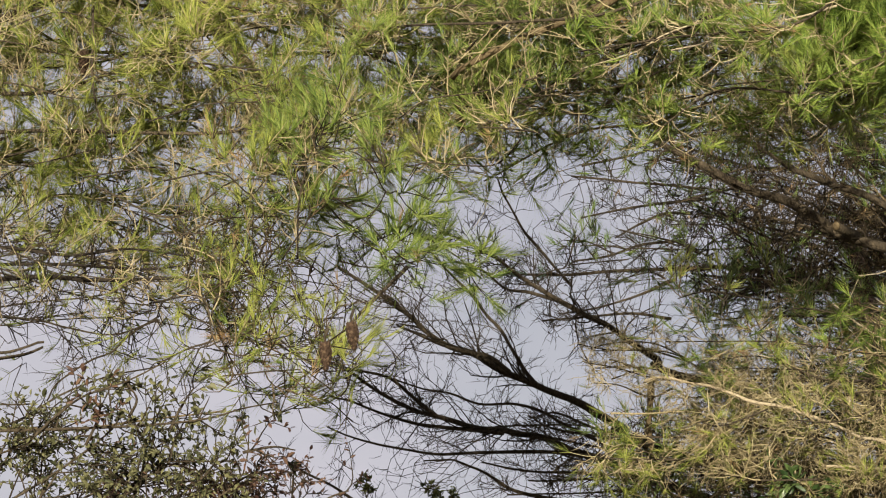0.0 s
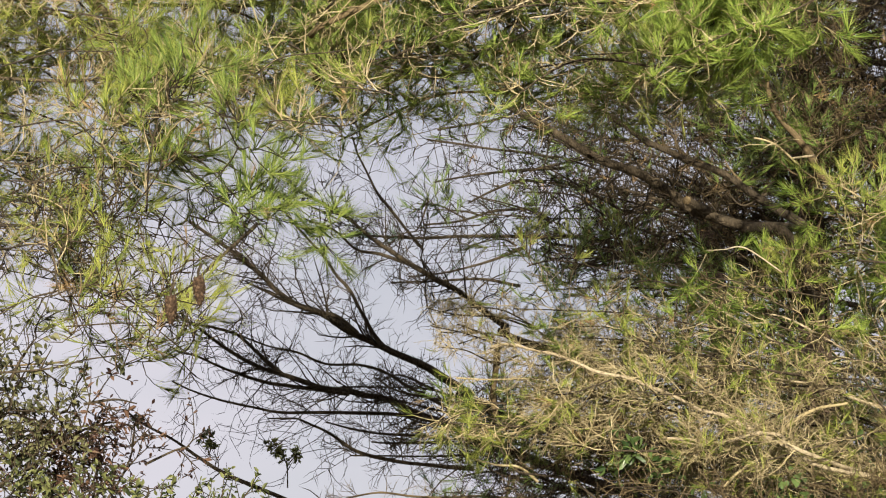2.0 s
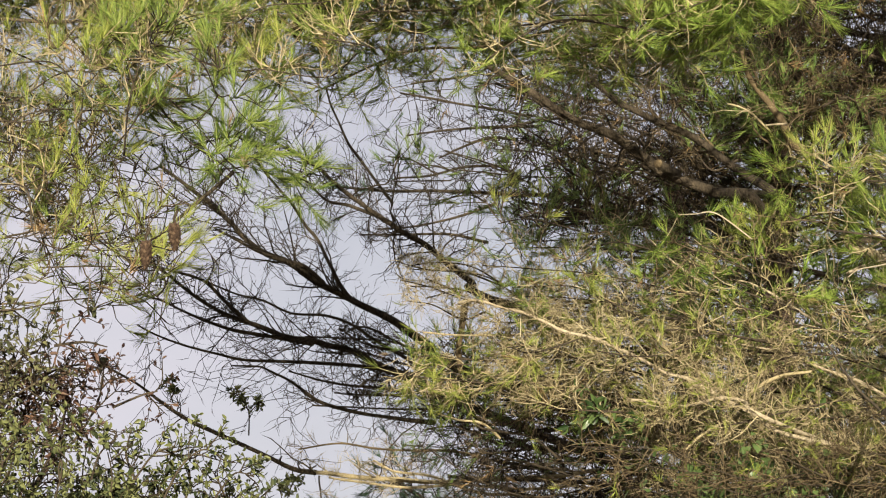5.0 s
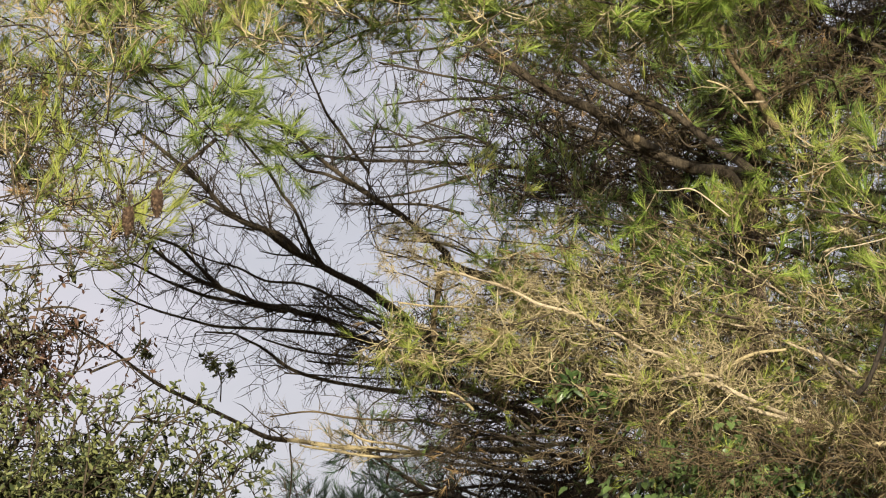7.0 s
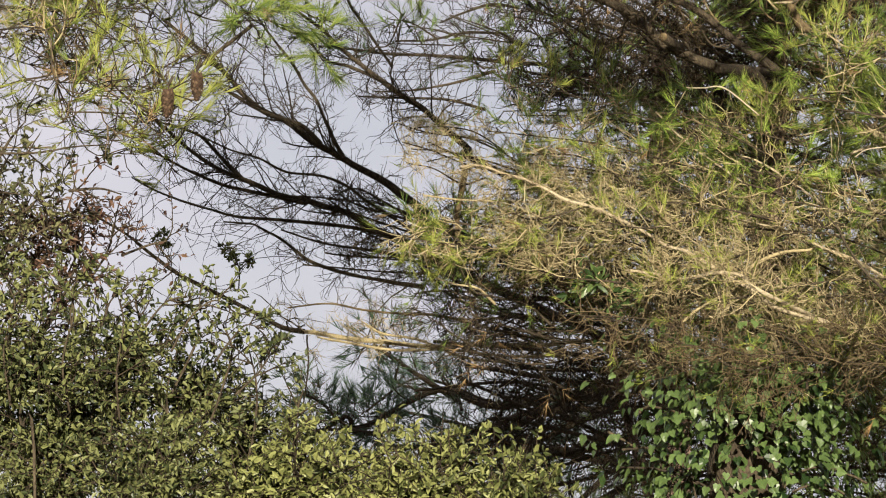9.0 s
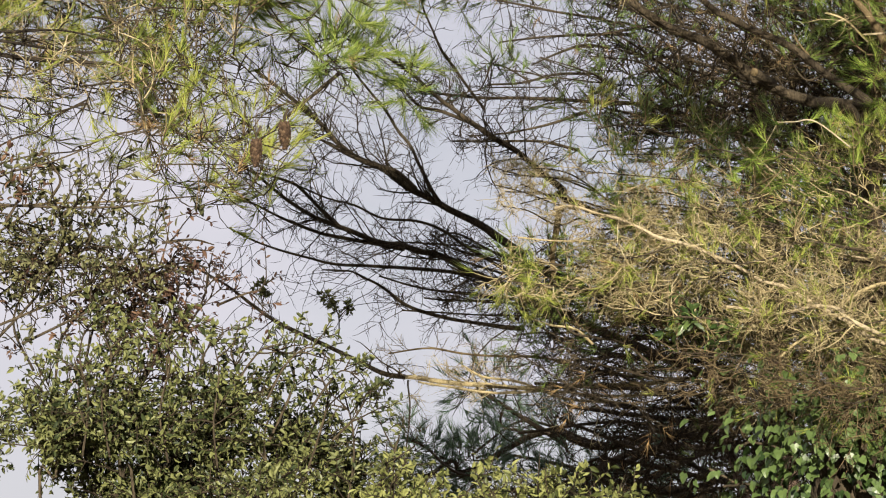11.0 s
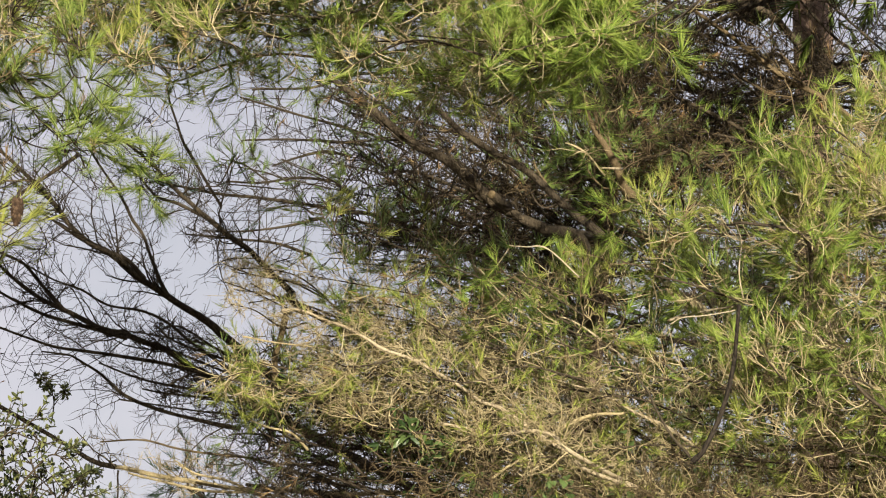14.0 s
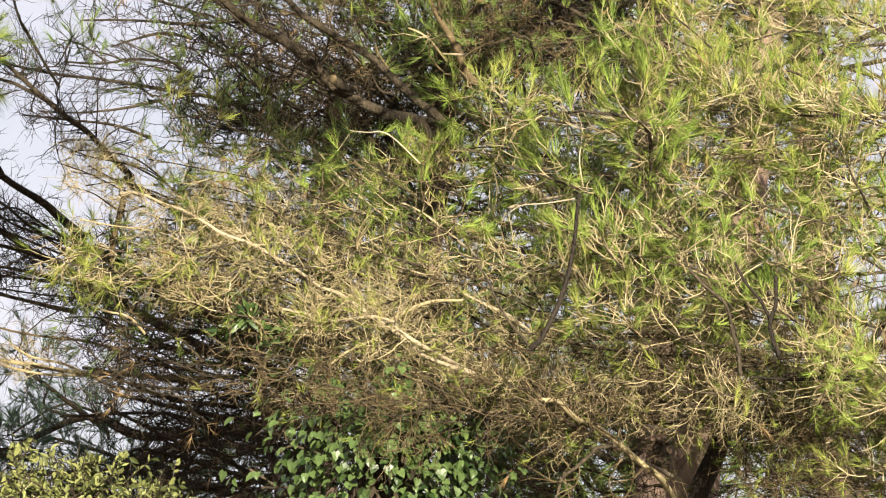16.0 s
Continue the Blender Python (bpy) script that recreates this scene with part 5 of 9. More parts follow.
thicket(pine_a, [(-0.23, 5.45, 3.40), (-0.33, 5.45, 3.39), (-0.44, 5.44, 3.40), (-0.51, 5.44, 3.39)], 0.0019, 0.0013, "green", 503, n=1, spread=0.03, depth=0.08, rise=0.16, leaf='olive', wood='straw', tuft=0.36, count=22, nlen=0.062, slen=(0.05, 0.16), side=22)
thicket(pine_a, [(-0.81, 5.48, 3.13), (-0.80, 5.47, 3.19), (-0.79, 5.45, 3.25), (-0.78, 5.44, 3.30)], 0.0019, 0.0013, "green", 504, n=1, spread=0.03, depth=0.08, rise=0.16, leaf='sage', wood='brown', tuft=0.36, count=22, nlen=0.062, slen=(0.05, 0.16), side=22)
thicket(pine_a, [(-0.75, 5.49, 3.12), (-0.73, 5.47, 3.21), (-0.72, 5.45, 3.28), (-0.71, 5.44, 3.33)], 0.0019, 0.0013, "green", 505, n=1, spread=0.03, depth=0.08, rise=0.16, leaf='olive', wood='straw', tuft=0.36, count=22, nlen=0.062, slen=(0.05, 0.16), side=22)
thicket(pine_a, [(-0.85, 5.47, 3.17), (-0.85, 5.44, 3.24), (-0.87, 5.42, 3.30)], 0.0019, 0.0013, "green", 506, n=1, spread=0.03, depth=0.08, rise=0.16, leaf='olive', wood='straw', tuft=0.36, count=22, nlen=0.062, slen=(0.05, 0.16), side=22)
thicket(pine_a, [(-0.62, 5.45, 3.33), (-0.64, 5.43, 3.39), (-0.66, 5.41, 3.44)], 0.0019, 0.0013, "green", 507, n=1, spread=0.03, depth=0.08, rise=0.16, leaf='sage', wood='straw', tuft=0.36, count=22, nlen=0.062, slen=(0.05, 0.16), side=22)
thicket(pine_a, [(-0.91, 5.39, 3.38), (-0.88, 5.38, 3.42), (-0.81, 5.38, 3.45)], 0.0019, 0.0013, "green", 508, n=1, spread=0.03, depth=0.08, rise=0.16, leaf='olive', wood='brown', tuft=0.36, count=22, nlen=0.062, slen=(0.05, 0.16), side=22)
thicket(pine_a, [(-0.18, 5.47, 3.36), (-0.26, 5.48, 3.34), (-0.33, 5.48, 3.32)], 0.0019, 0.0013, "green", 509, n=1, spread=0.03, depth=0.08, rise=0.16, leaf='olive', wood='straw', tuft=0.36, count=22, nlen=0.062, slen=(0.05, 0.16), side=22)
thicket(pine_a, [(-0.56, 5.44, 3.38), (-0.61, 5.44, 3.35), (-0.69, 5.44, 3.34), (-0.77, 5.42, 3.35)], 0.0019, 0.0013, "green", 510, n=1, spread=0.03, depth=0.08, rise=0.16, leaf='sage', wood='straw', tuft=0.36, count=22, nlen=0.062, slen=(0.05, 0.16), side=22)
thicket(pine_a, [(-0.97, 5.49, 3.02), (-0.92, 5.49, 3.04), (-0.86, 5.50, 3.04)], 0.0019, 0.0013, "green", 511, n=1, spread=0.03, depth=0.08, rise=0.16, leaf='olive', wood='straw', tuft=0.36, count=22, nlen=0.062, slen=(0.05, 0.16), side=22)
thicket(pine_a, [(-0.96, 5.52, 2.89), (-0.89, 5.53, 2.91), (-0.81, 5.54, 2.92)], 0.0019, 0.0013, "green", 512, n=1, spread=0.03, depth=0.08, rise=0.16, leaf='olive', wood='brown', tuft=0.36, count=22, nlen=0.062, slen=(0.05, 0.16), side=22)
thicket(pine_a, [(-0.98, 5.50, 2.95), (-0.90, 5.51, 2.97), (-0.81, 5.52, 2.98)], 0.0019, 0.0013, "green", 513, n=1, spread=0.03, depth=0.08, rise=0.16, leaf='sage', wood='straw', tuft=0.36, count=22, nlen=0.062, slen=(0.05, 0.16), side=22)
thicket(pine_a, [(-1.10, 5.58, 3.18), (-1.00, 5.60, 3.16), (-0.92, 5.61, 3.18), (-0.83, 5.63, 3.16)], 0.0020, 0.0013, "wire", 514, n=1, spread=0.04, depth=0.1, wood='twig', tuft=0.05, leaf='sage', slen=(0.05, 0.16), side=20)
thicket(pine_a, [(-1.10, 5.56, 3.24), (-0.98, 5.58, 3.23), (-0.91, 5.60, 3.22)], 0.0020, 0.0013, "wire", 515, n=1, spread=0.04, depth=0.1, wood='twig', tuft=0.05, leaf='sage', slen=(0.05, 0.16), side=20)
thicket(pine_a, [(-1.10, 5.60, 3.09), (-1.02, 5.61, 3.10), (-0.95, 5.63, 3.11)], 0.0020, 0.0013, "wire", 516, n=1, spread=0.04, depth=0.1, wood='twig', tuft=0.05, leaf='sage', slen=(0.05, 0.16), side=20)
thicket(pine_a, [(-0.69, 5.64, 3.17), (-0.64, 5.66, 3.15), (-0.57, 5.66, 3.15)], 0.0020, 0.0013, "wire", 517, n=1, spread=0.04, depth=0.1, wood='twig', tuft=0.05, leaf='sage', slen=(0.05, 0.16), side=20)
thicket(pine_a, [(-0.72, 5.68, 3.03), (-0.77, 5.67, 3.06), (-0.85, 5.66, 3.04)], 0.0020, 0.0013, "wire", 518, n=1, spread=0.04, depth=0.1, wood='twig', tuft=0.05, leaf='sage', slen=(0.05, 0.16), side=20)
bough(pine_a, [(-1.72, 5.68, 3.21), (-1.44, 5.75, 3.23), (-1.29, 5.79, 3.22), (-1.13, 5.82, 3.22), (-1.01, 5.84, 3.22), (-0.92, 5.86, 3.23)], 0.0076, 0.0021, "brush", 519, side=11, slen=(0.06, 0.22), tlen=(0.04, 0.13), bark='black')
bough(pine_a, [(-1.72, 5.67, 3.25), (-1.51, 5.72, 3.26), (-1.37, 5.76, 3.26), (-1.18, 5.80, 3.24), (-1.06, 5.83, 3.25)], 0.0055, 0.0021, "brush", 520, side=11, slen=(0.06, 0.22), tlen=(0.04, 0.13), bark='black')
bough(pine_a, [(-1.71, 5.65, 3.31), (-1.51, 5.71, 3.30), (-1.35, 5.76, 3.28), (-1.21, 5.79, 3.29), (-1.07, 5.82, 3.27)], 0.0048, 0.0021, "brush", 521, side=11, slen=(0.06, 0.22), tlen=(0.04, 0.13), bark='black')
bough(pine_a, [(-1.70, 5.70, 3.14), (-1.55, 5.75, 3.14), (-1.44, 5.78, 3.13), (-1.37, 5.80, 3.11), (-1.26, 5.83, 3.09), (-1.15, 5.84, 3.12)], 0.0028, 0.0021, "brush", 522, side=11, slen=(0.06, 0.22), tlen=(0.04, 0.13), bark='limb', thick=0.0011)
bough(pine_a, [(-1.15, 5.84, 3.13), (-1.22, 5.84, 3.09), (-1.27, 5.84, 3.05), (-1.32, 5.83, 3.03), (-1.40, 5.82, 2.98), (-1.43, 5.83, 2.94)], 0.0028, 0.0021, "brush", 523, side=11, slen=(0.06, 0.22), tlen=(0.04, 0.13), bark='limb', thick=0.0011)
bough(pine_a, [(-0.96, 5.88, 3.12), (-1.02, 5.88, 3.07), (-1.09, 5.87, 3.05), (-1.16, 5.87, 3.02)], 0.0028, 0.0021, "brush", 524, side=11, slen=(0.06, 0.22), tlen=(0.04, 0.13), bark='limb', thick=0.0011)
bough(pine_a, [(-1.67, 5.59, 3.00), (-1.54, 5.62, 3.02), (-1.47, 5.64, 3.02), (-1.39, 5.65, 3.04)], 0.0047, 0.0027, "wood", 525)
bough(pine_a, [(-1.63, 5.62, 2.91), (-1.50, 5.66, 2.90), (-1.42, 5.68, 2.90)], 0.0027, 0.0020, "wood", 526)
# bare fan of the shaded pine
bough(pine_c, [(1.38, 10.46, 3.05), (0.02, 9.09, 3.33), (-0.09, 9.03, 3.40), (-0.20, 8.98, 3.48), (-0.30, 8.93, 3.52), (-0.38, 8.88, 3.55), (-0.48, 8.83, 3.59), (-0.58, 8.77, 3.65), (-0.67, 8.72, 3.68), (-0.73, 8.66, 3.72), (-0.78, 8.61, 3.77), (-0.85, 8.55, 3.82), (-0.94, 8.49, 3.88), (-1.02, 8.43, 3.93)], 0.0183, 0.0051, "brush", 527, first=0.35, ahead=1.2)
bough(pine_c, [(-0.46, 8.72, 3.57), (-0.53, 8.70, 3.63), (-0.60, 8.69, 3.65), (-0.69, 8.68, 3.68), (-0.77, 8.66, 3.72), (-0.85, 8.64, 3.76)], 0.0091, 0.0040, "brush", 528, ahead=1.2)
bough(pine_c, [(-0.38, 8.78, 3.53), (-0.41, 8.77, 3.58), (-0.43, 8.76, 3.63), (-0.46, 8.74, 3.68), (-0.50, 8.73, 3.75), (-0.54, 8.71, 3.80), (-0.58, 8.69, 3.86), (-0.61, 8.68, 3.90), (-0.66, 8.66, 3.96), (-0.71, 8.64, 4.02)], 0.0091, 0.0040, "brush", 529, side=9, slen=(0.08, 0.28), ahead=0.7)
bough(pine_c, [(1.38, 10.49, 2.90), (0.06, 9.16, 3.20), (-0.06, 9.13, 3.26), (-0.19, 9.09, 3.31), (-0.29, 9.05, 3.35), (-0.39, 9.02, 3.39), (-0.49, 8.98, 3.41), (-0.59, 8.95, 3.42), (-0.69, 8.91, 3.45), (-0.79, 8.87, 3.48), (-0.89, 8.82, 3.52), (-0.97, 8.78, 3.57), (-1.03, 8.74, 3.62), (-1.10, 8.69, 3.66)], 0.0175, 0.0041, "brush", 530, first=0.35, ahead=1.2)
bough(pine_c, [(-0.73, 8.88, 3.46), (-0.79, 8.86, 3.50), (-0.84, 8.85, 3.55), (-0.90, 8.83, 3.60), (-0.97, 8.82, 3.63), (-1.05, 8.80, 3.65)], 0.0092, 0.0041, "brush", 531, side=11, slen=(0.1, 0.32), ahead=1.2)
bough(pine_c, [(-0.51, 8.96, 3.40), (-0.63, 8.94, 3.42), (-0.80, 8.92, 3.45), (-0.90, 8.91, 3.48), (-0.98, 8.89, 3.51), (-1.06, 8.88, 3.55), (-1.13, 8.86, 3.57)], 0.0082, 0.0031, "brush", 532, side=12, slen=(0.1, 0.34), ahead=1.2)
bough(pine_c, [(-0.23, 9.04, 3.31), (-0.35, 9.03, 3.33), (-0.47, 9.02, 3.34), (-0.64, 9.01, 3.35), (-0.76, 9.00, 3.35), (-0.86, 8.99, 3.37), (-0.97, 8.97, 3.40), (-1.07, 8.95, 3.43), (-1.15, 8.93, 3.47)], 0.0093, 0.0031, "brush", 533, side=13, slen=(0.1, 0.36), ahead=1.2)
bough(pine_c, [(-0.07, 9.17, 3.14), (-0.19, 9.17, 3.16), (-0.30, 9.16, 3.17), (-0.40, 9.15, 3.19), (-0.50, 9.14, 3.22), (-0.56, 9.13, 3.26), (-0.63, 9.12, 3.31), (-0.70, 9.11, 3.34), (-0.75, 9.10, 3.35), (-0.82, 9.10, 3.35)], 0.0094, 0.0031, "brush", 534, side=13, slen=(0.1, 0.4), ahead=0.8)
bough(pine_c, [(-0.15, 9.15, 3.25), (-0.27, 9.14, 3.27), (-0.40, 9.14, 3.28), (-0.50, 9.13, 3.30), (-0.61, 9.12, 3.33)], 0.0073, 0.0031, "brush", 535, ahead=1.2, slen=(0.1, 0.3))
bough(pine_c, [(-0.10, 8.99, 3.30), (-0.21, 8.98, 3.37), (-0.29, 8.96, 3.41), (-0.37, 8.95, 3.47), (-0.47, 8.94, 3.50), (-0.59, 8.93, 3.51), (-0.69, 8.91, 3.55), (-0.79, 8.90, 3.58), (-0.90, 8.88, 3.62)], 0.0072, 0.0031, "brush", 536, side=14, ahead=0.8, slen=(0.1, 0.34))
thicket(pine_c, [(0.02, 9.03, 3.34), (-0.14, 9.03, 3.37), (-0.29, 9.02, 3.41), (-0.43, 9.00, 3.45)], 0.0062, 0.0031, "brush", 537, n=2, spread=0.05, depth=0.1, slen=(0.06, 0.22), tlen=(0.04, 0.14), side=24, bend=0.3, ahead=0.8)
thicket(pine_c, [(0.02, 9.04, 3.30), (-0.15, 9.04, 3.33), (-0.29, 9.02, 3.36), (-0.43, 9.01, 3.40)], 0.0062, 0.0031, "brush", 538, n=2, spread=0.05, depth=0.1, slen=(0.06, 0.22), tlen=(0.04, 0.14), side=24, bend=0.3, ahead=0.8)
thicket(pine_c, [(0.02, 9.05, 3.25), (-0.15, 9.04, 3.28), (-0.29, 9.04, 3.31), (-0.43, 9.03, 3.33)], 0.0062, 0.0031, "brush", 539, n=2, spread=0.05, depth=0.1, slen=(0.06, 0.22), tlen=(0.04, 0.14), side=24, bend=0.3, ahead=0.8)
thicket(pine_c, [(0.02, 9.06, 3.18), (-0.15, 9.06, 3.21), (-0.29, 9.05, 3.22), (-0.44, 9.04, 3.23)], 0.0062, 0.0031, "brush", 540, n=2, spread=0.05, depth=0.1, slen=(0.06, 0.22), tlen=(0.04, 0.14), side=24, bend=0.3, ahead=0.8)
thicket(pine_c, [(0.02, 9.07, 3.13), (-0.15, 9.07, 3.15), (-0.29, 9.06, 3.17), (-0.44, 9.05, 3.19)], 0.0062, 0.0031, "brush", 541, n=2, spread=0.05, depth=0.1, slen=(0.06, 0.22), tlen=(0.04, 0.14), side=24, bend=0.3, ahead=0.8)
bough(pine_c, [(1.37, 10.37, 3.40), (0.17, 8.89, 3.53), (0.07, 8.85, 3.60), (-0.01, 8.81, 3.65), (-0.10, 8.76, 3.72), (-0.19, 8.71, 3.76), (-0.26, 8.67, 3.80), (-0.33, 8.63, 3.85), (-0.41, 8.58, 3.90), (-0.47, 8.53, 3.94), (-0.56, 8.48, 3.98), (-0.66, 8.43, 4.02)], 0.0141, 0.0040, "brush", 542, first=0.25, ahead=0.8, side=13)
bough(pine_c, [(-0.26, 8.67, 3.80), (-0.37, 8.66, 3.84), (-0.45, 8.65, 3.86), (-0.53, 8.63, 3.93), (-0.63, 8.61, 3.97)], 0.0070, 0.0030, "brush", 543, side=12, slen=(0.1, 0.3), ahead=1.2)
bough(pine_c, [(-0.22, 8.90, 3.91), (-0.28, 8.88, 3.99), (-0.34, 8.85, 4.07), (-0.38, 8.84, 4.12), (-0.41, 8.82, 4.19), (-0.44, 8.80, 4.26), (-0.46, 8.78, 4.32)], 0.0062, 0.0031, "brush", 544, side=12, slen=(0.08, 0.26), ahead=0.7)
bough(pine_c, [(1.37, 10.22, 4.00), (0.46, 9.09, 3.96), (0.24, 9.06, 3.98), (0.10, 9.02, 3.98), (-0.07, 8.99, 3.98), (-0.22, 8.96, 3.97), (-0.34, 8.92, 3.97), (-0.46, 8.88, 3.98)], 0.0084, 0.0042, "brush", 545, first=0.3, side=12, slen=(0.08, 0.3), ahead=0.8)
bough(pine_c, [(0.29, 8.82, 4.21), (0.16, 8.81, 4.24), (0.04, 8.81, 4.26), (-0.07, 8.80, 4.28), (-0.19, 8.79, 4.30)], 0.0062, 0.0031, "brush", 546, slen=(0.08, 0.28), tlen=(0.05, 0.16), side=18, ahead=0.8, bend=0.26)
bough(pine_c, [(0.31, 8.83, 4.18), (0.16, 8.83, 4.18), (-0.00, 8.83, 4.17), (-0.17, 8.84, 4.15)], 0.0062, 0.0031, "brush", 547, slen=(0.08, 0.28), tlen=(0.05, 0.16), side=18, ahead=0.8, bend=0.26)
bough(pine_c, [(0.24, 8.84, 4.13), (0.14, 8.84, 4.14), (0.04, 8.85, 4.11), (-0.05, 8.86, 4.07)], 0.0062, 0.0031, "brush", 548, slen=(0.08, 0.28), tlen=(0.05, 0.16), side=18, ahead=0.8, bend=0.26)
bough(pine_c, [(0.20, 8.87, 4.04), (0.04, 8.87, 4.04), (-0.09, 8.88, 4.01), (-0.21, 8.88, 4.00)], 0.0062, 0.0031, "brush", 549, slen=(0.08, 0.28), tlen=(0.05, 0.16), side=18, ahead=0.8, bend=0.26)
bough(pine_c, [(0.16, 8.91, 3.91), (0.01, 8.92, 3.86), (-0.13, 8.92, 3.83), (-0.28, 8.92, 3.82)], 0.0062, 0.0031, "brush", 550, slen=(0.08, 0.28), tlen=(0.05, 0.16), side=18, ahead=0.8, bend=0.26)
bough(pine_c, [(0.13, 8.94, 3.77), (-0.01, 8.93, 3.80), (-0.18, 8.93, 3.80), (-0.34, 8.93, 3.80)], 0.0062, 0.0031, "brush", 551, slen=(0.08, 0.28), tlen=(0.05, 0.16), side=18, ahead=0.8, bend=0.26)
thicket(pine_c, [(-0.17, 8.75, 4.08), (-0.19, 8.77, 4.01), (-0.25, 8.79, 3.95)], 0.0041, 0.0020, "thin", 552, n=1, spread=0.04, slen=(0.05, 0.2), leaf='blue', tuft=0.5, count=16)
thicket(pine_c, [(-0.05, 8.78, 3.97), (-0.13, 8.78, 3.98), (-0.25, 8.77, 4.01)], 0.0041, 0.0020, "thin", 553, n=1, spread=0.04, slen=(0.05, 0.2), leaf='blue', tuft=0.5, count=16)
thicket(pine_c, [(0.11, 8.80, 3.90), (0.03, 8.80, 3.92), (-0.09, 8.79, 3.94)], 0.0041, 0.0020, "thin", 554, n=1, spread=0.04, slen=(0.05, 0.2), leaf='blue', tuft=0.5, count=16)
# heavy limbs of the shaded pine
bough(pine_c, [(1.37, 10.27, 3.80), (1.02, 8.08, 3.66), (0.88, 8.08, 3.72), (0.76, 8.08, 3.78), (0.67, 8.07, 3.83), (0.56, 8.06, 3.90), (0.45, 8.05, 3.96), (0.32, 8.04, 4.03), (0.20, 8.02, 4.11), (0.10, 8.00, 4.16)], 0.0246, 0.0104, "dead", 555, wood='twig', side=9, slen=(0.06, 0.24), tlen=(0.03, 0.12), bend=0.4, first=0.3)
bough(pine_c, [(0.98, 8.45, 3.83), (1.05, 7.96, 3.69), (0.98, 7.96, 3.74), (0.90, 7.95, 3.80), (0.83, 7.94, 3.85), (0.74, 7.94, 3.90), (0.67, 7.94, 3.93), (0.59, 7.93, 3.98), (0.50, 7.92, 4.03), (0.41, 7.91, 4.09), (0.34, 7.89, 4.14)], 0.0159, 0.0075, "dead", 556, wood='brown', side=9, slen=(0.06, 0.24), tlen=(0.03, 0.12), bend=0.4, first=0.3)
bough(pine_c, [(1.14, 7.92, 3.82), (1.11, 7.91, 3.86), (1.08, 7.90, 3.92), (1.03, 7.88, 3.98), (0.98, 7.87, 4.06), (0.95, 7.84, 4.15)], 0.0187, 0.0075, "dead", 557, bark='brown', wood='brown', side=22, slen=(0.06, 0.22), tlen=(0.03, 0.12), bend=0.4)
bough(pine_c, [(1.08, 7.80, 3.88), (1.01, 7.81, 3.88)], 0.0046, 0.0028, "wood", 558, bark='pale')
bough(pine_c, [(1.03, 7.82, 3.86), (0.97, 7.81, 3.92), (0.93, 7.80, 3.94), (0.89, 7.80, 3.95)], 0.0037, 0.0028, "dead", 559, bark='straw', wood='straw', side=10, slen=(0.05, 0.15))
thicket(pine_c, [(0.82, 8.36, 4.05), (0.72, 8.34, 4.13), (0.63, 8.33, 4.21), (0.55, 8.30, 4.31)], 0.0049, 0.0020, "wire", 560, n=1, spread=0.07, depth=0.1, wood='twig', tuft=0.1, leaf='deep', slen=(0.06, 0.22), tlen=(0.04, 0.14), side=20, thick=0.0015)
thicket(pine_c, [(1.24, 8.29, 4.12), (1.17, 8.27, 4.22), (1.09, 8.25, 4.32), (1.06, 8.22, 4.41)], 0.0049, 0.0020, "wire", 561, n=1, spread=0.07, depth=0.1, wood='brown', tuft=0.1, leaf='deep', slen=(0.06, 0.22), tlen=(0.04, 0.14), side=20, thick=0.0015)
thicket(pine_c, [(0.92, 8.32, 4.14), (0.82, 8.31, 4.20), (0.73, 8.31, 4.24), (0.59, 8.31, 4.27)], 0.0049, 0.0020, "wire", 562, n=1, spread=0.07, depth=0.1, wood='brown', tuft=0.1, leaf='deep', slen=(0.06, 0.22), tlen=(0.04, 0.14), side=20, thick=0.0015)
thicket(pine_c, [(1.30, 8.23, 4.27), (1.21, 8.23, 4.33), (1.11, 8.22, 4.37), (1.00, 8.22, 4.42)], 0.0049, 0.0020, "wire", 563, n=1, spread=0.07, depth=0.1, wood='brown', tuft=0.1, leaf='deep', slen=(0.06, 0.22), tlen=(0.04, 0.14), side=20, thick=0.0015)
thicket(pine_c, [(0.81, 8.43, 3.81), (0.66, 8.43, 3.85), (0.50, 8.43, 3.88), (0.33, 8.44, 3.89)], 0.0049, 0.0020, "wire", 564, n=1, spread=0.07, depth=0.1, wood='twig', tuft=0.1, leaf='deep', slen=(0.06, 0.22), tlen=(0.04, 0.14), side=20, thick=0.0015)
thicket(pine_c, [(0.87, 8.40, 3.90), (0.72, 8.39, 3.96), (0.59, 8.37, 4.08)], 0.0049, 0.0020, "wire", 565, n=1, spread=0.07, depth=0.1, wood='brown', tuft=0.1, leaf='deep', slen=(0.06, 0.22), tlen=(0.04, 0.14), side=20, thick=0.0015)
thicket(pine_c, [(0.62, 8.45, 3.78), (0.42, 8.45, 3.82), (0.29, 8.44, 3.88), (0.19, 8.43, 3.92)], 0.0049, 0.0020, "wire", 566, n=1, spread=0.07, depth=0.1, wood='twig', tuft=0.1, leaf='deep', slen=(0.06, 0.22), tlen=(0.04, 0.14), side=20, thick=0.0015)
thicket(pine_c, [(0.52, 8.42, 3.91), (0.39, 8.41, 3.98), (0.27, 8.41, 4.02), (0.19, 8.39, 4.08)], 0.0049, 0.0020, "wire", 567, n=1, spread=0.07, depth=0.1, wood='brown', tuft=0.1, leaf='deep', slen=(0.06, 0.22), tlen=(0.04, 0.14), side=20, thick=0.0015)
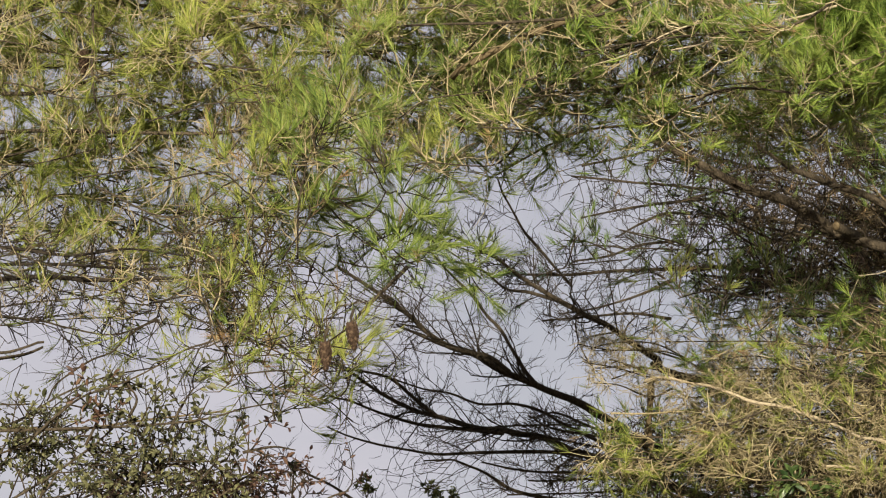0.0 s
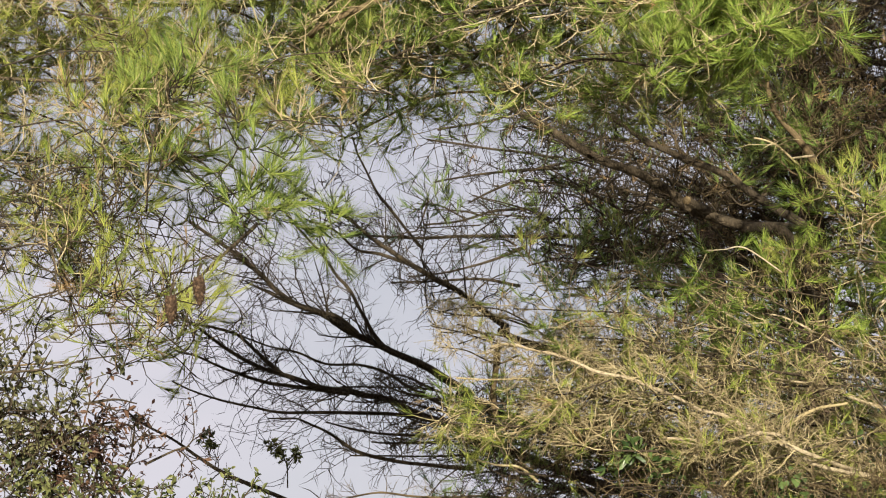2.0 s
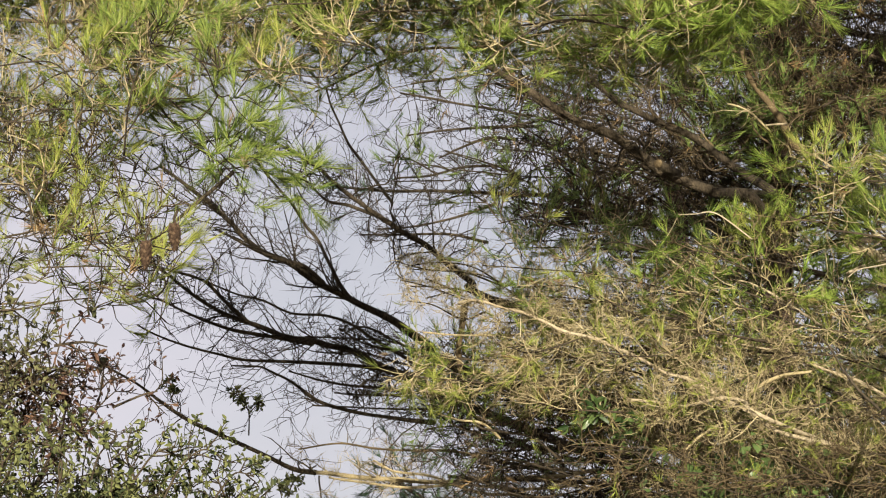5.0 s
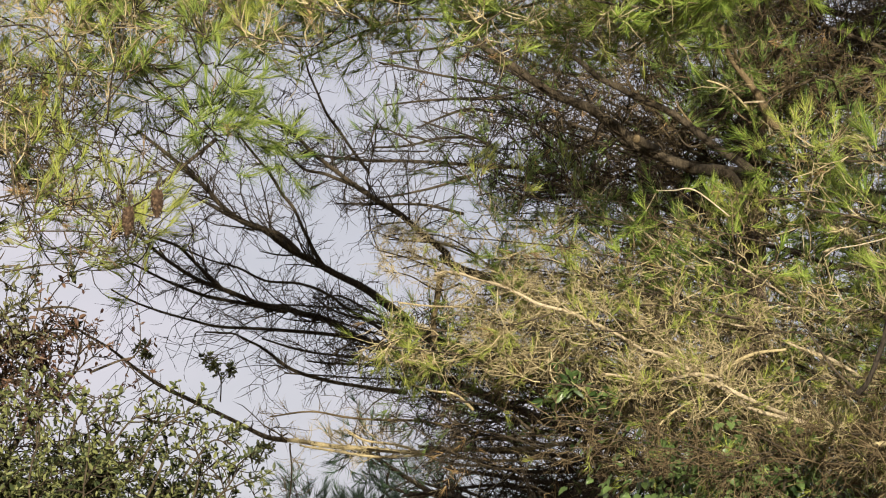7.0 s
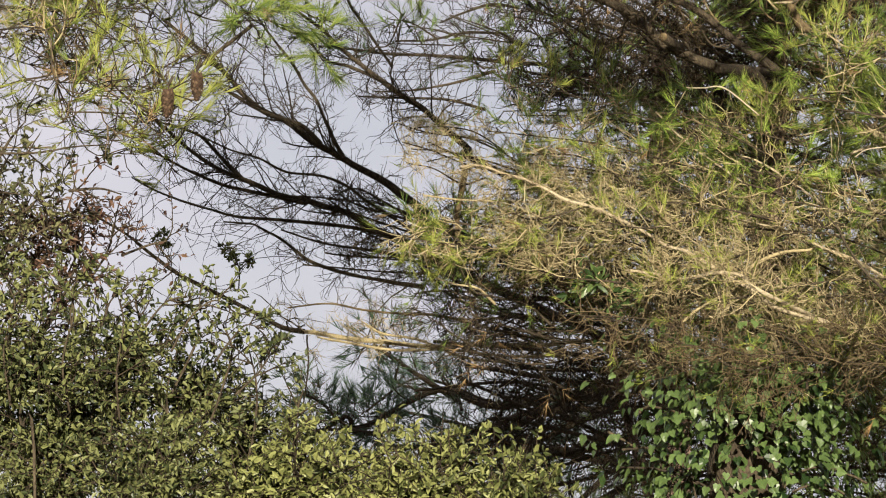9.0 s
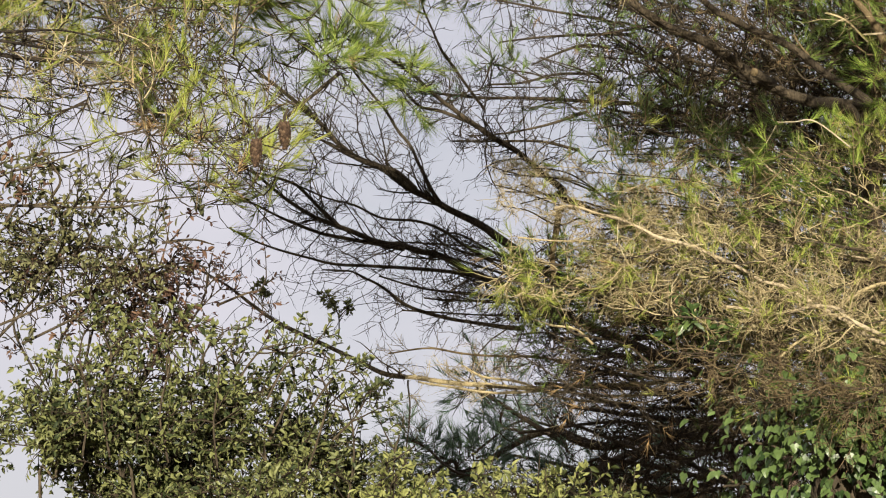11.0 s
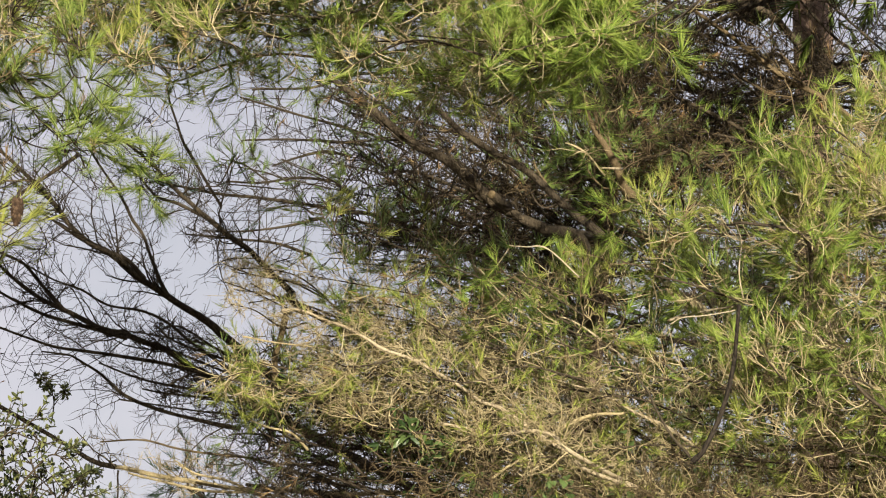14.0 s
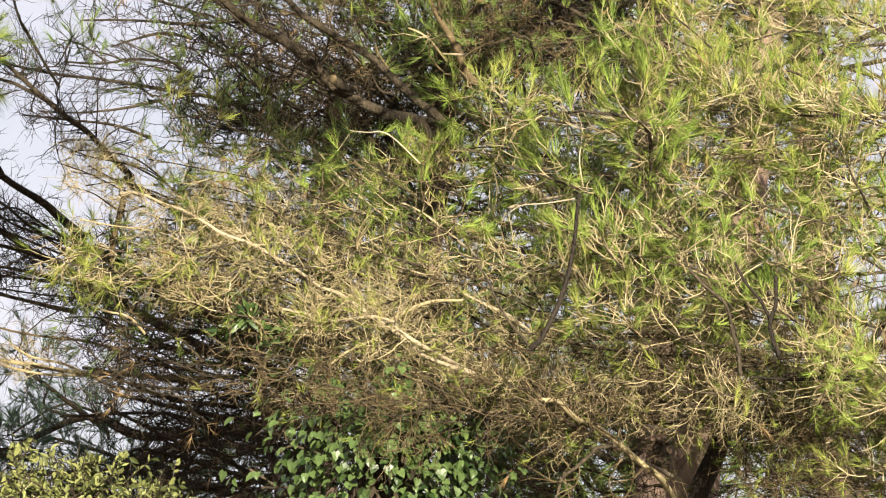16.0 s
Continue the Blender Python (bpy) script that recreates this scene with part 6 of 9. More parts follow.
thicket(pine_c, [(1.39, 8.30, 4.00), (1.32, 8.29, 4.08), (1.24, 8.27, 4.18), (1.19, 8.24, 4.29)], 0.0049, 0.0020, "wire", 568, n=1, spread=0.07, depth=0.1, wood='twig', tuft=0.1, leaf='deep', slen=(0.06, 0.22), tlen=(0.04, 0.14), side=20, thick=0.0015)
thicket(pine_c, [(1.51, 8.32, 3.86), (1.39, 8.31, 3.95), (1.34, 8.29, 4.06), (1.28, 8.27, 4.16)], 0.0049, 0.0020, "wire", 569, n=1, spread=0.07, depth=0.1, wood='brown', tuft=0.1, leaf='deep', slen=(0.06, 0.22), tlen=(0.04, 0.14), side=20, thick=0.0015)
thicket(pine_c, [(0.46, 8.20, 4.14), (0.35, 8.19, 4.21), (0.23, 8.17, 4.27), (0.18, 8.15, 4.33)], 0.0039, 0.0019, "shade", 570, n=2, spread=0.05, depth=0.1, slen=(0.06, 0.2), tlen=(0.04, 0.12), tuft=0.5, count=20, nlen=0.07, nwide=0.002)
thicket(pine_c, [(0.42, 8.24, 4.03), (0.29, 8.22, 4.12), (0.19, 8.21, 4.14)], 0.0039, 0.0019, "shade", 571, n=2, spread=0.05, depth=0.1, slen=(0.06, 0.2), tlen=(0.04, 0.12), tuft=0.5, count=20, nlen=0.07, nwide=0.002)
thicket(pine_c, [(0.22, 8.31, 3.81), (0.09, 8.31, 3.82), (-0.05, 8.30, 3.84)], 0.0039, 0.0019, "shade", 572, n=2, spread=0.05, depth=0.1, slen=(0.06, 0.2), tlen=(0.04, 0.12), tuft=0.5, count=20, nlen=0.07, nwide=0.002)
thicket(pine_c, [(-0.01, 8.30, 3.85), (-0.12, 8.30, 3.86), (-0.22, 8.30, 3.86)], 0.0039, 0.0019, "shade", 573, n=2, spread=0.05, depth=0.1, slen=(0.06, 0.2), tlen=(0.04, 0.12), tuft=0.5, count=20, nlen=0.07, nwide=0.002)
thicket(pine_c, [(0.53, 8.32, 3.71), (0.38, 8.32, 3.73), (0.24, 8.33, 3.71)], 0.0039, 0.0019, "shade", 574, n=2, spread=0.05, depth=0.1, slen=(0.06, 0.2), tlen=(0.04, 0.12), tuft=0.5, count=20, nlen=0.07, nwide=0.002)
thicket(pine_c, [(0.99, 8.22, 3.91), (0.92, 8.21, 3.99), (0.86, 8.19, 4.06)], 0.0039, 0.0019, "shade", 575, n=2, spread=0.05, depth=0.1, slen=(0.06, 0.2), tlen=(0.04, 0.12), tuft=0.5, count=20, nlen=0.07, nwide=0.002)
# near-black twigs added as dark backing: the gaps' shade put into their colour
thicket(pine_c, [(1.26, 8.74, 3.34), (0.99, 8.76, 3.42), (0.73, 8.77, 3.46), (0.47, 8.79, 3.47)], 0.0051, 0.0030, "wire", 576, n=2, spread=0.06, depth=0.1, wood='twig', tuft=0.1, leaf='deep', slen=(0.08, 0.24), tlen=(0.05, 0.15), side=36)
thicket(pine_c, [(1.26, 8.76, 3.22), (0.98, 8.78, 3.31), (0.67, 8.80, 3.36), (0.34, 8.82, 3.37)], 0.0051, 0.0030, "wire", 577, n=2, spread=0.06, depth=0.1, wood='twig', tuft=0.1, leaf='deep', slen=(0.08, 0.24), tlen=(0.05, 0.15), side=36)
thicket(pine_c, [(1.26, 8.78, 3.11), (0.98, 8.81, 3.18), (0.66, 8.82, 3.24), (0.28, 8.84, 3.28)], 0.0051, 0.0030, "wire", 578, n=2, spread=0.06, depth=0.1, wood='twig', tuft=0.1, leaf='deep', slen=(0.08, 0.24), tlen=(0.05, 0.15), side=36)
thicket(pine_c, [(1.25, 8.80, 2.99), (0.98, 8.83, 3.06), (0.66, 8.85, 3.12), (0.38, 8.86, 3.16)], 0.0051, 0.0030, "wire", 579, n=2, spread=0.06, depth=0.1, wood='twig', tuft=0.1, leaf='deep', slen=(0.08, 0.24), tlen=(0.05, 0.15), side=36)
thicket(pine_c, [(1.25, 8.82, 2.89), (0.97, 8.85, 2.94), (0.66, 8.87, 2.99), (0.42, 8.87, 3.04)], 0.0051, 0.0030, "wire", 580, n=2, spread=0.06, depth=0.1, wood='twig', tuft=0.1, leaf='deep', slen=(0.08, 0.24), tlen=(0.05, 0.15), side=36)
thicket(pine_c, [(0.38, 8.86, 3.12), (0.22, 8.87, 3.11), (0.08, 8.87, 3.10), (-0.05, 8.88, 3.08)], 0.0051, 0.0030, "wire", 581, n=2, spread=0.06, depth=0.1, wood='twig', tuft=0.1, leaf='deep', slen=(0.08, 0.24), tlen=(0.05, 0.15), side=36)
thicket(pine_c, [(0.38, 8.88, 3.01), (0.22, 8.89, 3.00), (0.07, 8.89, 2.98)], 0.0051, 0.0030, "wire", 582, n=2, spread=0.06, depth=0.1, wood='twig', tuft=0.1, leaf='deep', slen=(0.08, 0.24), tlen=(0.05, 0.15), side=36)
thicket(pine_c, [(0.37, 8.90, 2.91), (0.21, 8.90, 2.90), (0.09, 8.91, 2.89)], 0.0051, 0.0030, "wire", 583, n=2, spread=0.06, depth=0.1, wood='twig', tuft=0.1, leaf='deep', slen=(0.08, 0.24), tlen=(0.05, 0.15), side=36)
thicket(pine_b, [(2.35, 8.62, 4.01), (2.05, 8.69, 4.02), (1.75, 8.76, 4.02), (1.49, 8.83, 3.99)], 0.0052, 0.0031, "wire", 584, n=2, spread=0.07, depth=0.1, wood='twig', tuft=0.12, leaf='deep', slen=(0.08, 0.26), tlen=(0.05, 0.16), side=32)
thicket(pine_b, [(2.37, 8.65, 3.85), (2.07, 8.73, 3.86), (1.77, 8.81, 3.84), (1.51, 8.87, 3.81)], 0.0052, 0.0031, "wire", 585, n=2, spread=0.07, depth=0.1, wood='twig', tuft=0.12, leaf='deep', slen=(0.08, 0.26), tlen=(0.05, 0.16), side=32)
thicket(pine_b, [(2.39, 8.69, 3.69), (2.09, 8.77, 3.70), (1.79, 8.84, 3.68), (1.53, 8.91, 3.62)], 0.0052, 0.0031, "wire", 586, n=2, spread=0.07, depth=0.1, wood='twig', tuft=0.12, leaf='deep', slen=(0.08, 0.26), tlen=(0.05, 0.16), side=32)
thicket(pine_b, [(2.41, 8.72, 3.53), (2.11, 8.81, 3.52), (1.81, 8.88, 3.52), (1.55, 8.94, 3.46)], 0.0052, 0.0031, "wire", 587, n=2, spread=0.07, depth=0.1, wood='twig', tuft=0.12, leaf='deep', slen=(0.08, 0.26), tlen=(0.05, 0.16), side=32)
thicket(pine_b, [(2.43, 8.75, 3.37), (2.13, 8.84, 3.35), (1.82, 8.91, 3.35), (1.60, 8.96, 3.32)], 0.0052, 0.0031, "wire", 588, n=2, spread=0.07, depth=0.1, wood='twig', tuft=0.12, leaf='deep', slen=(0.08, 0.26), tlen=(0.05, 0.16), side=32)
# pale dry boughs of the leaning pine
bough(pine_b, [(2.08, 8.25, 2.75), (1.02, 7.04, 2.72), (0.85, 7.08, 2.81), (0.70, 7.11, 2.90), (0.65, 7.14, 2.93), (0.59, 7.18, 2.96), (0.51, 7.20, 3.01), (0.42, 7.23, 3.06), (0.33, 7.26, 3.09), (0.26, 7.29, 3.13), (0.20, 7.32, 3.16), (0.14, 7.35, 3.18), (0.07, 7.37, 3.21), (0.01, 7.41, 3.21)], 0.0066, 0.0042, "wire", 589, bark='pale', first=0.2, side=16)
bough(pine_b, [(2.06, 8.30, 2.60), (0.93, 6.95, 2.75), (0.81, 7.00, 2.83), (0.74, 7.05, 2.85), (0.66, 7.11, 2.84), (0.59, 7.17, 2.86), (0.50, 7.22, 2.88)], 0.0073, 0.0041, "wire", 590, bark='pale', first=0.2, side=16)
bough(pine_b, [(0.80, 7.05, 2.84), (0.86, 7.03, 2.88), (0.93, 7.02, 2.91), (1.01, 7.01, 2.92)], 0.0065, 0.0040, "wire", 591, bark='straw', side=10)
bough(pine_b, [(0.66, 7.18, 2.72), (0.70, 7.17, 2.76), (0.75, 7.16, 2.79), (0.81, 7.15, 2.82)], 0.0049, 0.0033, "wood", 592, bark='straw')
bough(pine_b, [(1.23, 7.04, 2.84), (1.15, 7.08, 2.90), (1.06, 7.13, 2.95), (0.97, 7.18, 3.00), (0.85, 7.23, 3.04), (0.65, 7.28, 3.08), (0.52, 7.33, 3.09)], 0.0058, 0.0033, "wire", 593, bark='pale', side=16)
bough(pine_b, [(0.51, 7.58, 3.12), (0.37, 7.59, 3.14), (0.25, 7.59, 3.15), (0.11, 7.59, 3.15), (0.00, 7.59, 3.15), (-0.10, 7.59, 3.16)], 0.0044, 0.0026, "wire", 594, bark='straw', side=14)
bough(pine_b, [(0.03, 7.77, 3.29), (0.02, 7.78, 3.23), (0.01, 7.80, 3.16), (0.02, 7.81, 3.07)], 0.0134, 0.0080, "wood", 595, bark='brown')
bough(pine_b, [(0.27, 7.63, 3.20), (0.25, 7.62, 3.24), (0.23, 7.61, 3.28)], 0.0053, 0.0026, "wood", 596, bark='pale')
thicket(pine_b, [(0.20, 7.72, 3.28), (0.09, 7.71, 3.32), (-0.03, 7.70, 3.35), (-0.15, 7.70, 3.36)], 0.0036, 0.0018, "wire", 597, n=2, spread=0.02, depth=0.05, side=44, slen=(0.04, 0.13), tlen=(0.02, 0.07), tuft=0.015, bend=0.5)
thicket(pine_b, [(0.16, 7.71, 3.33), (0.06, 7.70, 3.37), (-0.05, 7.70, 3.38), (-0.15, 7.69, 3.39)], 0.0036, 0.0018, "wire", 598, n=2, spread=0.02, depth=0.05, side=44, slen=(0.04, 0.13), tlen=(0.02, 0.07), tuft=0.015, bend=0.5)
thicket(pine_b, [(0.09, 7.72, 3.27), (0.00, 7.72, 3.29), (-0.08, 7.71, 3.31), (-0.17, 7.71, 3.33)], 0.0036, 0.0018, "wire", 599, n=2, spread=0.02, depth=0.05, side=44, slen=(0.04, 0.13), tlen=(0.02, 0.07), tuft=0.015, bend=0.5)
thicket(pine_b, [(0.02, 7.71, 3.31), (-0.05, 7.71, 3.33), (-0.12, 7.70, 3.34)], 0.0036, 0.0018, "wire", 600, n=2, spread=0.02, depth=0.05, side=44, slen=(0.04, 0.13), tlen=(0.02, 0.07), tuft=0.015, bend=0.5)
# each row has a brown copy behind it, its colour standing in for shade
thicket(pine_b, [(0.76, 7.18, 2.98), (0.52, 7.33, 3.12), (0.36, 7.47, 3.19), (0.20, 7.62, 3.25)], 0.0043, 0.0017, "wire", 601, n=2, spread=0.045, depth=0.05, tuft=0.08, nlen=0.045)
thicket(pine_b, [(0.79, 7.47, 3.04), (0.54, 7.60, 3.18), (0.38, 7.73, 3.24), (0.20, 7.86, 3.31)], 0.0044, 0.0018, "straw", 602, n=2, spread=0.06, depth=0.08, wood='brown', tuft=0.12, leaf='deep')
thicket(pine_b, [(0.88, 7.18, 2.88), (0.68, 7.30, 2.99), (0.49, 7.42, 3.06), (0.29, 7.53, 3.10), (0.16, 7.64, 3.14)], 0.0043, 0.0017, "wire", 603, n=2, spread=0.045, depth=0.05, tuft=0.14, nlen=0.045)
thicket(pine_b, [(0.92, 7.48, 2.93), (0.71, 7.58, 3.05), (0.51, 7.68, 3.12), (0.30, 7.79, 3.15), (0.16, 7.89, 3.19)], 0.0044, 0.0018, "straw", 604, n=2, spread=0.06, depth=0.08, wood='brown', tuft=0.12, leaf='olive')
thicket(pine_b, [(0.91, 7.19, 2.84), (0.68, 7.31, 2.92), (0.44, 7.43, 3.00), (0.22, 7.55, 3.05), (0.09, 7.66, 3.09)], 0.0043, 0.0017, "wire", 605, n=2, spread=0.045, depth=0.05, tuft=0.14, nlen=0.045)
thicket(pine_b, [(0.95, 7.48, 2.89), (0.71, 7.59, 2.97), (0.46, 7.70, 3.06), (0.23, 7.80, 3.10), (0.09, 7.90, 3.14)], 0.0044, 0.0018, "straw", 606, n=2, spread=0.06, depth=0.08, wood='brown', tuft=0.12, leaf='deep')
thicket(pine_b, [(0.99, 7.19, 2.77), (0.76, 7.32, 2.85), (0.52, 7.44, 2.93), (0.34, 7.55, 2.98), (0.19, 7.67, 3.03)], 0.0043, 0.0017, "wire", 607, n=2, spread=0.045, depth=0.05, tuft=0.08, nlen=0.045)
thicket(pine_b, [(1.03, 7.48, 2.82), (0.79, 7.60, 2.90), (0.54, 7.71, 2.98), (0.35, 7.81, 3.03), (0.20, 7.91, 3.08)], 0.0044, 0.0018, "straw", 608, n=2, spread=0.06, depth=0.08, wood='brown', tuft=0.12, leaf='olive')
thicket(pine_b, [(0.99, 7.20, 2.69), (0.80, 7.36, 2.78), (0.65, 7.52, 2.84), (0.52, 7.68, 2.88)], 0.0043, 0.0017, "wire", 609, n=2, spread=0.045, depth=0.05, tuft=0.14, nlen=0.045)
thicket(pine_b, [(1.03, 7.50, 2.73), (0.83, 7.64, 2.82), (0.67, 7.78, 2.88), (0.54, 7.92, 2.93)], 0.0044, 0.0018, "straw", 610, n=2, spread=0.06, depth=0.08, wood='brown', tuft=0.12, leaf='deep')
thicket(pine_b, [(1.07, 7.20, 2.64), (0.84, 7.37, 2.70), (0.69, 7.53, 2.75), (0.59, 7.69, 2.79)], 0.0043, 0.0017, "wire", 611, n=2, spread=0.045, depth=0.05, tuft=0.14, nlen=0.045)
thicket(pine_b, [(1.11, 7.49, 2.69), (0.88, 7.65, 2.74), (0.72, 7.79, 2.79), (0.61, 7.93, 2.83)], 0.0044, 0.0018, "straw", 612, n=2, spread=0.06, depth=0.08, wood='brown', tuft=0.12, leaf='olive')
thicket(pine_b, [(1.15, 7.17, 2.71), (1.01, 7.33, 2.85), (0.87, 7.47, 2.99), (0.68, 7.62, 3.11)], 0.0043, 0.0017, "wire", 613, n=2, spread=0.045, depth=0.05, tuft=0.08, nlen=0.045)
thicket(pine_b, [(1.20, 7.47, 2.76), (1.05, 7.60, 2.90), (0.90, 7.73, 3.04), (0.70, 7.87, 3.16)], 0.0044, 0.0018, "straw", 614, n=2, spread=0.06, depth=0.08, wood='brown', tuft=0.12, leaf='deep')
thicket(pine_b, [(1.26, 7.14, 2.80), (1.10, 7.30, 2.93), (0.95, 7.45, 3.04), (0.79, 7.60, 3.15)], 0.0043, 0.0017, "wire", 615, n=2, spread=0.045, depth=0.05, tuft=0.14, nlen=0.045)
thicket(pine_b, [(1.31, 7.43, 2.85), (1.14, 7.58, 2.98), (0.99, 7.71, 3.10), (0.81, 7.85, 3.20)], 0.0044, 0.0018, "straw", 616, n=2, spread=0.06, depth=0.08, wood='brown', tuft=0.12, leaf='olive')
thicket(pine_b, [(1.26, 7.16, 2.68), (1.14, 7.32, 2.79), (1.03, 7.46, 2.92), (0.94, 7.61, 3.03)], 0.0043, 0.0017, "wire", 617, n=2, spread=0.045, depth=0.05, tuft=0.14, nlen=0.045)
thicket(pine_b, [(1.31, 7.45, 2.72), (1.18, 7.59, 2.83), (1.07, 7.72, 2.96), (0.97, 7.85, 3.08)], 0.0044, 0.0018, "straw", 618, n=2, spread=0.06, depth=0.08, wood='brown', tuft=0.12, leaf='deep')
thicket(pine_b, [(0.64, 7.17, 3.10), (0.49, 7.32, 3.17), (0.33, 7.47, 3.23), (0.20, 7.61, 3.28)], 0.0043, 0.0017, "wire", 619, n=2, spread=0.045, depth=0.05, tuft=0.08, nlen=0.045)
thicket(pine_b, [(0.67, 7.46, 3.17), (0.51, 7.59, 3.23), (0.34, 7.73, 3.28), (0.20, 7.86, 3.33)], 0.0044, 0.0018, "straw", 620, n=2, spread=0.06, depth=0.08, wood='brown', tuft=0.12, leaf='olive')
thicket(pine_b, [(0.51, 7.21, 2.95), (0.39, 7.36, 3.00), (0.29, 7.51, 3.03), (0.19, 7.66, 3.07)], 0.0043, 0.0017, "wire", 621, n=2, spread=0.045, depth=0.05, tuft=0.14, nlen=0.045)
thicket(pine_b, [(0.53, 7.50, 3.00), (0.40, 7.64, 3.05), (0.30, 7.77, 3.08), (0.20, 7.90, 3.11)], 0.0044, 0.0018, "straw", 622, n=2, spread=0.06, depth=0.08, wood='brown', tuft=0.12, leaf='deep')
thicket(pine_b, [(1.00, 6.76, 2.54), (0.79, 6.92, 2.58), (0.57, 7.07, 2.61), (0.34, 7.22, 2.65)], 0.0032, 0.0016, "wire", 623, n=2, spread=0.04, depth=0.06, wood='brown', tuft=0.03, rise=-0.07, slen=(0.06, 0.24), side=30)
thicket(pine_b, [(0.90, 6.77, 2.58), (0.71, 6.93, 2.60), (0.52, 7.07, 2.65), (0.30, 7.21, 2.72)], 0.0032, 0.0016, "wire", 624, n=2, spread=0.04, depth=0.06, wood='brown', tuft=0.03, rise=-0.07, slen=(0.06, 0.24), side=30)
thicket(pine_b, [(1.18, 6.73, 2.54), (1.08, 6.95, 2.59), (0.98, 7.16, 2.62)], 0.0032, 0.0016, "wire", 625, n=2, spread=0.04, depth=0.06, wood='brown', tuft=0.03, rise=-0.07, slen=(0.06, 0.24), side=30)
bough(pine_b, [(0.14, 7.80, 2.86), (0.08, 7.79, 2.91), (0.01, 7.79, 2.92), (-0.06, 7.78, 2.94)], 0.0044, 0.0027, "wood", 626, bark='straw')
bough(pine_b, [(0.33, 7.80, 2.79), (0.24, 7.80, 2.86), (0.15, 7.79, 2.88), (0.07, 7.79, 2.90), (0.02, 7.78, 2.98)], 0.0053, 0.0027, "wire", 627, side=14, wood='brown', tuft=0.0)
bough(pine_b, [(0.37, 7.91, 2.76), (0.26, 7.91, 2.79), (0.17, 7.91, 2.81), (0.07, 7.90, 2.84)], 0.0054, 0.0027, "wire", 628, side=14, wood='brown', tuft=0.0)
thicket(pine_b, [(0.99, 7.08, 3.08), (0.76, 7.19, 3.17), (0.53, 7.30, 3.25), (0.33, 7.40, 3.30), (0.18, 7.50, 3.33)], 0.0042, 0.0017, "green", 629, n=2, spread=0.04, depth=0.06, leaf='sage', tuft=0.34, count=24, nlen=0.066, side=18)
thicket(pine_b, [(1.07, 7.08, 3.01), (0.84, 7.20, 3.11), (0.61, 7.31, 3.18), (0.36, 7.41, 3.24), (0.19, 7.51, 3.28)], 0.0042, 0.0017, "green", 630, n=2, spread=0.04, depth=0.06, leaf='fresh', tuft=0.34, count=24, nlen=0.066, side=18)
thicket(pine_b, [(0.84, 7.08, 3.15), (0.69, 7.22, 3.23), (0.57, 7.35, 3.29), (0.46, 7.49, 3.34)], 0.0042, 0.0017, "green", 631, n=2, spread=0.04, depth=0.06, leaf='sage', tuft=0.34, count=24, nlen=0.066, side=18)
thicket(pine_b, [(0.25, 7.72, 3.02), (0.10, 7.72, 3.04), (-0.02, 7.71, 3.05), (-0.13, 7.72, 3.03)], 0.0035, 0.0018, "green", 632, n=2, spread=0.03, depth=0.05, leaf='olive', tuft=0.4, count=22, nlen=0.06, side=24, slen=(0.05, 0.14), rise=-0.02)
thicket(pine_b, [(0.12, 7.71, 3.09), (0.00, 7.70, 3.10), (-0.11, 7.70, 3.11), (-0.17, 7.71, 3.07)], 0.0035, 0.0018, "green", 633, n=2, spread=0.03, depth=0.05, leaf='olive', tuft=0.4, count=22, nlen=0.06, side=24, slen=(0.05, 0.14), rise=-0.02)
thicket(pine_b, [(0.35, 7.15, 3.04), (0.25, 7.16, 3.01), (0.15, 7.16, 3.00)], 0.0033, 0.0016, "green", 634, n=1, spread=0.03, depth=0.05, leaf='olive', tuft=0.3, count=18, nlen=0.055, side=26, slen=(0.05, 0.15))
thicket(pine_b, [(0.67, 7.13, 3.00), (0.54, 7.15, 2.95), (0.41, 7.16, 2.94)], 0.0033, 0.0016, "green", 635, n=1, spread=0.03, depth=0.05, leaf='olive', tuft=0.3, count=18, nlen=0.055, side=26, slen=(0.05, 0.15))
thicket(pine_b, [(0.82, 7.16, 2.77), (0.70, 7.17, 2.80), (0.57, 7.17, 2.82)], 0.0033, 0.0016, "green", 636, n=1, spread=0.03, depth=0.05, leaf='olive', tuft=0.3, count=18, nlen=0.055, side=26, slen=(0.05, 0.15))
thicket(pine_b, [(0.91, 7.10, 3.02), (0.80, 7.12, 3.01), (0.67, 7.13, 3.03)], 0.0033, 0.0016, "green", 637, n=1, spread=0.03, depth=0.05, leaf='olive', tuft=0.3, count=18, nlen=0.055, side=26, slen=(0.05, 0.15))
thicket(pine_b, [(0.50, 7.18, 2.84), (0.37, 7.18, 2.88), (0.26, 7.18, 2.88)], 0.0033, 0.0016, "green", 638, n=1, spread=0.03, depth=0.05, leaf='olive', tuft=0.3, count=18, nlen=0.055, side=26, slen=(0.05, 0.15))
thicket(pine_b, [(1.07, 6.99, 3.19), (0.88, 7.01, 3.25), (0.70, 7.02, 3.26), (0.54, 7.04, 3.24)], 0.0024, 0.0016, "green", 639, n=1, spread=0.04, depth=0.06, leaf='fresh', tuft=0.36, count=32, nlen=0.068, side=18, wood='brown')
thicket(pine_b, [(0.59, 7.03, 3.28), (0.45, 7.03, 3.32), (0.32, 7.04, 3.29)], 0.0024, 0.0016, "green", 640, n=1, spread=0.04, depth=0.06, leaf='olive', tuft=0.36, count=32, nlen=0.068, side=18, wood='brown')
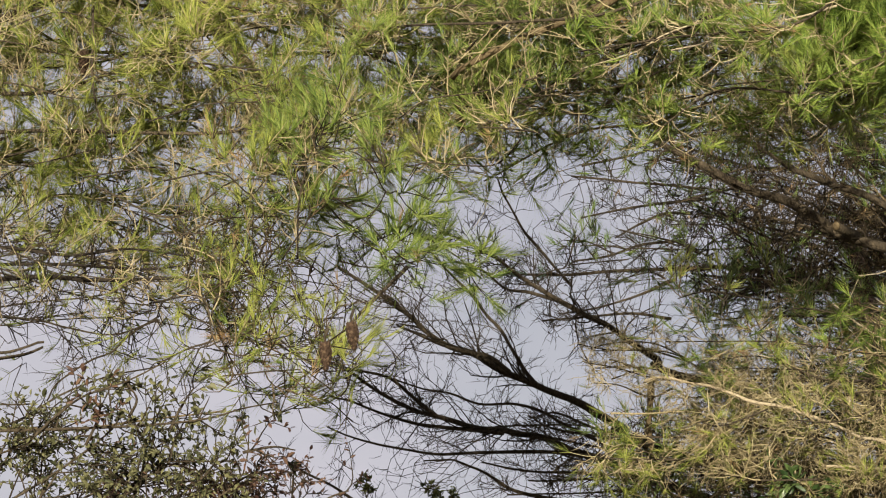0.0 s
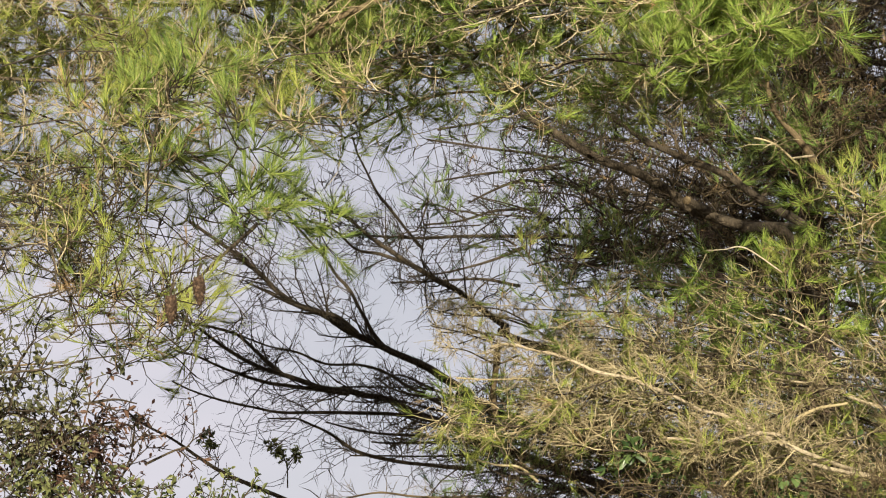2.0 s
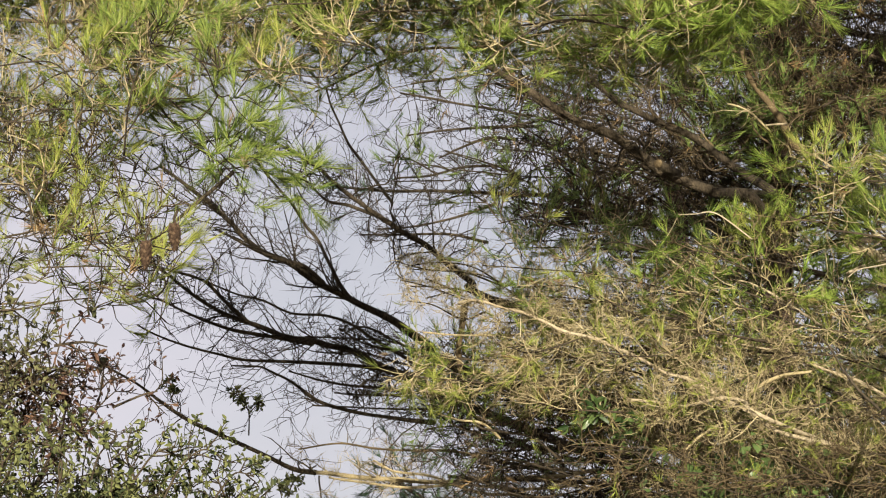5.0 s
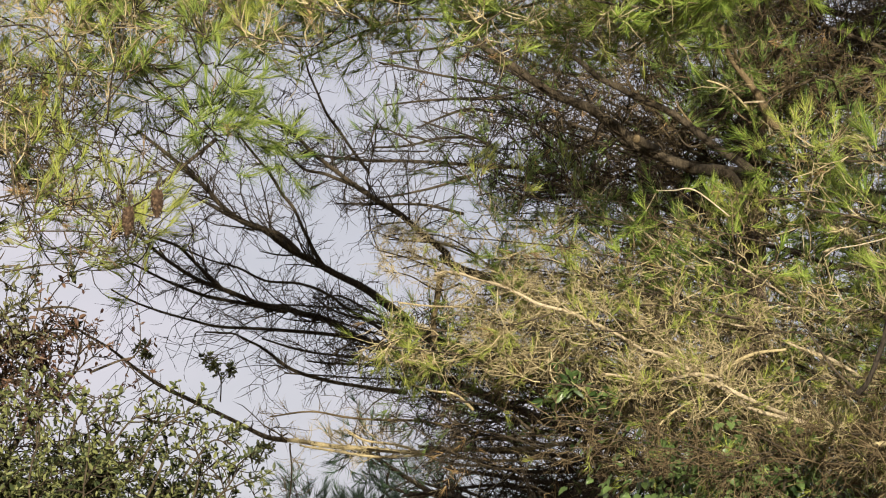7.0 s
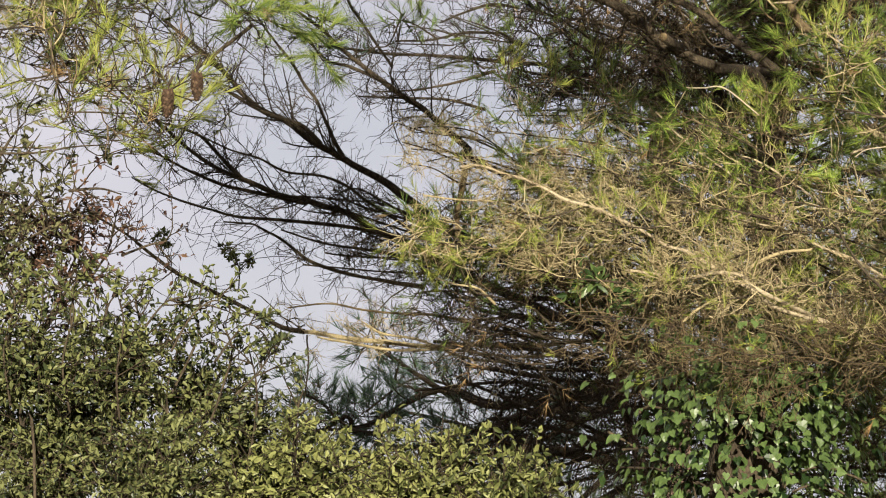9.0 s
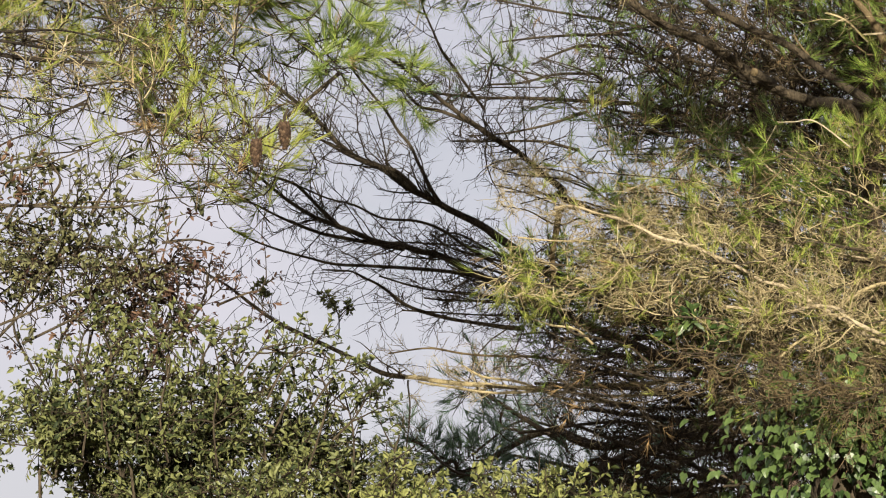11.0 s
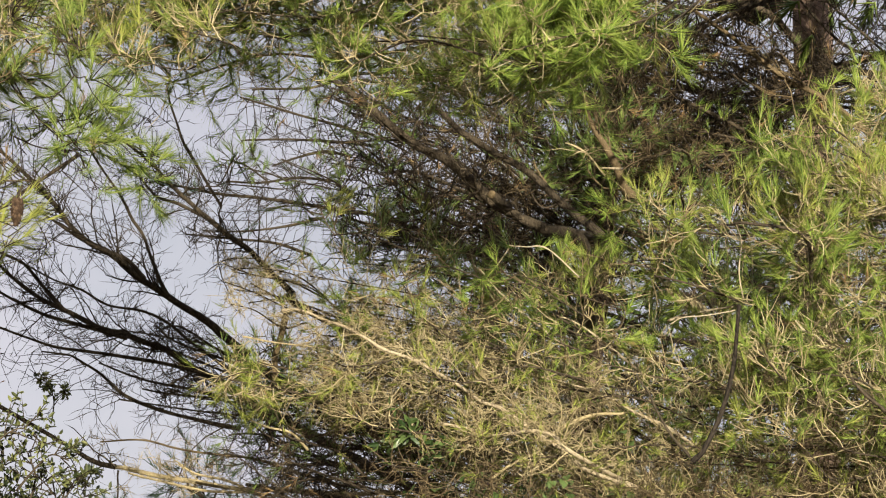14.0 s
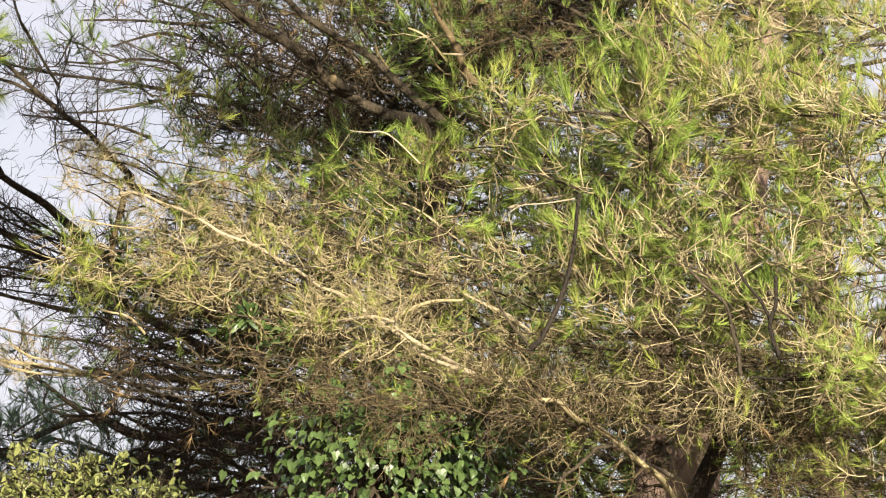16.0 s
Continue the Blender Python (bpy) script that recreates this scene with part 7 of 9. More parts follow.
thicket(pine_b, [(1.26, 6.95, 3.25), (1.12, 6.96, 3.31), (0.99, 6.97, 3.33), (0.88, 6.99, 3.32)], 0.0024, 0.0016, "green", 641, n=1, spread=0.04, depth=0.06, leaf='fresh', tuft=0.36, count=32, nlen=0.068, side=18, wood='brown')
thicket(pine_b, [(0.37, 7.03, 3.32), (0.25, 7.03, 3.34), (0.15, 7.04, 3.31)], 0.0024, 0.0016, "green", 642, n=1, spread=0.04, depth=0.06, leaf='olive', tuft=0.36, count=32, nlen=0.068, side=18, wood='brown')
thicket(pine_b, [(0.88, 7.02, 3.17), (0.75, 7.03, 3.22), (0.64, 7.03, 3.24)], 0.0024, 0.0016, "green", 643, n=1, spread=0.04, depth=0.06, leaf='fresh', tuft=0.36, count=32, nlen=0.068, side=18, wood='brown')
thicket(pine_b, [(1.18, 6.93, 3.36), (1.04, 6.94, 3.40), (0.92, 6.96, 3.43)], 0.0024, 0.0016, "green", 644, n=1, spread=0.04, depth=0.06, leaf='fresh', tuft=0.36, count=32, nlen=0.068, side=18, wood='brown')
thicket(pine_b, [(1.12, 6.91, 3.47), (1.04, 6.92, 3.50), (0.98, 6.92, 3.54)], 0.0024, 0.0016, "green", 645, n=1, spread=0.04, depth=0.06, leaf='fresh', tuft=0.36, count=32, nlen=0.068, side=18, wood='brown')
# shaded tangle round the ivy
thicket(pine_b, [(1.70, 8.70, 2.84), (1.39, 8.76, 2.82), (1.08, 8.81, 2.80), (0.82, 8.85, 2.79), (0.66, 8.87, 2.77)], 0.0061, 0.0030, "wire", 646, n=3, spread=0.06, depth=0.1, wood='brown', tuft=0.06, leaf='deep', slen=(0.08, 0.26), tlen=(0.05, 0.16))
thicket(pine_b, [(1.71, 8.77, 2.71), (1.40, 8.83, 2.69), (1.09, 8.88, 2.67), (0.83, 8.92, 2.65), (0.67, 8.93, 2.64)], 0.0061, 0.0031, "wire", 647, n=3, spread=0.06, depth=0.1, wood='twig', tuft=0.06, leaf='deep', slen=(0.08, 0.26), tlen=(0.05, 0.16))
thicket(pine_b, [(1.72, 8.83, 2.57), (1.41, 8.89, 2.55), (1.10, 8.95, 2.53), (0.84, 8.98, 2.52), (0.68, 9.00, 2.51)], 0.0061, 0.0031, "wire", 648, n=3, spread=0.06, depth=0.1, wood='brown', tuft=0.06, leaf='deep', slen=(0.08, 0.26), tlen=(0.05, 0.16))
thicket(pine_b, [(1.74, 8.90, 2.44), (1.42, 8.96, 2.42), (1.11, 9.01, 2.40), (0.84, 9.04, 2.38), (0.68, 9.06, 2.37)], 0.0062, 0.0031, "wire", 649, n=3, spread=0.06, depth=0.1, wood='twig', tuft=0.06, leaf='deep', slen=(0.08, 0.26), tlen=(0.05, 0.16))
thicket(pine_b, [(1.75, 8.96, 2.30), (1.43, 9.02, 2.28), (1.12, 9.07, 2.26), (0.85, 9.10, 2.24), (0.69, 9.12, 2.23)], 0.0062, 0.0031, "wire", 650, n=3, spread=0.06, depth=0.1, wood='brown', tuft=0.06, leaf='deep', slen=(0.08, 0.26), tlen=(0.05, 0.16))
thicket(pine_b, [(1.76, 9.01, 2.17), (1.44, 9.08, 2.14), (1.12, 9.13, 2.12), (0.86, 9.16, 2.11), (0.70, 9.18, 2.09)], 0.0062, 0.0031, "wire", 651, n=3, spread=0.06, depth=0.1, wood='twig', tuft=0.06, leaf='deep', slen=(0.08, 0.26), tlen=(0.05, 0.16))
# limbs of the leaning pine near its trunk
thicket(pine_b, [(1.35, 6.85, 2.65), (1.27, 6.87, 2.64), (1.19, 6.88, 2.65), (1.13, 6.90, 2.64)], 0.0040, 0.0016, "wire", 652, n=3, spread=0.04, depth=0.08, wood='straw', tuft=0.07, rise=-0.03)
thicket(pine_b, [(1.84, 6.71, 2.76), (1.64, 6.76, 2.77), (1.46, 6.81, 2.78), (1.25, 6.85, 2.78)], 0.0040, 0.0016, "wire", 653, n=3, spread=0.04, depth=0.08, wood='brown', tuft=0.07, rise=-0.03)
thicket(pine_b, [(1.83, 6.72, 2.68), (1.62, 6.78, 2.68), (1.42, 6.83, 2.69), (1.22, 6.87, 2.69)], 0.0040, 0.0016, "wire", 654, n=3, spread=0.04, depth=0.08, wood='straw', tuft=0.07, rise=-0.03)
thicket(pine_b, [(1.51, 6.83, 2.59), (1.40, 6.85, 2.61), (1.27, 6.87, 2.64), (1.13, 6.90, 2.65)], 0.0040, 0.0016, "wire", 655, n=3, spread=0.04, depth=0.08, wood='brown', tuft=0.07, rise=-0.03)
thicket(pine_b, [(1.96, 6.69, 2.64), (1.85, 6.72, 2.66), (1.74, 6.75, 2.67)], 0.0040, 0.0016, "wire", 656, n=3, spread=0.04, depth=0.08, wood='straw', tuft=0.07, rise=-0.03)
thicket(pine_b, [(2.04, 6.68, 2.58), (1.93, 6.71, 2.59), (1.81, 6.74, 2.59)], 0.0040, 0.0016, "wire", 657, n=3, spread=0.04, depth=0.08, wood='brown', tuft=0.07, rise=-0.03)
thicket(pine_b, [(1.63, 6.52, 3.20), (1.53, 6.54, 3.23), (1.42, 6.56, 3.24), (1.33, 6.58, 3.23)], 0.0031, 0.0016, "green", 658, n=2, spread=0.04, depth=0.06, leaf='fresh', tuft=0.34, count=24, nlen=0.062, side=20)
thicket(pine_b, [(1.61, 6.46, 3.42), (1.50, 6.48, 3.45), (1.39, 6.49, 3.51), (1.32, 6.50, 3.52)], 0.0031, 0.0016, "green", 659, n=2, spread=0.04, depth=0.06, leaf='fresh', tuft=0.34, count=24, nlen=0.062, side=20)
thicket(pine_b, [(1.56, 6.44, 3.55), (1.48, 6.45, 3.57), (1.42, 6.46, 3.58)], 0.0031, 0.0016, "green", 660, n=2, spread=0.04, depth=0.06, leaf='fresh', tuft=0.34, count=24, nlen=0.062, side=20)
thicket(pine_b, [(1.58, 6.57, 3.05), (1.45, 6.60, 3.05), (1.33, 6.62, 3.07)], 0.0031, 0.0016, "green", 661, n=2, spread=0.04, depth=0.06, leaf='olive', tuft=0.34, count=24, nlen=0.062, side=20)
thicket(pine_b, [(1.47, 6.52, 3.32), (1.36, 6.55, 3.33), (1.26, 6.57, 3.33)], 0.0031, 0.0016, "green", 662, n=2, spread=0.04, depth=0.06, leaf='olive', tuft=0.34, count=24, nlen=0.062, side=20)
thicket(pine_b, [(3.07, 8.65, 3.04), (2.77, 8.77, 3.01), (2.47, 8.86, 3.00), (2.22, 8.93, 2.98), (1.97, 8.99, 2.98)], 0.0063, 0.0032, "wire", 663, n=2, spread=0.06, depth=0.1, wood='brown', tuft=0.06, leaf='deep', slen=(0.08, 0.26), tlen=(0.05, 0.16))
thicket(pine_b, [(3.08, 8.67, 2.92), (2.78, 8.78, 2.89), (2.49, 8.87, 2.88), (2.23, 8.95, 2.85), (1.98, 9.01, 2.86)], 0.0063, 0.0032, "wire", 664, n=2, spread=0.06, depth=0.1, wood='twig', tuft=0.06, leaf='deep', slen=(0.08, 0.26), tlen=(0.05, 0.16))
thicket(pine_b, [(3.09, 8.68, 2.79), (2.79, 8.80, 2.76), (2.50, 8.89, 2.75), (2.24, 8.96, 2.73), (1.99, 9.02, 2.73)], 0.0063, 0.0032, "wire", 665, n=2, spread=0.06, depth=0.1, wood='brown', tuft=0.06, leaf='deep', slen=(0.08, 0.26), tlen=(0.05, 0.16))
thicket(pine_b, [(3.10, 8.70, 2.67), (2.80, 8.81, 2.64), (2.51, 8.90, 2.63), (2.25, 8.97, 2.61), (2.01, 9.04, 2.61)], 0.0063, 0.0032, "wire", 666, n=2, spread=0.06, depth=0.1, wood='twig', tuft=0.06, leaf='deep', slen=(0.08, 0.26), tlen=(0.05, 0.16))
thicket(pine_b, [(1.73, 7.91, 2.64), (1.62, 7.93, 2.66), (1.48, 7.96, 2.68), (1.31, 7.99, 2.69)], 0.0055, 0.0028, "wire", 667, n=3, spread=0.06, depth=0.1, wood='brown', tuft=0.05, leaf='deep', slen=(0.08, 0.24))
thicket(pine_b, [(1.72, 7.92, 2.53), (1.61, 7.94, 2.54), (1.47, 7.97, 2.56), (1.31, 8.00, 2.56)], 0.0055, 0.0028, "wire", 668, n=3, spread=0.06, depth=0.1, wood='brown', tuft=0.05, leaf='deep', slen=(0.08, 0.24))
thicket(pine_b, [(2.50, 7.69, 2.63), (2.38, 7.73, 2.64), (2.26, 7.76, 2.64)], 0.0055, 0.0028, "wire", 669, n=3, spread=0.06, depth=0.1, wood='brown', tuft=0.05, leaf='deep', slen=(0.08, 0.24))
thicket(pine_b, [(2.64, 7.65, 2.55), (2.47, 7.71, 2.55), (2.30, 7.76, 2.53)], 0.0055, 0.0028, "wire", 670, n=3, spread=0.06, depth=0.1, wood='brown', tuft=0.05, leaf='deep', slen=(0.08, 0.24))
bough(pine_b, [(2.05, 8.25, 2.40), (1.72, 7.31, 2.47), (1.59, 7.21, 2.53), (1.52, 7.09, 2.55), (1.46, 6.98, 2.56), (1.37, 6.87, 2.58), (1.31, 6.76, 2.57), (1.23, 6.65, 2.59), (1.17, 6.54, 2.58)], 0.0105, 0.0073, "dead", 671, bark='straw', side=12, slen=(0.05, 0.2))
bough(pine_b, [(1.45, 6.85, 2.52), (1.40, 6.86, 2.51), (1.38, 6.87, 2.49), (1.34, 6.88, 2.45), (1.31, 6.89, 2.42), (1.30, 6.90, 2.37), (1.28, 6.91, 2.31)], 0.0064, 0.0040, "dead", 672, bark='limb', side=8, slen=(0.05, 0.2))
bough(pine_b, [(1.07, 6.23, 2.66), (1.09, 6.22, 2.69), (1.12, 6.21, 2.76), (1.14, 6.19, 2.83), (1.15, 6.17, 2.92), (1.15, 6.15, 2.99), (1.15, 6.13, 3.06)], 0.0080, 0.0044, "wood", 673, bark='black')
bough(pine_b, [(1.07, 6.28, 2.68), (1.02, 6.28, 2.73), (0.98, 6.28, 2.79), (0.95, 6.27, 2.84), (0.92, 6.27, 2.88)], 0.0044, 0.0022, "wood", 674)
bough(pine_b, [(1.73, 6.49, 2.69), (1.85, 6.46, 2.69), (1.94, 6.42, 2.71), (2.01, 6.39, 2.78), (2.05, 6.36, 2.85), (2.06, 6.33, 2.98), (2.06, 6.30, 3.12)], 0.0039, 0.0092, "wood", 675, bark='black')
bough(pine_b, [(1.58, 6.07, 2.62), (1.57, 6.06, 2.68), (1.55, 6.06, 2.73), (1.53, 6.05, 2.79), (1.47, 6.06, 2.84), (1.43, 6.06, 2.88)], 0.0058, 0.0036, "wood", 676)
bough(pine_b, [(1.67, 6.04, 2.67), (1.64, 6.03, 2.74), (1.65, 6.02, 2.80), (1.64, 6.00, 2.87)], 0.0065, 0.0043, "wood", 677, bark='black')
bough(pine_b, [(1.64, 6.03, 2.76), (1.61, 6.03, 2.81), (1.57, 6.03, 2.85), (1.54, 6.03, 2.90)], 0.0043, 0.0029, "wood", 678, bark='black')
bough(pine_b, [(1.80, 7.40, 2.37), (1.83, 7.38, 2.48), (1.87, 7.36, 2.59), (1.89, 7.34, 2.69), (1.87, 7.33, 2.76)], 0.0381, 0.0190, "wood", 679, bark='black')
bough(pine_b, [(1.36, 7.26, 3.20), (1.31, 7.27, 3.23), (1.26, 7.26, 3.29), (1.19, 7.26, 3.34), (1.15, 7.26, 3.38)], 0.0205, 0.0137, "wood", 680, bark='straw')
bough(pine_b, [(1.12, 7.00, 3.20), (1.17, 6.98, 3.22), (1.25, 6.96, 3.24), (1.30, 6.95, 3.25)], 0.0041, 0.0033, "wood", 681, bark='pale')
bough(pine_b, [(0.85, 7.16, 3.13), (0.77, 7.16, 3.18), (0.68, 7.15, 3.24), (0.62, 7.15, 3.29), (0.57, 7.14, 3.34)], 0.0042, 0.0025, "wire", 682, bark='pale', side=8, tuft=0.3)
bough(pine_b, [(1.06, 7.14, 3.08), (0.99, 7.14, 3.13), (0.91, 7.14, 3.18), (0.85, 7.14, 3.21), (0.80, 7.15, 3.22)], 0.0042, 0.0025, "wire", 683, bark='pale', side=8, tuft=0.3)
bough(pine_b, [(1.24, 6.69, 3.49), (1.20, 6.71, 3.46), (1.14, 6.71, 3.47)], 0.0048, 0.0024, "wood", 684, bark='pale')
bough(pine_b, [(1.45, 6.54, 3.08), (1.41, 6.54, 3.11), (1.39, 6.54, 3.13)], 0.0039, 0.0023, "wood", 685, bark='pale')
bough(pine_b, [(2.39, 7.07, 3.68), (2.23, 7.13, 3.67), (2.10, 7.17, 3.65), (1.99, 7.21, 3.64), (1.92, 7.24, 3.61)], 0.0211, 0.0123, "lush", 686, side=14, bark='limb', leaf='olive')
bough(pine_b, [(2.42, 7.18, 4.00), (2.32, 7.22, 3.96), (2.23, 7.27, 3.92), (2.14, 7.31, 3.87), (2.02, 7.36, 3.84)], 0.0126, 0.0054, "thin", 687, side=12)
bough(pine_b, [(2.33, 6.90, 3.58), (2.24, 6.94, 3.54), (2.17, 6.97, 3.51), (2.07, 7.01, 3.48), (2.03, 7.04, 3.44), (1.94, 7.07, 3.42), (1.87, 7.08, 3.44)], 0.0077, 0.0043, "thin", 688, side=8)
thicket(pine_b, [(1.52, 6.42, 2.81), (1.41, 6.44, 2.86), (1.30, 6.45, 2.90), (1.21, 6.47, 2.92)], 0.0030, 0.0015, "green", 689, n=2, spread=0.04, depth=0.06, leaf='fresh', tuft=0.36, count=26, nlen=0.062, side=20)
thicket(pine_b, [(1.63, 6.38, 2.84), (1.52, 6.40, 2.90), (1.42, 6.42, 2.93), (1.31, 6.44, 2.96)], 0.0030, 0.0015, "green", 690, n=2, spread=0.04, depth=0.06, leaf='sage', tuft=0.36, count=26, nlen=0.062, side=20)
thicket(pine_b, [(1.81, 6.34, 2.82), (1.70, 6.36, 2.87), (1.59, 6.38, 2.91), (1.49, 6.40, 2.94)], 0.0030, 0.0015, "green", 691, n=2, spread=0.04, depth=0.06, leaf='fresh', tuft=0.36, count=26, nlen=0.062, side=20)
thicket(pine_b, [(1.61, 6.41, 2.75), (1.49, 6.43, 2.79), (1.37, 6.45, 2.82), (1.26, 6.47, 2.83)], 0.0030, 0.0015, "green", 692, n=2, spread=0.04, depth=0.06, leaf='olive', tuft=0.36, count=26, nlen=0.062, side=20)
thicket(pine_b, [(1.83, 6.31, 2.91), (1.72, 6.34, 2.95), (1.62, 6.36, 2.97)], 0.0030, 0.0015, "green", 693, n=2, spread=0.04, depth=0.06, leaf='sage', tuft=0.36, count=26, nlen=0.062, side=20)
thicket(pine_b, [(2.09, 6.23, 2.89), (2.01, 6.25, 2.92), (1.94, 6.27, 2.93), (1.87, 6.30, 2.92)], 0.0030, 0.0015, "green", 694, n=2, spread=0.04, depth=0.06, leaf='olive', tuft=0.36, count=26, nlen=0.062, side=20)
thicket(pine_b, [(2.10, 6.25, 2.79), (2.02, 6.27, 2.82), (1.93, 6.30, 2.83)], 0.0030, 0.0015, "green", 695, n=2, spread=0.04, depth=0.06, leaf='sage', tuft=0.36, count=26, nlen=0.062, side=20)
thicket(pine_b, [(2.09, 6.21, 2.98), (1.99, 6.24, 2.99), (1.89, 6.28, 2.98)], 0.0030, 0.0015, "green", 696, n=2, spread=0.04, depth=0.06, leaf='fresh', tuft=0.36, count=26, nlen=0.062, side=20)
thicket(pine_b, [(2.11, 6.26, 2.72), (1.98, 6.30, 2.73), (1.87, 6.33, 2.76)], 0.0030, 0.0015, "green", 697, n=2, spread=0.04, depth=0.06, leaf='olive', tuft=0.36, count=26, nlen=0.062, side=20)
thicket(pine_b, [(2.27, 6.82, 2.55), (2.15, 6.86, 2.58), (2.02, 6.89, 2.58), (1.90, 6.93, 2.58)], 0.0033, 0.0016, "wire", 698, n=3, spread=0.05, depth=0.08, wood='brown', tuft=0.14, leaf='olive', nlen=0.05, slen=(0.06, 0.2), side=30)
thicket(pine_b, [(2.28, 6.83, 2.47), (2.15, 6.87, 2.49), (2.03, 6.90, 2.49), (1.89, 6.95, 2.49)], 0.0033, 0.0016, "wire", 699, n=3, spread=0.05, depth=0.08, wood='brown', tuft=0.14, leaf='olive', nlen=0.05, slen=(0.06, 0.2), side=30)
thicket(pine_b, [(2.28, 6.83, 2.39), (2.13, 6.88, 2.41), (2.01, 6.92, 2.41), (1.87, 6.96, 2.42)], 0.0033, 0.0016, "wire", 700, n=3, spread=0.05, depth=0.08, wood='brown', tuft=0.14, leaf='olive', nlen=0.05, slen=(0.06, 0.2), side=30)
thicket(pine_b, [(1.94, 6.91, 2.66), (1.88, 6.93, 2.60), (1.86, 6.95, 2.51)], 0.0033, 0.0016, "wire", 701, n=3, spread=0.05, depth=0.08, wood='brown', tuft=0.14, leaf='olive', nlen=0.05, slen=(0.06, 0.2), side=30)
# blue-green boughs of the far pine
thicket(pine_f, [(0.99, 12.82, 3.27), (0.47, 12.87, 3.22), (0.12, 12.89, 3.11), (-0.16, 12.90, 3.04), (-0.34, 12.90, 3.00), (-0.50, 12.91, 2.92), (-0.62, 12.91, 2.84)], 0.0234, 0.0058, "shade", 702, n=2, spread=0.1, depth=0.3, nlen=0.1, nwide=0.0034, count=16, slen=(0.12, 0.36), side=22, ahead=1.2, leaf='blue', tuft=0.6)
thicket(pine_f, [(1.00, 12.84, 3.12), (0.51, 12.89, 3.04), (0.13, 12.91, 2.95), (-0.10, 12.91, 2.92), (-0.30, 12.92, 2.85)], 0.0190, 0.0058, "shade", 703, n=2, spread=0.1, depth=0.3, nlen=0.1, nwide=0.0034, count=16, slen=(0.12, 0.36), side=22, ahead=1.2, leaf='blue', tuft=0.6)
thicket(pine_f, [(0.85, 12.82, 3.36), (0.41, 12.86, 3.31), (0.12, 12.86, 3.34), (-0.12, 12.86, 3.34), (-0.29, 12.87, 3.29)], 0.0161, 0.0058, "shade", 704, n=2, spread=0.1, depth=0.3, nlen=0.1, nwide=0.0034, count=16, slen=(0.12, 0.36), side=22, ahead=1.2, leaf='blue', tuft=0.6)
thicket(pine_f, [(0.12, 12.89, 3.11), (-0.08, 12.89, 3.16), (-0.23, 12.88, 3.23), (-0.32, 12.87, 3.31), (-0.35, 12.86, 3.37)], 0.0132, 0.0058, "shade", 705, n=2, spread=0.1, depth=0.3, nlen=0.1, nwide=0.0034, count=16, slen=(0.12, 0.36), side=22, ahead=1.2, leaf='blue', tuft=0.6)
thicket(pine_f, [(0.94, 12.87, 2.95), (0.57, 12.90, 2.88), (0.28, 12.92, 2.81), (0.08, 12.93, 2.75)], 0.0175, 0.0058, "shade", 706, n=2, spread=0.1, depth=0.3, nlen=0.1, nwide=0.0034, count=16, slen=(0.12, 0.36), side=22, ahead=1.2, leaf='blue', tuft=0.6)
thicket(pine_f, [(-0.16, 12.90, 3.04), (-0.34, 12.90, 3.08), (-0.49, 12.89, 3.14), (-0.58, 12.88, 3.19)], 0.0102, 0.0058, "shade", 707, n=2, spread=0.1, depth=0.3, nlen=0.1, nwide=0.0034, count=16, slen=(0.12, 0.36), side=22, ahead=1.2, leaf='blue', tuft=0.6)

oak = tree("oak_shrub", -0.9, 5.9, "evergreen oak shrub with small leathery leaves, russet at the top", "shrub")
stem(oak, [(-0.90, 5.90, -0.02), (-0.97, 5.71, 2.01), (-1.01, 5.68, 2.20), (-1.00, 5.67, 2.28), (-0.96, 5.66, 2.33)], 0.005, 0.002, 365, first=0.6)
stem(oak, [(-0.80, 5.90, -0.02), (-1.20, 5.84, 2.02), (-1.18, 5.80, 2.21), (-1.18, 5.79, 2.29), (-1.16, 5.78, 2.35)], 0.005, 0.002, 366, first=0.6)
stem(oak, [(-0.70, 5.90, -0.02), (-0.89, 5.97, 1.97), (-0.88, 5.93, 2.14), (-0.83, 5.91, 2.27), (-0.78, 5.89, 2.38)], 0.005, 0.002, 367, first=0.6)
stem(oak, [(-0.60, 5.90, -0.02), (-0.76, 6.08, 1.98), (-0.73, 6.06, 2.13), (-0.66, 6.03, 2.25), (-0.61, 6.02, 2.34)], 0.005, 0.002, 368, first=0.6)
stem(oak, [(-0.50, 5.90, -0.02), (-0.66, 6.21, 1.93), (-0.60, 6.19, 2.06), (-0.53, 6.17, 2.18), (-0.52, 6.15, 2.27)], 0.005, 0.002, 369, first=0.6)
stem(oak, [(-0.90, 5.90, -0.02), (-0.51, 5.73, 1.90), (-0.41, 5.71, 1.99), (-0.36, 5.70, 2.06), (-0.34, 5.69, 2.10)], 0.005, 0.002, 370, first=0.6, leaf='bright', size=0.022, per=9)
stem(oak, [(-0.80, 5.90, -0.02), (-0.33, 5.85, 1.91), (-0.23, 5.82, 2.02), (-0.13, 5.81, 2.07), (-0.02, 5.80, 2.10)], 0.005, 0.002, 371, first=0.6, side=36, leaf='bright', size=0.022, per=9)
stem(oak, [(-0.70, 5.90, -0.02), (-0.15, 5.96, 1.93), (-0.05, 5.94, 2.01), (0.06, 5.94, 2.05), (0.15, 5.93, 2.07)], 0.005, 0.002, 372, first=0.6, side=36, leaf='bright', size=0.022, per=9)
stem(oak, [(-0.60, 5.90, -0.02), (-1.10, 6.10, 1.91), (-1.08, 6.08, 2.04), (-1.11, 6.05, 2.20), (-1.17, 6.02, 2.33)], 0.005, 0.002, 373, first=0.6)
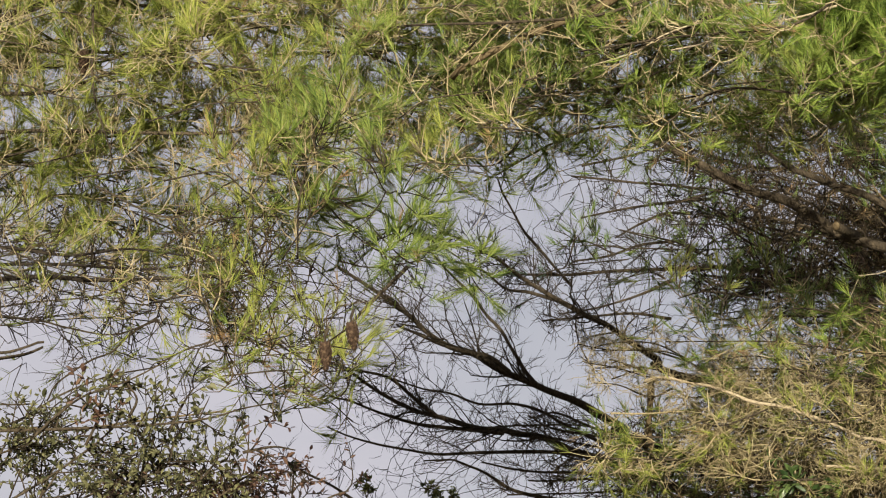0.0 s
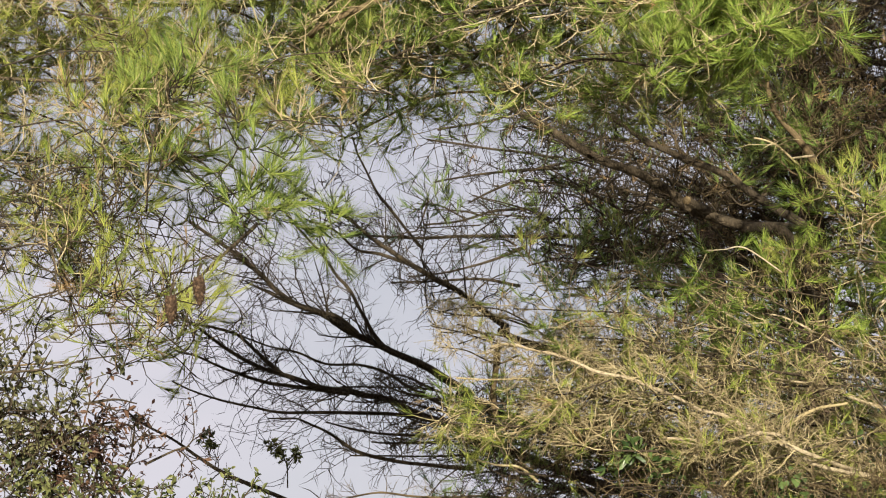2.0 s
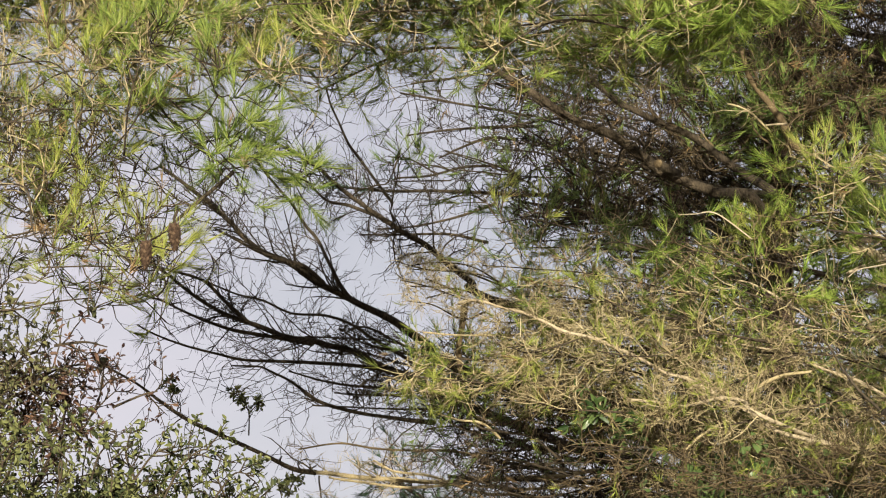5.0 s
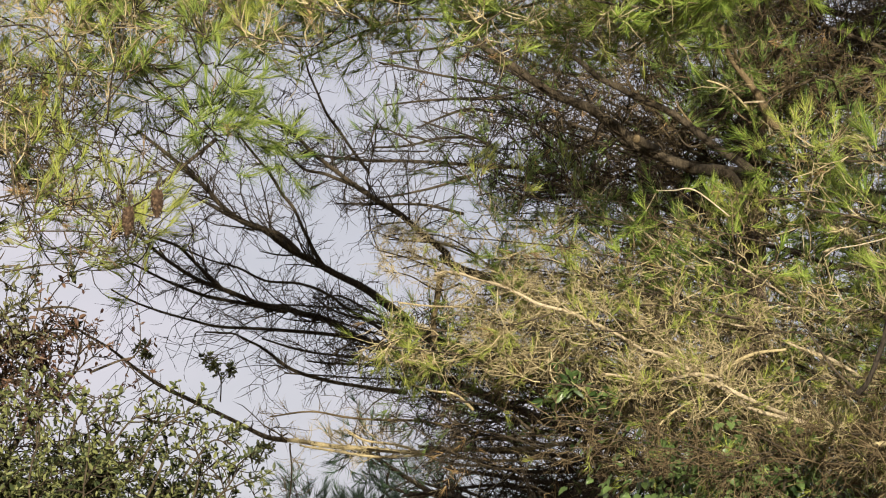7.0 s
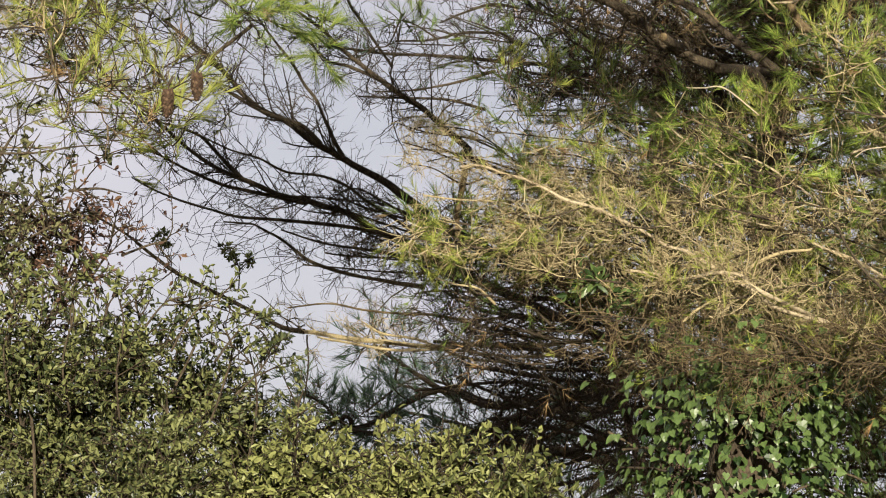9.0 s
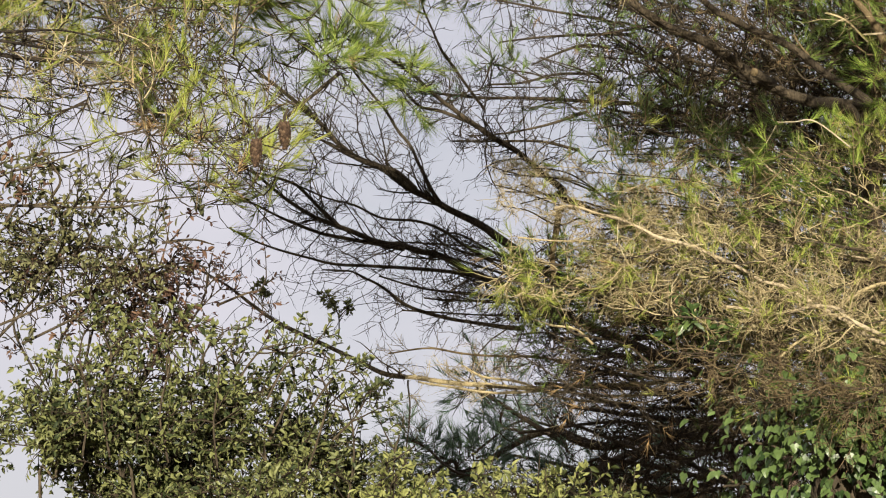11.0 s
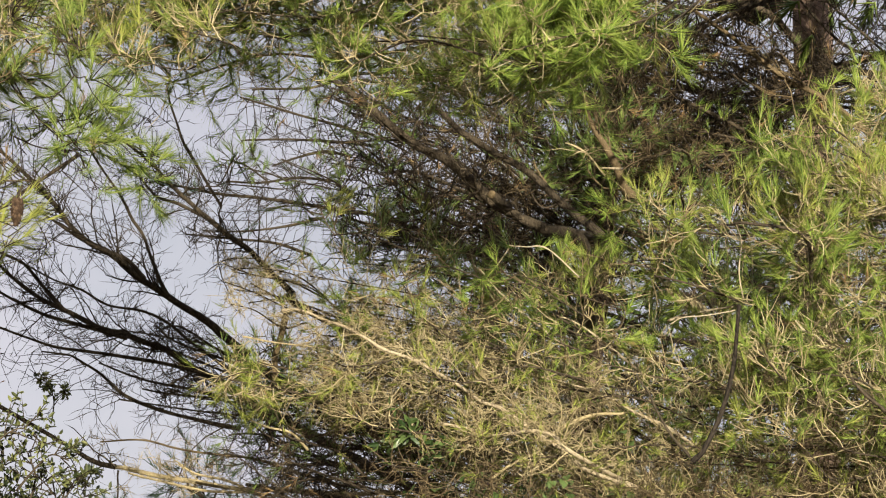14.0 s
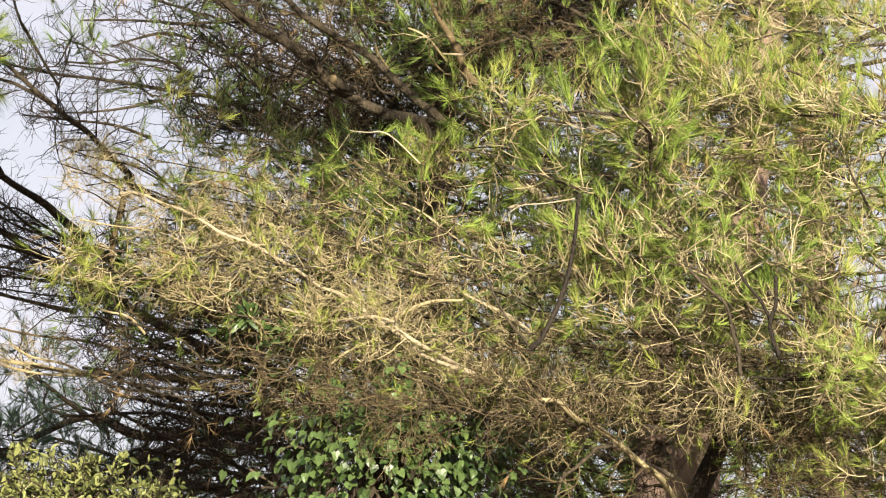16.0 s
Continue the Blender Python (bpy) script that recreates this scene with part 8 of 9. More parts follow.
stem(oak, [(-0.50, 5.90, -0.02), (-0.84, 6.23, 1.85), (-0.82, 6.20, 2.02), (-0.88, 6.17, 2.17), (-0.93, 6.15, 2.30)], 0.005, 0.002, 374, first=0.6)
stem(oak, [(-0.90, 5.90, -0.02), (-0.66, 5.74, 1.83), (-0.64, 5.72, 1.95), (-0.67, 5.70, 2.05), (-0.70, 5.69, 2.15)], 0.005, 0.002, 375, first=0.6)
stem(oak, [(-0.80, 5.90, -0.02), (-0.93, 5.87, 1.83), (-0.92, 5.84, 1.99), (-0.94, 5.82, 2.10), (-0.97, 5.80, 2.20)], 0.005, 0.002, 376, first=0.6)
stem(oak, [(-0.70, 5.90, -0.02), (-0.48, 5.98, 1.85), (-0.46, 5.96, 1.94), (-0.45, 5.95, 2.02), (-0.44, 5.94, 2.09)], 0.005, 0.002, 377, first=0.6, leaf='bright', size=0.022, per=9)
stem(oak, [(-0.60, 5.90, -0.02), (-1.38, 6.08, 2.03), (-1.41, 6.05, 2.23), (-1.43, 6.04, 2.27), (-1.44, 6.03, 2.32)], 0.005, 0.002, 378, first=0.6)
stem(oak, [(-0.50, 5.90, -0.02), (-0.29, 6.22, 1.87), (-0.26, 6.20, 1.96), (-0.24, 6.19, 2.03), (-0.18, 6.18, 2.08)], 0.005, 0.002, 379, first=0.6, leaf='bright', size=0.022, per=9)
stem(oak, [(-0.90, 5.90, -0.02), (-0.81, 5.75, 1.83), (-0.79, 5.73, 1.92), (-0.77, 5.71, 2.02), (-0.74, 5.70, 2.07)], 0.005, 0.002, 380, first=0.6)
stem(oak, [(-0.80, 5.90, -0.02), (-0.57, 5.86, 1.84), (-0.56, 5.85, 1.92), (-0.54, 5.84, 1.98), (-0.53, 5.83, 2.04)], 0.005, 0.002, 381, first=0.6, leaf='bright', size=0.022, per=9)
stem(oak, [(-0.70, 5.90, -0.02), (-1.04, 5.99, 1.83), (-1.02, 5.98, 1.93), (-1.03, 5.96, 2.01), (-1.01, 5.95, 2.06)], 0.005, 0.002, 382, first=0.6)
stem(oak, [(-0.51, 5.89, 2.12), (-0.49, 5.87, 2.24), (-0.49, 5.85, 2.33), (-0.51, 5.84, 2.41)], 0.0035, 0.002, 383, side=15, slen=(0.04,0.14), first=0.2, per=7)
stem(oak, [(-0.61, 5.88, 2.20), (-0.57, 5.86, 2.32), (-0.55, 5.84, 2.41), (-0.57, 5.83, 2.46)], 0.0035, 0.002, 384, side=15, slen=(0.04,0.14), first=0.2, per=7)
stem(oak, [(-0.42, 5.89, 2.10), (-0.40, 5.88, 2.19), (-0.39, 5.86, 2.28), (-0.38, 5.85, 2.32)], 0.0035, 0.002, 385, side=15, slen=(0.04,0.14), first=0.2, per=7)
stem(oak, [(-0.69, 5.86, 2.30), (-0.64, 5.84, 2.41), (-0.63, 5.83, 2.46), (-0.65, 5.82, 2.50)], 0.0035, 0.002, 386, side=15, slen=(0.04,0.14), first=0.2, per=7)
stem(oak, [(-0.79, 5.85, 2.37), (-0.76, 5.83, 2.45), (-0.78, 5.82, 2.51), (-0.76, 5.82, 2.55)], 0.0035, 0.002, 387, side=15, slen=(0.04,0.14), first=0.2, per=7)
stem(oak, [(-1.16, 5.96, 2.35), (-1.09, 5.93, 2.49), (-1.04, 5.91, 2.59), (-0.98, 5.90, 2.66)], 0.0035, 0.002, 388, leaf='russet', size=0.017, per=7, first=0.15, side=28, slen=(0.05,0.14))
stem(oak, [(-1.06, 5.95, 2.38), (-0.99, 5.93, 2.49), (-0.95, 5.91, 2.60), (-0.92, 5.90, 2.66)], 0.0035, 0.002, 389, leaf='russet', size=0.017, per=7, first=0.15, side=28, slen=(0.05,0.14))
stem(oak, [(-1.22, 5.95, 2.43), (-1.20, 5.92, 2.56), (-1.13, 5.90, 2.64), (-1.09, 5.89, 2.70)], 0.0035, 0.002, 390, leaf='russet', size=0.017, per=7, first=0.15, side=28, slen=(0.05,0.14))
stem(oak, [(-1.27, 5.94, 2.48), (-1.32, 5.92, 2.59), (-1.28, 5.90, 2.69), (-1.20, 5.89, 2.75)], 0.0035, 0.002, 391, leaf='russet', size=0.017, per=7, first=0.15, side=28, slen=(0.05,0.14))
stem(oak, [(-1.02, 5.94, 2.44), (-0.97, 5.92, 2.53), (-0.93, 5.91, 2.58), (-0.90, 5.91, 2.58)], 0.0035, 0.002, 392, leaf='russet', size=0.017, per=7, first=0.15, side=28, slen=(0.05,0.14))
stem(oak, [(-1.11, 5.95, 2.38), (-1.07, 5.93, 2.49), (-1.06, 5.92, 2.57), (-1.04, 5.91, 2.62)], 0.0035, 0.002, 393, leaf='russet', size=0.017, per=7, first=0.15, side=28, slen=(0.05,0.14))
stem(oak, [(-1.03, 5.95, 2.41), (-0.97, 5.93, 2.52), (-0.94, 5.91, 2.62), (-0.96, 5.89, 2.72)], 0.0035, 0.002, 394, leaf='russet', size=0.017, per=7, first=0.15, side=28, slen=(0.05,0.14))
stem(oak, [(-1.09, 5.93, 2.49), (-1.04, 5.91, 2.62), (-1.00, 5.89, 2.70), (-0.93, 5.88, 2.74)], 0.0035, 0.002, 395, leaf='russet', size=0.017, per=7, first=0.15, side=28, slen=(0.05,0.14))
stem(oak, [(-1.15, 5.94, 2.48), (-1.12, 5.91, 2.60), (-1.08, 5.89, 2.70), (-1.04, 5.88, 2.75)], 0.0035, 0.002, 396, leaf='russet', size=0.017, per=7, first=0.15, side=28, slen=(0.05,0.14))
stem(oak, [(-0.99, 5.93, 2.49), (-0.91, 5.92, 2.57), (-0.86, 5.90, 2.65), (-0.85, 5.89, 2.71)], 0.0035, 0.002, 397, leaf='russet', size=0.017, per=7, first=0.15, side=28, slen=(0.05,0.14))
stem(oak, [(-1.66, 5.73, 2.61), (-1.44, 5.72, 2.71), (-1.30, 5.71, 2.79), (-1.23, 5.70, 2.84)], 0.0035, 0.002, 398, side=30, per=8, size=0.017, first=0.2, leaf='shaded_oak')
stem(oak, [(-1.53, 5.76, 2.54), (-1.32, 5.74, 2.68), (-1.14, 5.74, 2.73), (-1.10, 5.72, 2.79)], 0.0035, 0.002, 399, side=30, per=8, size=0.017, first=0.2, leaf='shaded_oak')
stem(oak, [(-1.40, 5.77, 2.53), (-1.19, 5.76, 2.62), (-1.05, 5.75, 2.70), (-1.00, 5.74, 2.75)], 0.0035, 0.002, 400, side=30, per=8, size=0.017, first=0.2, leaf='shaded_oak')
stem(oak, [(-1.78, 5.70, 2.68), (-1.65, 5.69, 2.75), (-1.51, 5.69, 2.79), (-1.43, 5.69, 2.81)], 0.0035, 0.002, 401, side=30, per=8, size=0.017, first=0.2, leaf='shaded_oak')
stem(oak, [(-1.33, 5.78, 2.53), (-1.22, 5.75, 2.65), (-1.17, 5.72, 2.77), (-1.18, 5.71, 2.82)], 0.0035, 0.002, 402, side=30, per=8, size=0.017, first=0.2, leaf='shaded_oak')
stem(oak, [(-1.73, 5.74, 2.55), (-1.60, 5.72, 2.67), (-1.51, 5.70, 2.76), (-1.47, 5.69, 2.82)], 0.0035, 0.002, 403, side=30, per=8, size=0.017, first=0.2, leaf='shaded_oak')
stem(oak, [(-1.61, 5.75, 2.54), (-1.48, 5.74, 2.64), (-1.41, 5.72, 2.70), (-1.37, 5.71, 2.75)], 0.0035, 0.002, 404, side=30, per=8, size=0.017, first=0.2, leaf='shaded_oak')
stem(oak, [(-1.27, 5.78, 2.52), (-1.09, 5.77, 2.61), (-0.99, 5.76, 2.67), (-0.95, 5.76, 2.69)], 0.0035, 0.002, 405, side=30, per=8, size=0.017, first=0.2, leaf='shaded_oak')
stem(oak, [(-1.80, 5.97, 2.66), (-1.63, 5.94, 2.78), (-1.52, 5.94, 2.84), (-1.45, 5.93, 2.89)], 0.0035, 0.002, 406, side=30, per=8, size=0.017, first=0.2, leaf='shaded_oak')
stem(oak, [(-1.51, 6.01, 2.57), (-1.34, 5.99, 2.70), (-1.24, 5.98, 2.76), (-1.18, 5.97, 2.81)], 0.0035, 0.002, 407, side=30, per=8, size=0.017, first=0.2, leaf='shaded_oak')
stem(oak, [(-1.66, 5.99, 2.61), (-1.45, 5.99, 2.68), (-1.31, 5.98, 2.73), (-1.13, 5.99, 2.75)], 0.0035, 0.002, 408, side=30, per=8, size=0.017, first=0.2, leaf='shaded_oak')
stem(oak, [(-1.18, 6.06, 2.69), (-1.01, 6.05, 2.75), (-0.93, 6.05, 2.77), (-0.87, 6.06, 2.76)], 0.0035, 0.002, 409, leaf='russet', side=15, slen=(0.04,0.10), per=6, size=0.016, first=0.3)
stem(oak, [(-0.85, 6.09, 2.67), (-0.78, 6.09, 2.70), (-0.74, 6.09, 2.71)], 0.0035, 0.002, 410, leaf='russet', side=15, slen=(0.04,0.10), per=6, size=0.016, first=0.3)
stem(oak, [(-1.48, 5.99, 2.85), (-1.39, 5.99, 2.88), (-1.33, 6.00, 2.87)], 0.0035, 0.002, 411, leaf='russet', side=15, slen=(0.04,0.10), per=6, size=0.016, first=0.3)

stem(oak, [(-1.42, 5.55, 2.77), (-1.35, 5.55, 2.83), (-1.28, 5.56, 2.88), (-1.18, 5.57, 2.91), (-1.09, 5.58, 2.95)], 0.0040, 0.0015, 800, slen=(0.04, 0.12), per=6, size=0.021, first=0.1, leaf='shaded_oak', side=12)
stem(oak, [(-1.52, 5.52, 2.81), (-1.32, 5.57, 2.81), (-1.14, 5.60, 2.81), (-1.01, 5.63, 2.82), (-0.92, 5.64, 2.84), (-0.84, 5.65, 2.85)], 0.0040, 0.0015, 801, slen=(0.04, 0.12), per=6, size=0.021, first=0.1, leaf='shaded_oak', side=12)
stem(oak, [(-1.09, 5.62, 2.80), (-1.06, 5.61, 2.85), (-1.03, 5.61, 2.89)], 0.0040, 0.0015, 802, slen=(0.04, 0.12), per=6, size=0.021, first=0.1, leaf='shaded_oak', side=20)
stem(oak, [(-1.28, 5.58, 2.77), (-1.25, 5.58, 2.83), (-1.24, 5.57, 2.88)], 0.0040, 0.0015, 803, slen=(0.04, 0.12), per=6, size=0.021, first=0.1, leaf='russet', side=26)
stem(oak, [(-1.18, 5.59, 2.83), (-1.16, 5.59, 2.87), (-1.18, 5.58, 2.91)], 0.0040, 0.0015, 804, slen=(0.04, 0.12), per=6, size=0.021, first=0.1, leaf='shaded_oak', side=22)
stem(oak, [(-0.93, 5.66, 2.74), (-0.86, 5.67, 2.75), (-0.81, 5.68, 2.74)], 0.0040, 0.0015, 805, slen=(0.04, 0.12), per=6, size=0.021, first=0.1, leaf='russet', side=22)
stem(oak, [(-0.58, 5.71, 2.36), (-0.54, 5.71, 2.42), (-0.51, 5.71, 2.45), (-0.47, 5.71, 2.44)], 0.0030, 0.0015, 820, slen=(0.04, 0.1), per=8, size=0.018, first=0.2, side=24)
stem(oak, [(-0.68, 5.70, 2.38), (-0.64, 5.70, 2.46), (-0.59, 5.69, 2.50), (-0.55, 5.70, 2.49)], 0.0030, 0.0015, 821, slen=(0.04, 0.1), per=8, size=0.018, first=0.2, side=24)
stem(oak, [(-0.53, 5.73, 2.29), (-0.48, 5.72, 2.34), (-0.45, 5.72, 2.39)], 0.0030, 0.0015, 822, slen=(0.04, 0.1), per=8, size=0.018, first=0.2, side=24)
stem(oak, [(-0.84, 5.68, 2.43), (-0.82, 5.67, 2.49), (-0.78, 5.67, 2.53)], 0.0030, 0.0015, 823, slen=(0.04, 0.1), per=8, size=0.018, first=0.2, side=24)
stem(oak, [(-0.75, 5.69, 2.42), (-0.70, 5.69, 2.49), (-0.65, 5.69, 2.51)], 0.0030, 0.0015, 824, slen=(0.04, 0.1), per=8, size=0.018, first=0.2, side=24)
stem(oak, [(-0.44, 5.75, 2.16), (-0.39, 5.74, 2.24), (-0.34, 5.74, 2.28)], 0.0030, 0.0015, 825, slen=(0.04, 0.1), per=8, size=0.018, first=0.2, side=24)
stem(oak, [(-0.29, 5.76, 2.09), (-0.24, 5.75, 2.16), (-0.21, 5.75, 2.17)], 0.0030, 0.0015, 826, slen=(0.04, 0.1), per=8, size=0.018, first=0.2, side=24)
stem(oak, [(-0.95, 5.66, 2.47), (-0.93, 5.65, 2.53), (-0.88, 5.66, 2.54)], 0.0030, 0.0015, 827, slen=(0.04, 0.1), per=8, size=0.018, first=0.2, side=24)
stem(oak, [(-1.02, 5.58, 2.23), (-1.04, 5.56, 2.35), (-1.02, 5.55, 2.45), (-1.04, 5.54, 2.50)], 0.0030, 0.0015, 830, slen=(0.05, 0.13), per=9, size=0.019, first=0.1, side=30)
stem(oak, [(-0.99, 5.84, 2.25), (-1.00, 5.82, 2.38), (-0.99, 5.81, 2.48), (-1.00, 5.79, 2.54)], 0.0030, 0.0015, 831, slen=(0.05, 0.13), per=9, size=0.019, first=0.1, side=30)
stem(oak, [(-0.89, 5.60, 2.22), (-0.91, 5.58, 2.33), (-0.89, 5.57, 2.44), (-0.90, 5.56, 2.49)], 0.0030, 0.0015, 832, slen=(0.05, 0.13), per=9, size=0.019, first=0.1, side=30)
stem(oak, [(-0.87, 5.85, 2.24), (-0.87, 5.84, 2.36), (-0.88, 5.82, 2.46), (-0.87, 5.81, 2.53)], 0.0030, 0.0015, 833, slen=(0.05, 0.13), per=9, size=0.019, first=0.1, side=30)
stem(oak, [(-0.78, 5.61, 2.21), (-0.79, 5.60, 2.31), (-0.78, 5.59, 2.42), (-0.79, 5.58, 2.48)], 0.0030, 0.0015, 834, slen=(0.05, 0.13), per=9, size=0.019, first=0.1, side=30)
stem(oak, [(-0.76, 5.87, 2.24), (-0.75, 5.86, 2.34), (-0.77, 5.84, 2.43), (-0.76, 5.83, 2.49)], 0.0030, 0.0015, 835, slen=(0.05, 0.13), per=9, size=0.019, first=0.1, side=30)
stem(oak, [(-1.08, 5.57, 2.23), (-1.07, 5.56, 2.35), (-1.09, 5.54, 2.45), (-1.08, 5.53, 2.51)], 0.0030, 0.0015, 836, slen=(0.05, 0.13), per=9, size=0.019, first=0.1, side=30)
stem(oak, [(-0.69, 5.87, 2.23), (-0.70, 5.86, 2.31), (-0.68, 5.85, 2.41), (-0.70, 5.85, 2.44)], 0.0030, 0.0015, 837, slen=(0.05, 0.13), per=9, size=0.019, first=0.1, side=30)

oak_b = tree("oak_tree", 1.02, 9.49, "slender oak with a long, nearly bare branch and few leaves", "oak tree")
trunk(oak_b, [(1.02, 9.49, -0.10), (0.99, 9.49, 1.60), (0.67, 9.49, 2.91), (0.65, 9.53, 3.25)], 0.022, 0.015, 412)
# long branch of the slender oak: sunlit right half painted straw, shaded left dark
bough(oak_b, [(0.72, 9.45, 2.80), (0.58, 9.15, 2.95), (0.37, 9.17, 2.94), (0.16, 9.18, 2.93), (-0.05, 9.19, 2.92), (-0.21, 9.19, 2.93), (-0.34, 9.18, 2.94), (-0.51, 9.17, 2.96)], 0.0084, 0.0094, "wire", 708, bark='straw', side=16, slen=(0.06, 0.24), ahead=1.0, tuft=0.0, bend=0.25)
bough(oak_b, [(-0.51, 9.17, 2.96), (-0.59, 9.17, 2.97), (-0.70, 9.15, 3.02), (-0.84, 9.13, 3.09), (-0.97, 9.11, 3.15), (-1.06, 9.10, 3.20), (-1.16, 9.07, 3.28), (-1.26, 9.05, 3.34), (-1.33, 9.03, 3.39)], 0.0105, 0.0042, "brush", 709, side=13, slen=(0.06, 0.26), twigs=4, sprigs=1, ahead=0.8)
bough(oak_b, [(0.45, 9.07, 2.89), (0.24, 9.08, 2.88), (0.03, 9.09, 2.90), (-0.17, 9.09, 2.89), (-0.34, 9.09, 2.91), (-0.46, 9.08, 2.93)], 0.0062, 0.0041, "wire", 710, bark='straw', side=22, slen=(0.06, 0.26), ahead=1.0, tuft=0.0, bend=0.25)
bough(oak_b, [(0.24, 9.09, 2.86), (0.08, 9.09, 2.87), (-0.09, 9.08, 2.93), (-0.22, 9.08, 2.95), (-0.30, 9.07, 2.99)], 0.0062, 0.0031, "wire", 711, bark='straw', side=18, slen=(0.06, 0.24), ahead=1.0, tuft=0.0, bend=0.25)
bough(oak_b, [(0.36, 9.07, 2.95), (0.14, 9.07, 2.99), (-0.01, 9.07, 3.02), (-0.18, 9.07, 3.02), (-0.30, 9.07, 3.03), (-0.42, 9.06, 3.05), (-0.57, 9.06, 3.03)], 0.0062, 0.0031, "wire", 712, bark='brown', side=14, wood='brown', slen=(0.06, 0.24), ahead=1.0, tuft=0.0, bend=0.25)
bough(oak_b, [(-0.50, 9.18, 2.95), (-0.49, 9.19, 2.85), (-0.50, 9.21, 2.73), (-0.52, 9.22, 2.60)], 0.0042, 0.0021, "wire", 713, side=16, wood='brown', slen=(0.04, 0.14), tuft=0.0)
stem(oak_b, [(-1.05, 9.15, 3.23), (-1.04, 9.15, 3.26), (-1.07, 9.14, 3.28), (-1.10, 9.15, 3.27)], 0.003, 0.0012, 416, side=30, slen=(0.02,0.06), twigs=3, tlen=(0.01,0.03), per=8, size=0.022, first=0.2)
stem(oak_b, [(-1.04, 9.15, 3.22), (-1.05, 9.15, 3.26), (-1.04, 9.14, 3.30)], 0.003, 0.0012, 417, side=30, slen=(0.02,0.06), twigs=3, tlen=(0.01,0.03), per=8, size=0.022, first=0.2)
stem(oak_b, [(-1.28, 9.13, 3.37), (-1.30, 9.13, 3.39), (-1.32, 9.13, 3.38)], 0.003, 0.0012, 418, side=30, slen=(0.02,0.06), twigs=3, tlen=(0.01,0.03), per=8, size=0.022, first=0.2)
stem(oak_b, [(-0.76, 9.17, 3.10), (-0.76, 9.16, 3.18), (-0.78, 9.15, 3.23), (-0.80, 9.14, 3.26)], 0.003, 0.0012, 419, side=30, slen=(0.02,0.06), twigs=3, tlen=(0.01,0.03), per=8, size=0.022, first=0.2)
stem(oak_b, [(-0.76, 9.16, 3.18), (-0.74, 9.15, 3.20), (-0.72, 9.15, 3.22)], 0.003, 0.0012, 420, side=30, slen=(0.02,0.06), twigs=3, tlen=(0.01,0.03), per=8, size=0.022, first=0.2)
stem(oak_b, [(-0.51, 9.19, 2.99), (-0.59, 9.20, 2.94), (-0.63, 9.22, 2.85), (-0.65, 9.20, 2.93)], 0.003, 0.0012, 421, side=30, slen=(0.02,0.06), twigs=3, tlen=(0.01,0.03), per=8, size=0.022, first=0.2)

pine_cone((-0.613, 5.250, 2.924), 0.060, 422, (0.05, 0.00))
pine_cone((-0.673, 5.250, 2.885), 0.060, 423, (0.00, 0.00))
pine_cone((-1.295, 5.739, 3.791), 0.060, 424, (-0.10, 0.00))
pine_cone((1.517, 6.698, 3.108), 0.055, 425, (0.05, 0.00))
pine_cone((-0.400, 6.080, 3.668), 0.060, 426, (0.00, 0.00))



# ---------------------------------------------------------------- ground
def ground():
    n = 90
    g = np.sign(np.linspace(-1, 1, n)) * np.abs(np.linspace(-1, 1, n)) ** 3.2 * 900
    xx, yy = np.meshgrid(g, g + 6)
    zz = np.array([[noise.noise((a * 0.25, b * 0.25, 0)) * 0.10 for a, b in zip(ra, rb)] for ra, rb in zip(xx, yy)])
    i, k = np.arange(n - 1)[:, None], np.arange(n - 1)[None]
    a = i * n + k
    ob = link_mesh("ground", np.stack([xx, yy, zz], -1).reshape(-1, 3), np.stack([a, a + 1, a + n + 1, a + n], -1).reshape(-1, 4), np.zeros((0, 3), int), MAT["soil"])
    return tagged(ob, "bare woodland ground with brown leaf litter", "ground", kind="structure")


ground()


def litter(seed):
    """Fallen needles and dry leaves on the ground."""
    rng = np.random.default_rng(seed)
    n = 7000
    foot = np.stack([rng.uniform(-7, 7, n), rng.uniform(-4, 16, n), np.zeros(n)], 1)
    foot[:, 2] = [noise.noise((a * 0.25, b * 0.25, 0)) * 0.10 + 0.012 for a, b in foot[:, :2]]
    way = unit(rng.normal(size=(n, 3)) * np.array([1, 1, 0.15]))
    bag = Bag()
    leaves(bag, OVAL, OVAL_T, foot, leaf_frames(rng, way, 0.3), rng.uniform(0.03, 0.09, n))
    return tagged(bag.link("leaf_litter", MAT["russet"], smooth=False), "dry brown fallen leaves strewn over the ground", "leaf litter", kind="stuff")


litter(55)


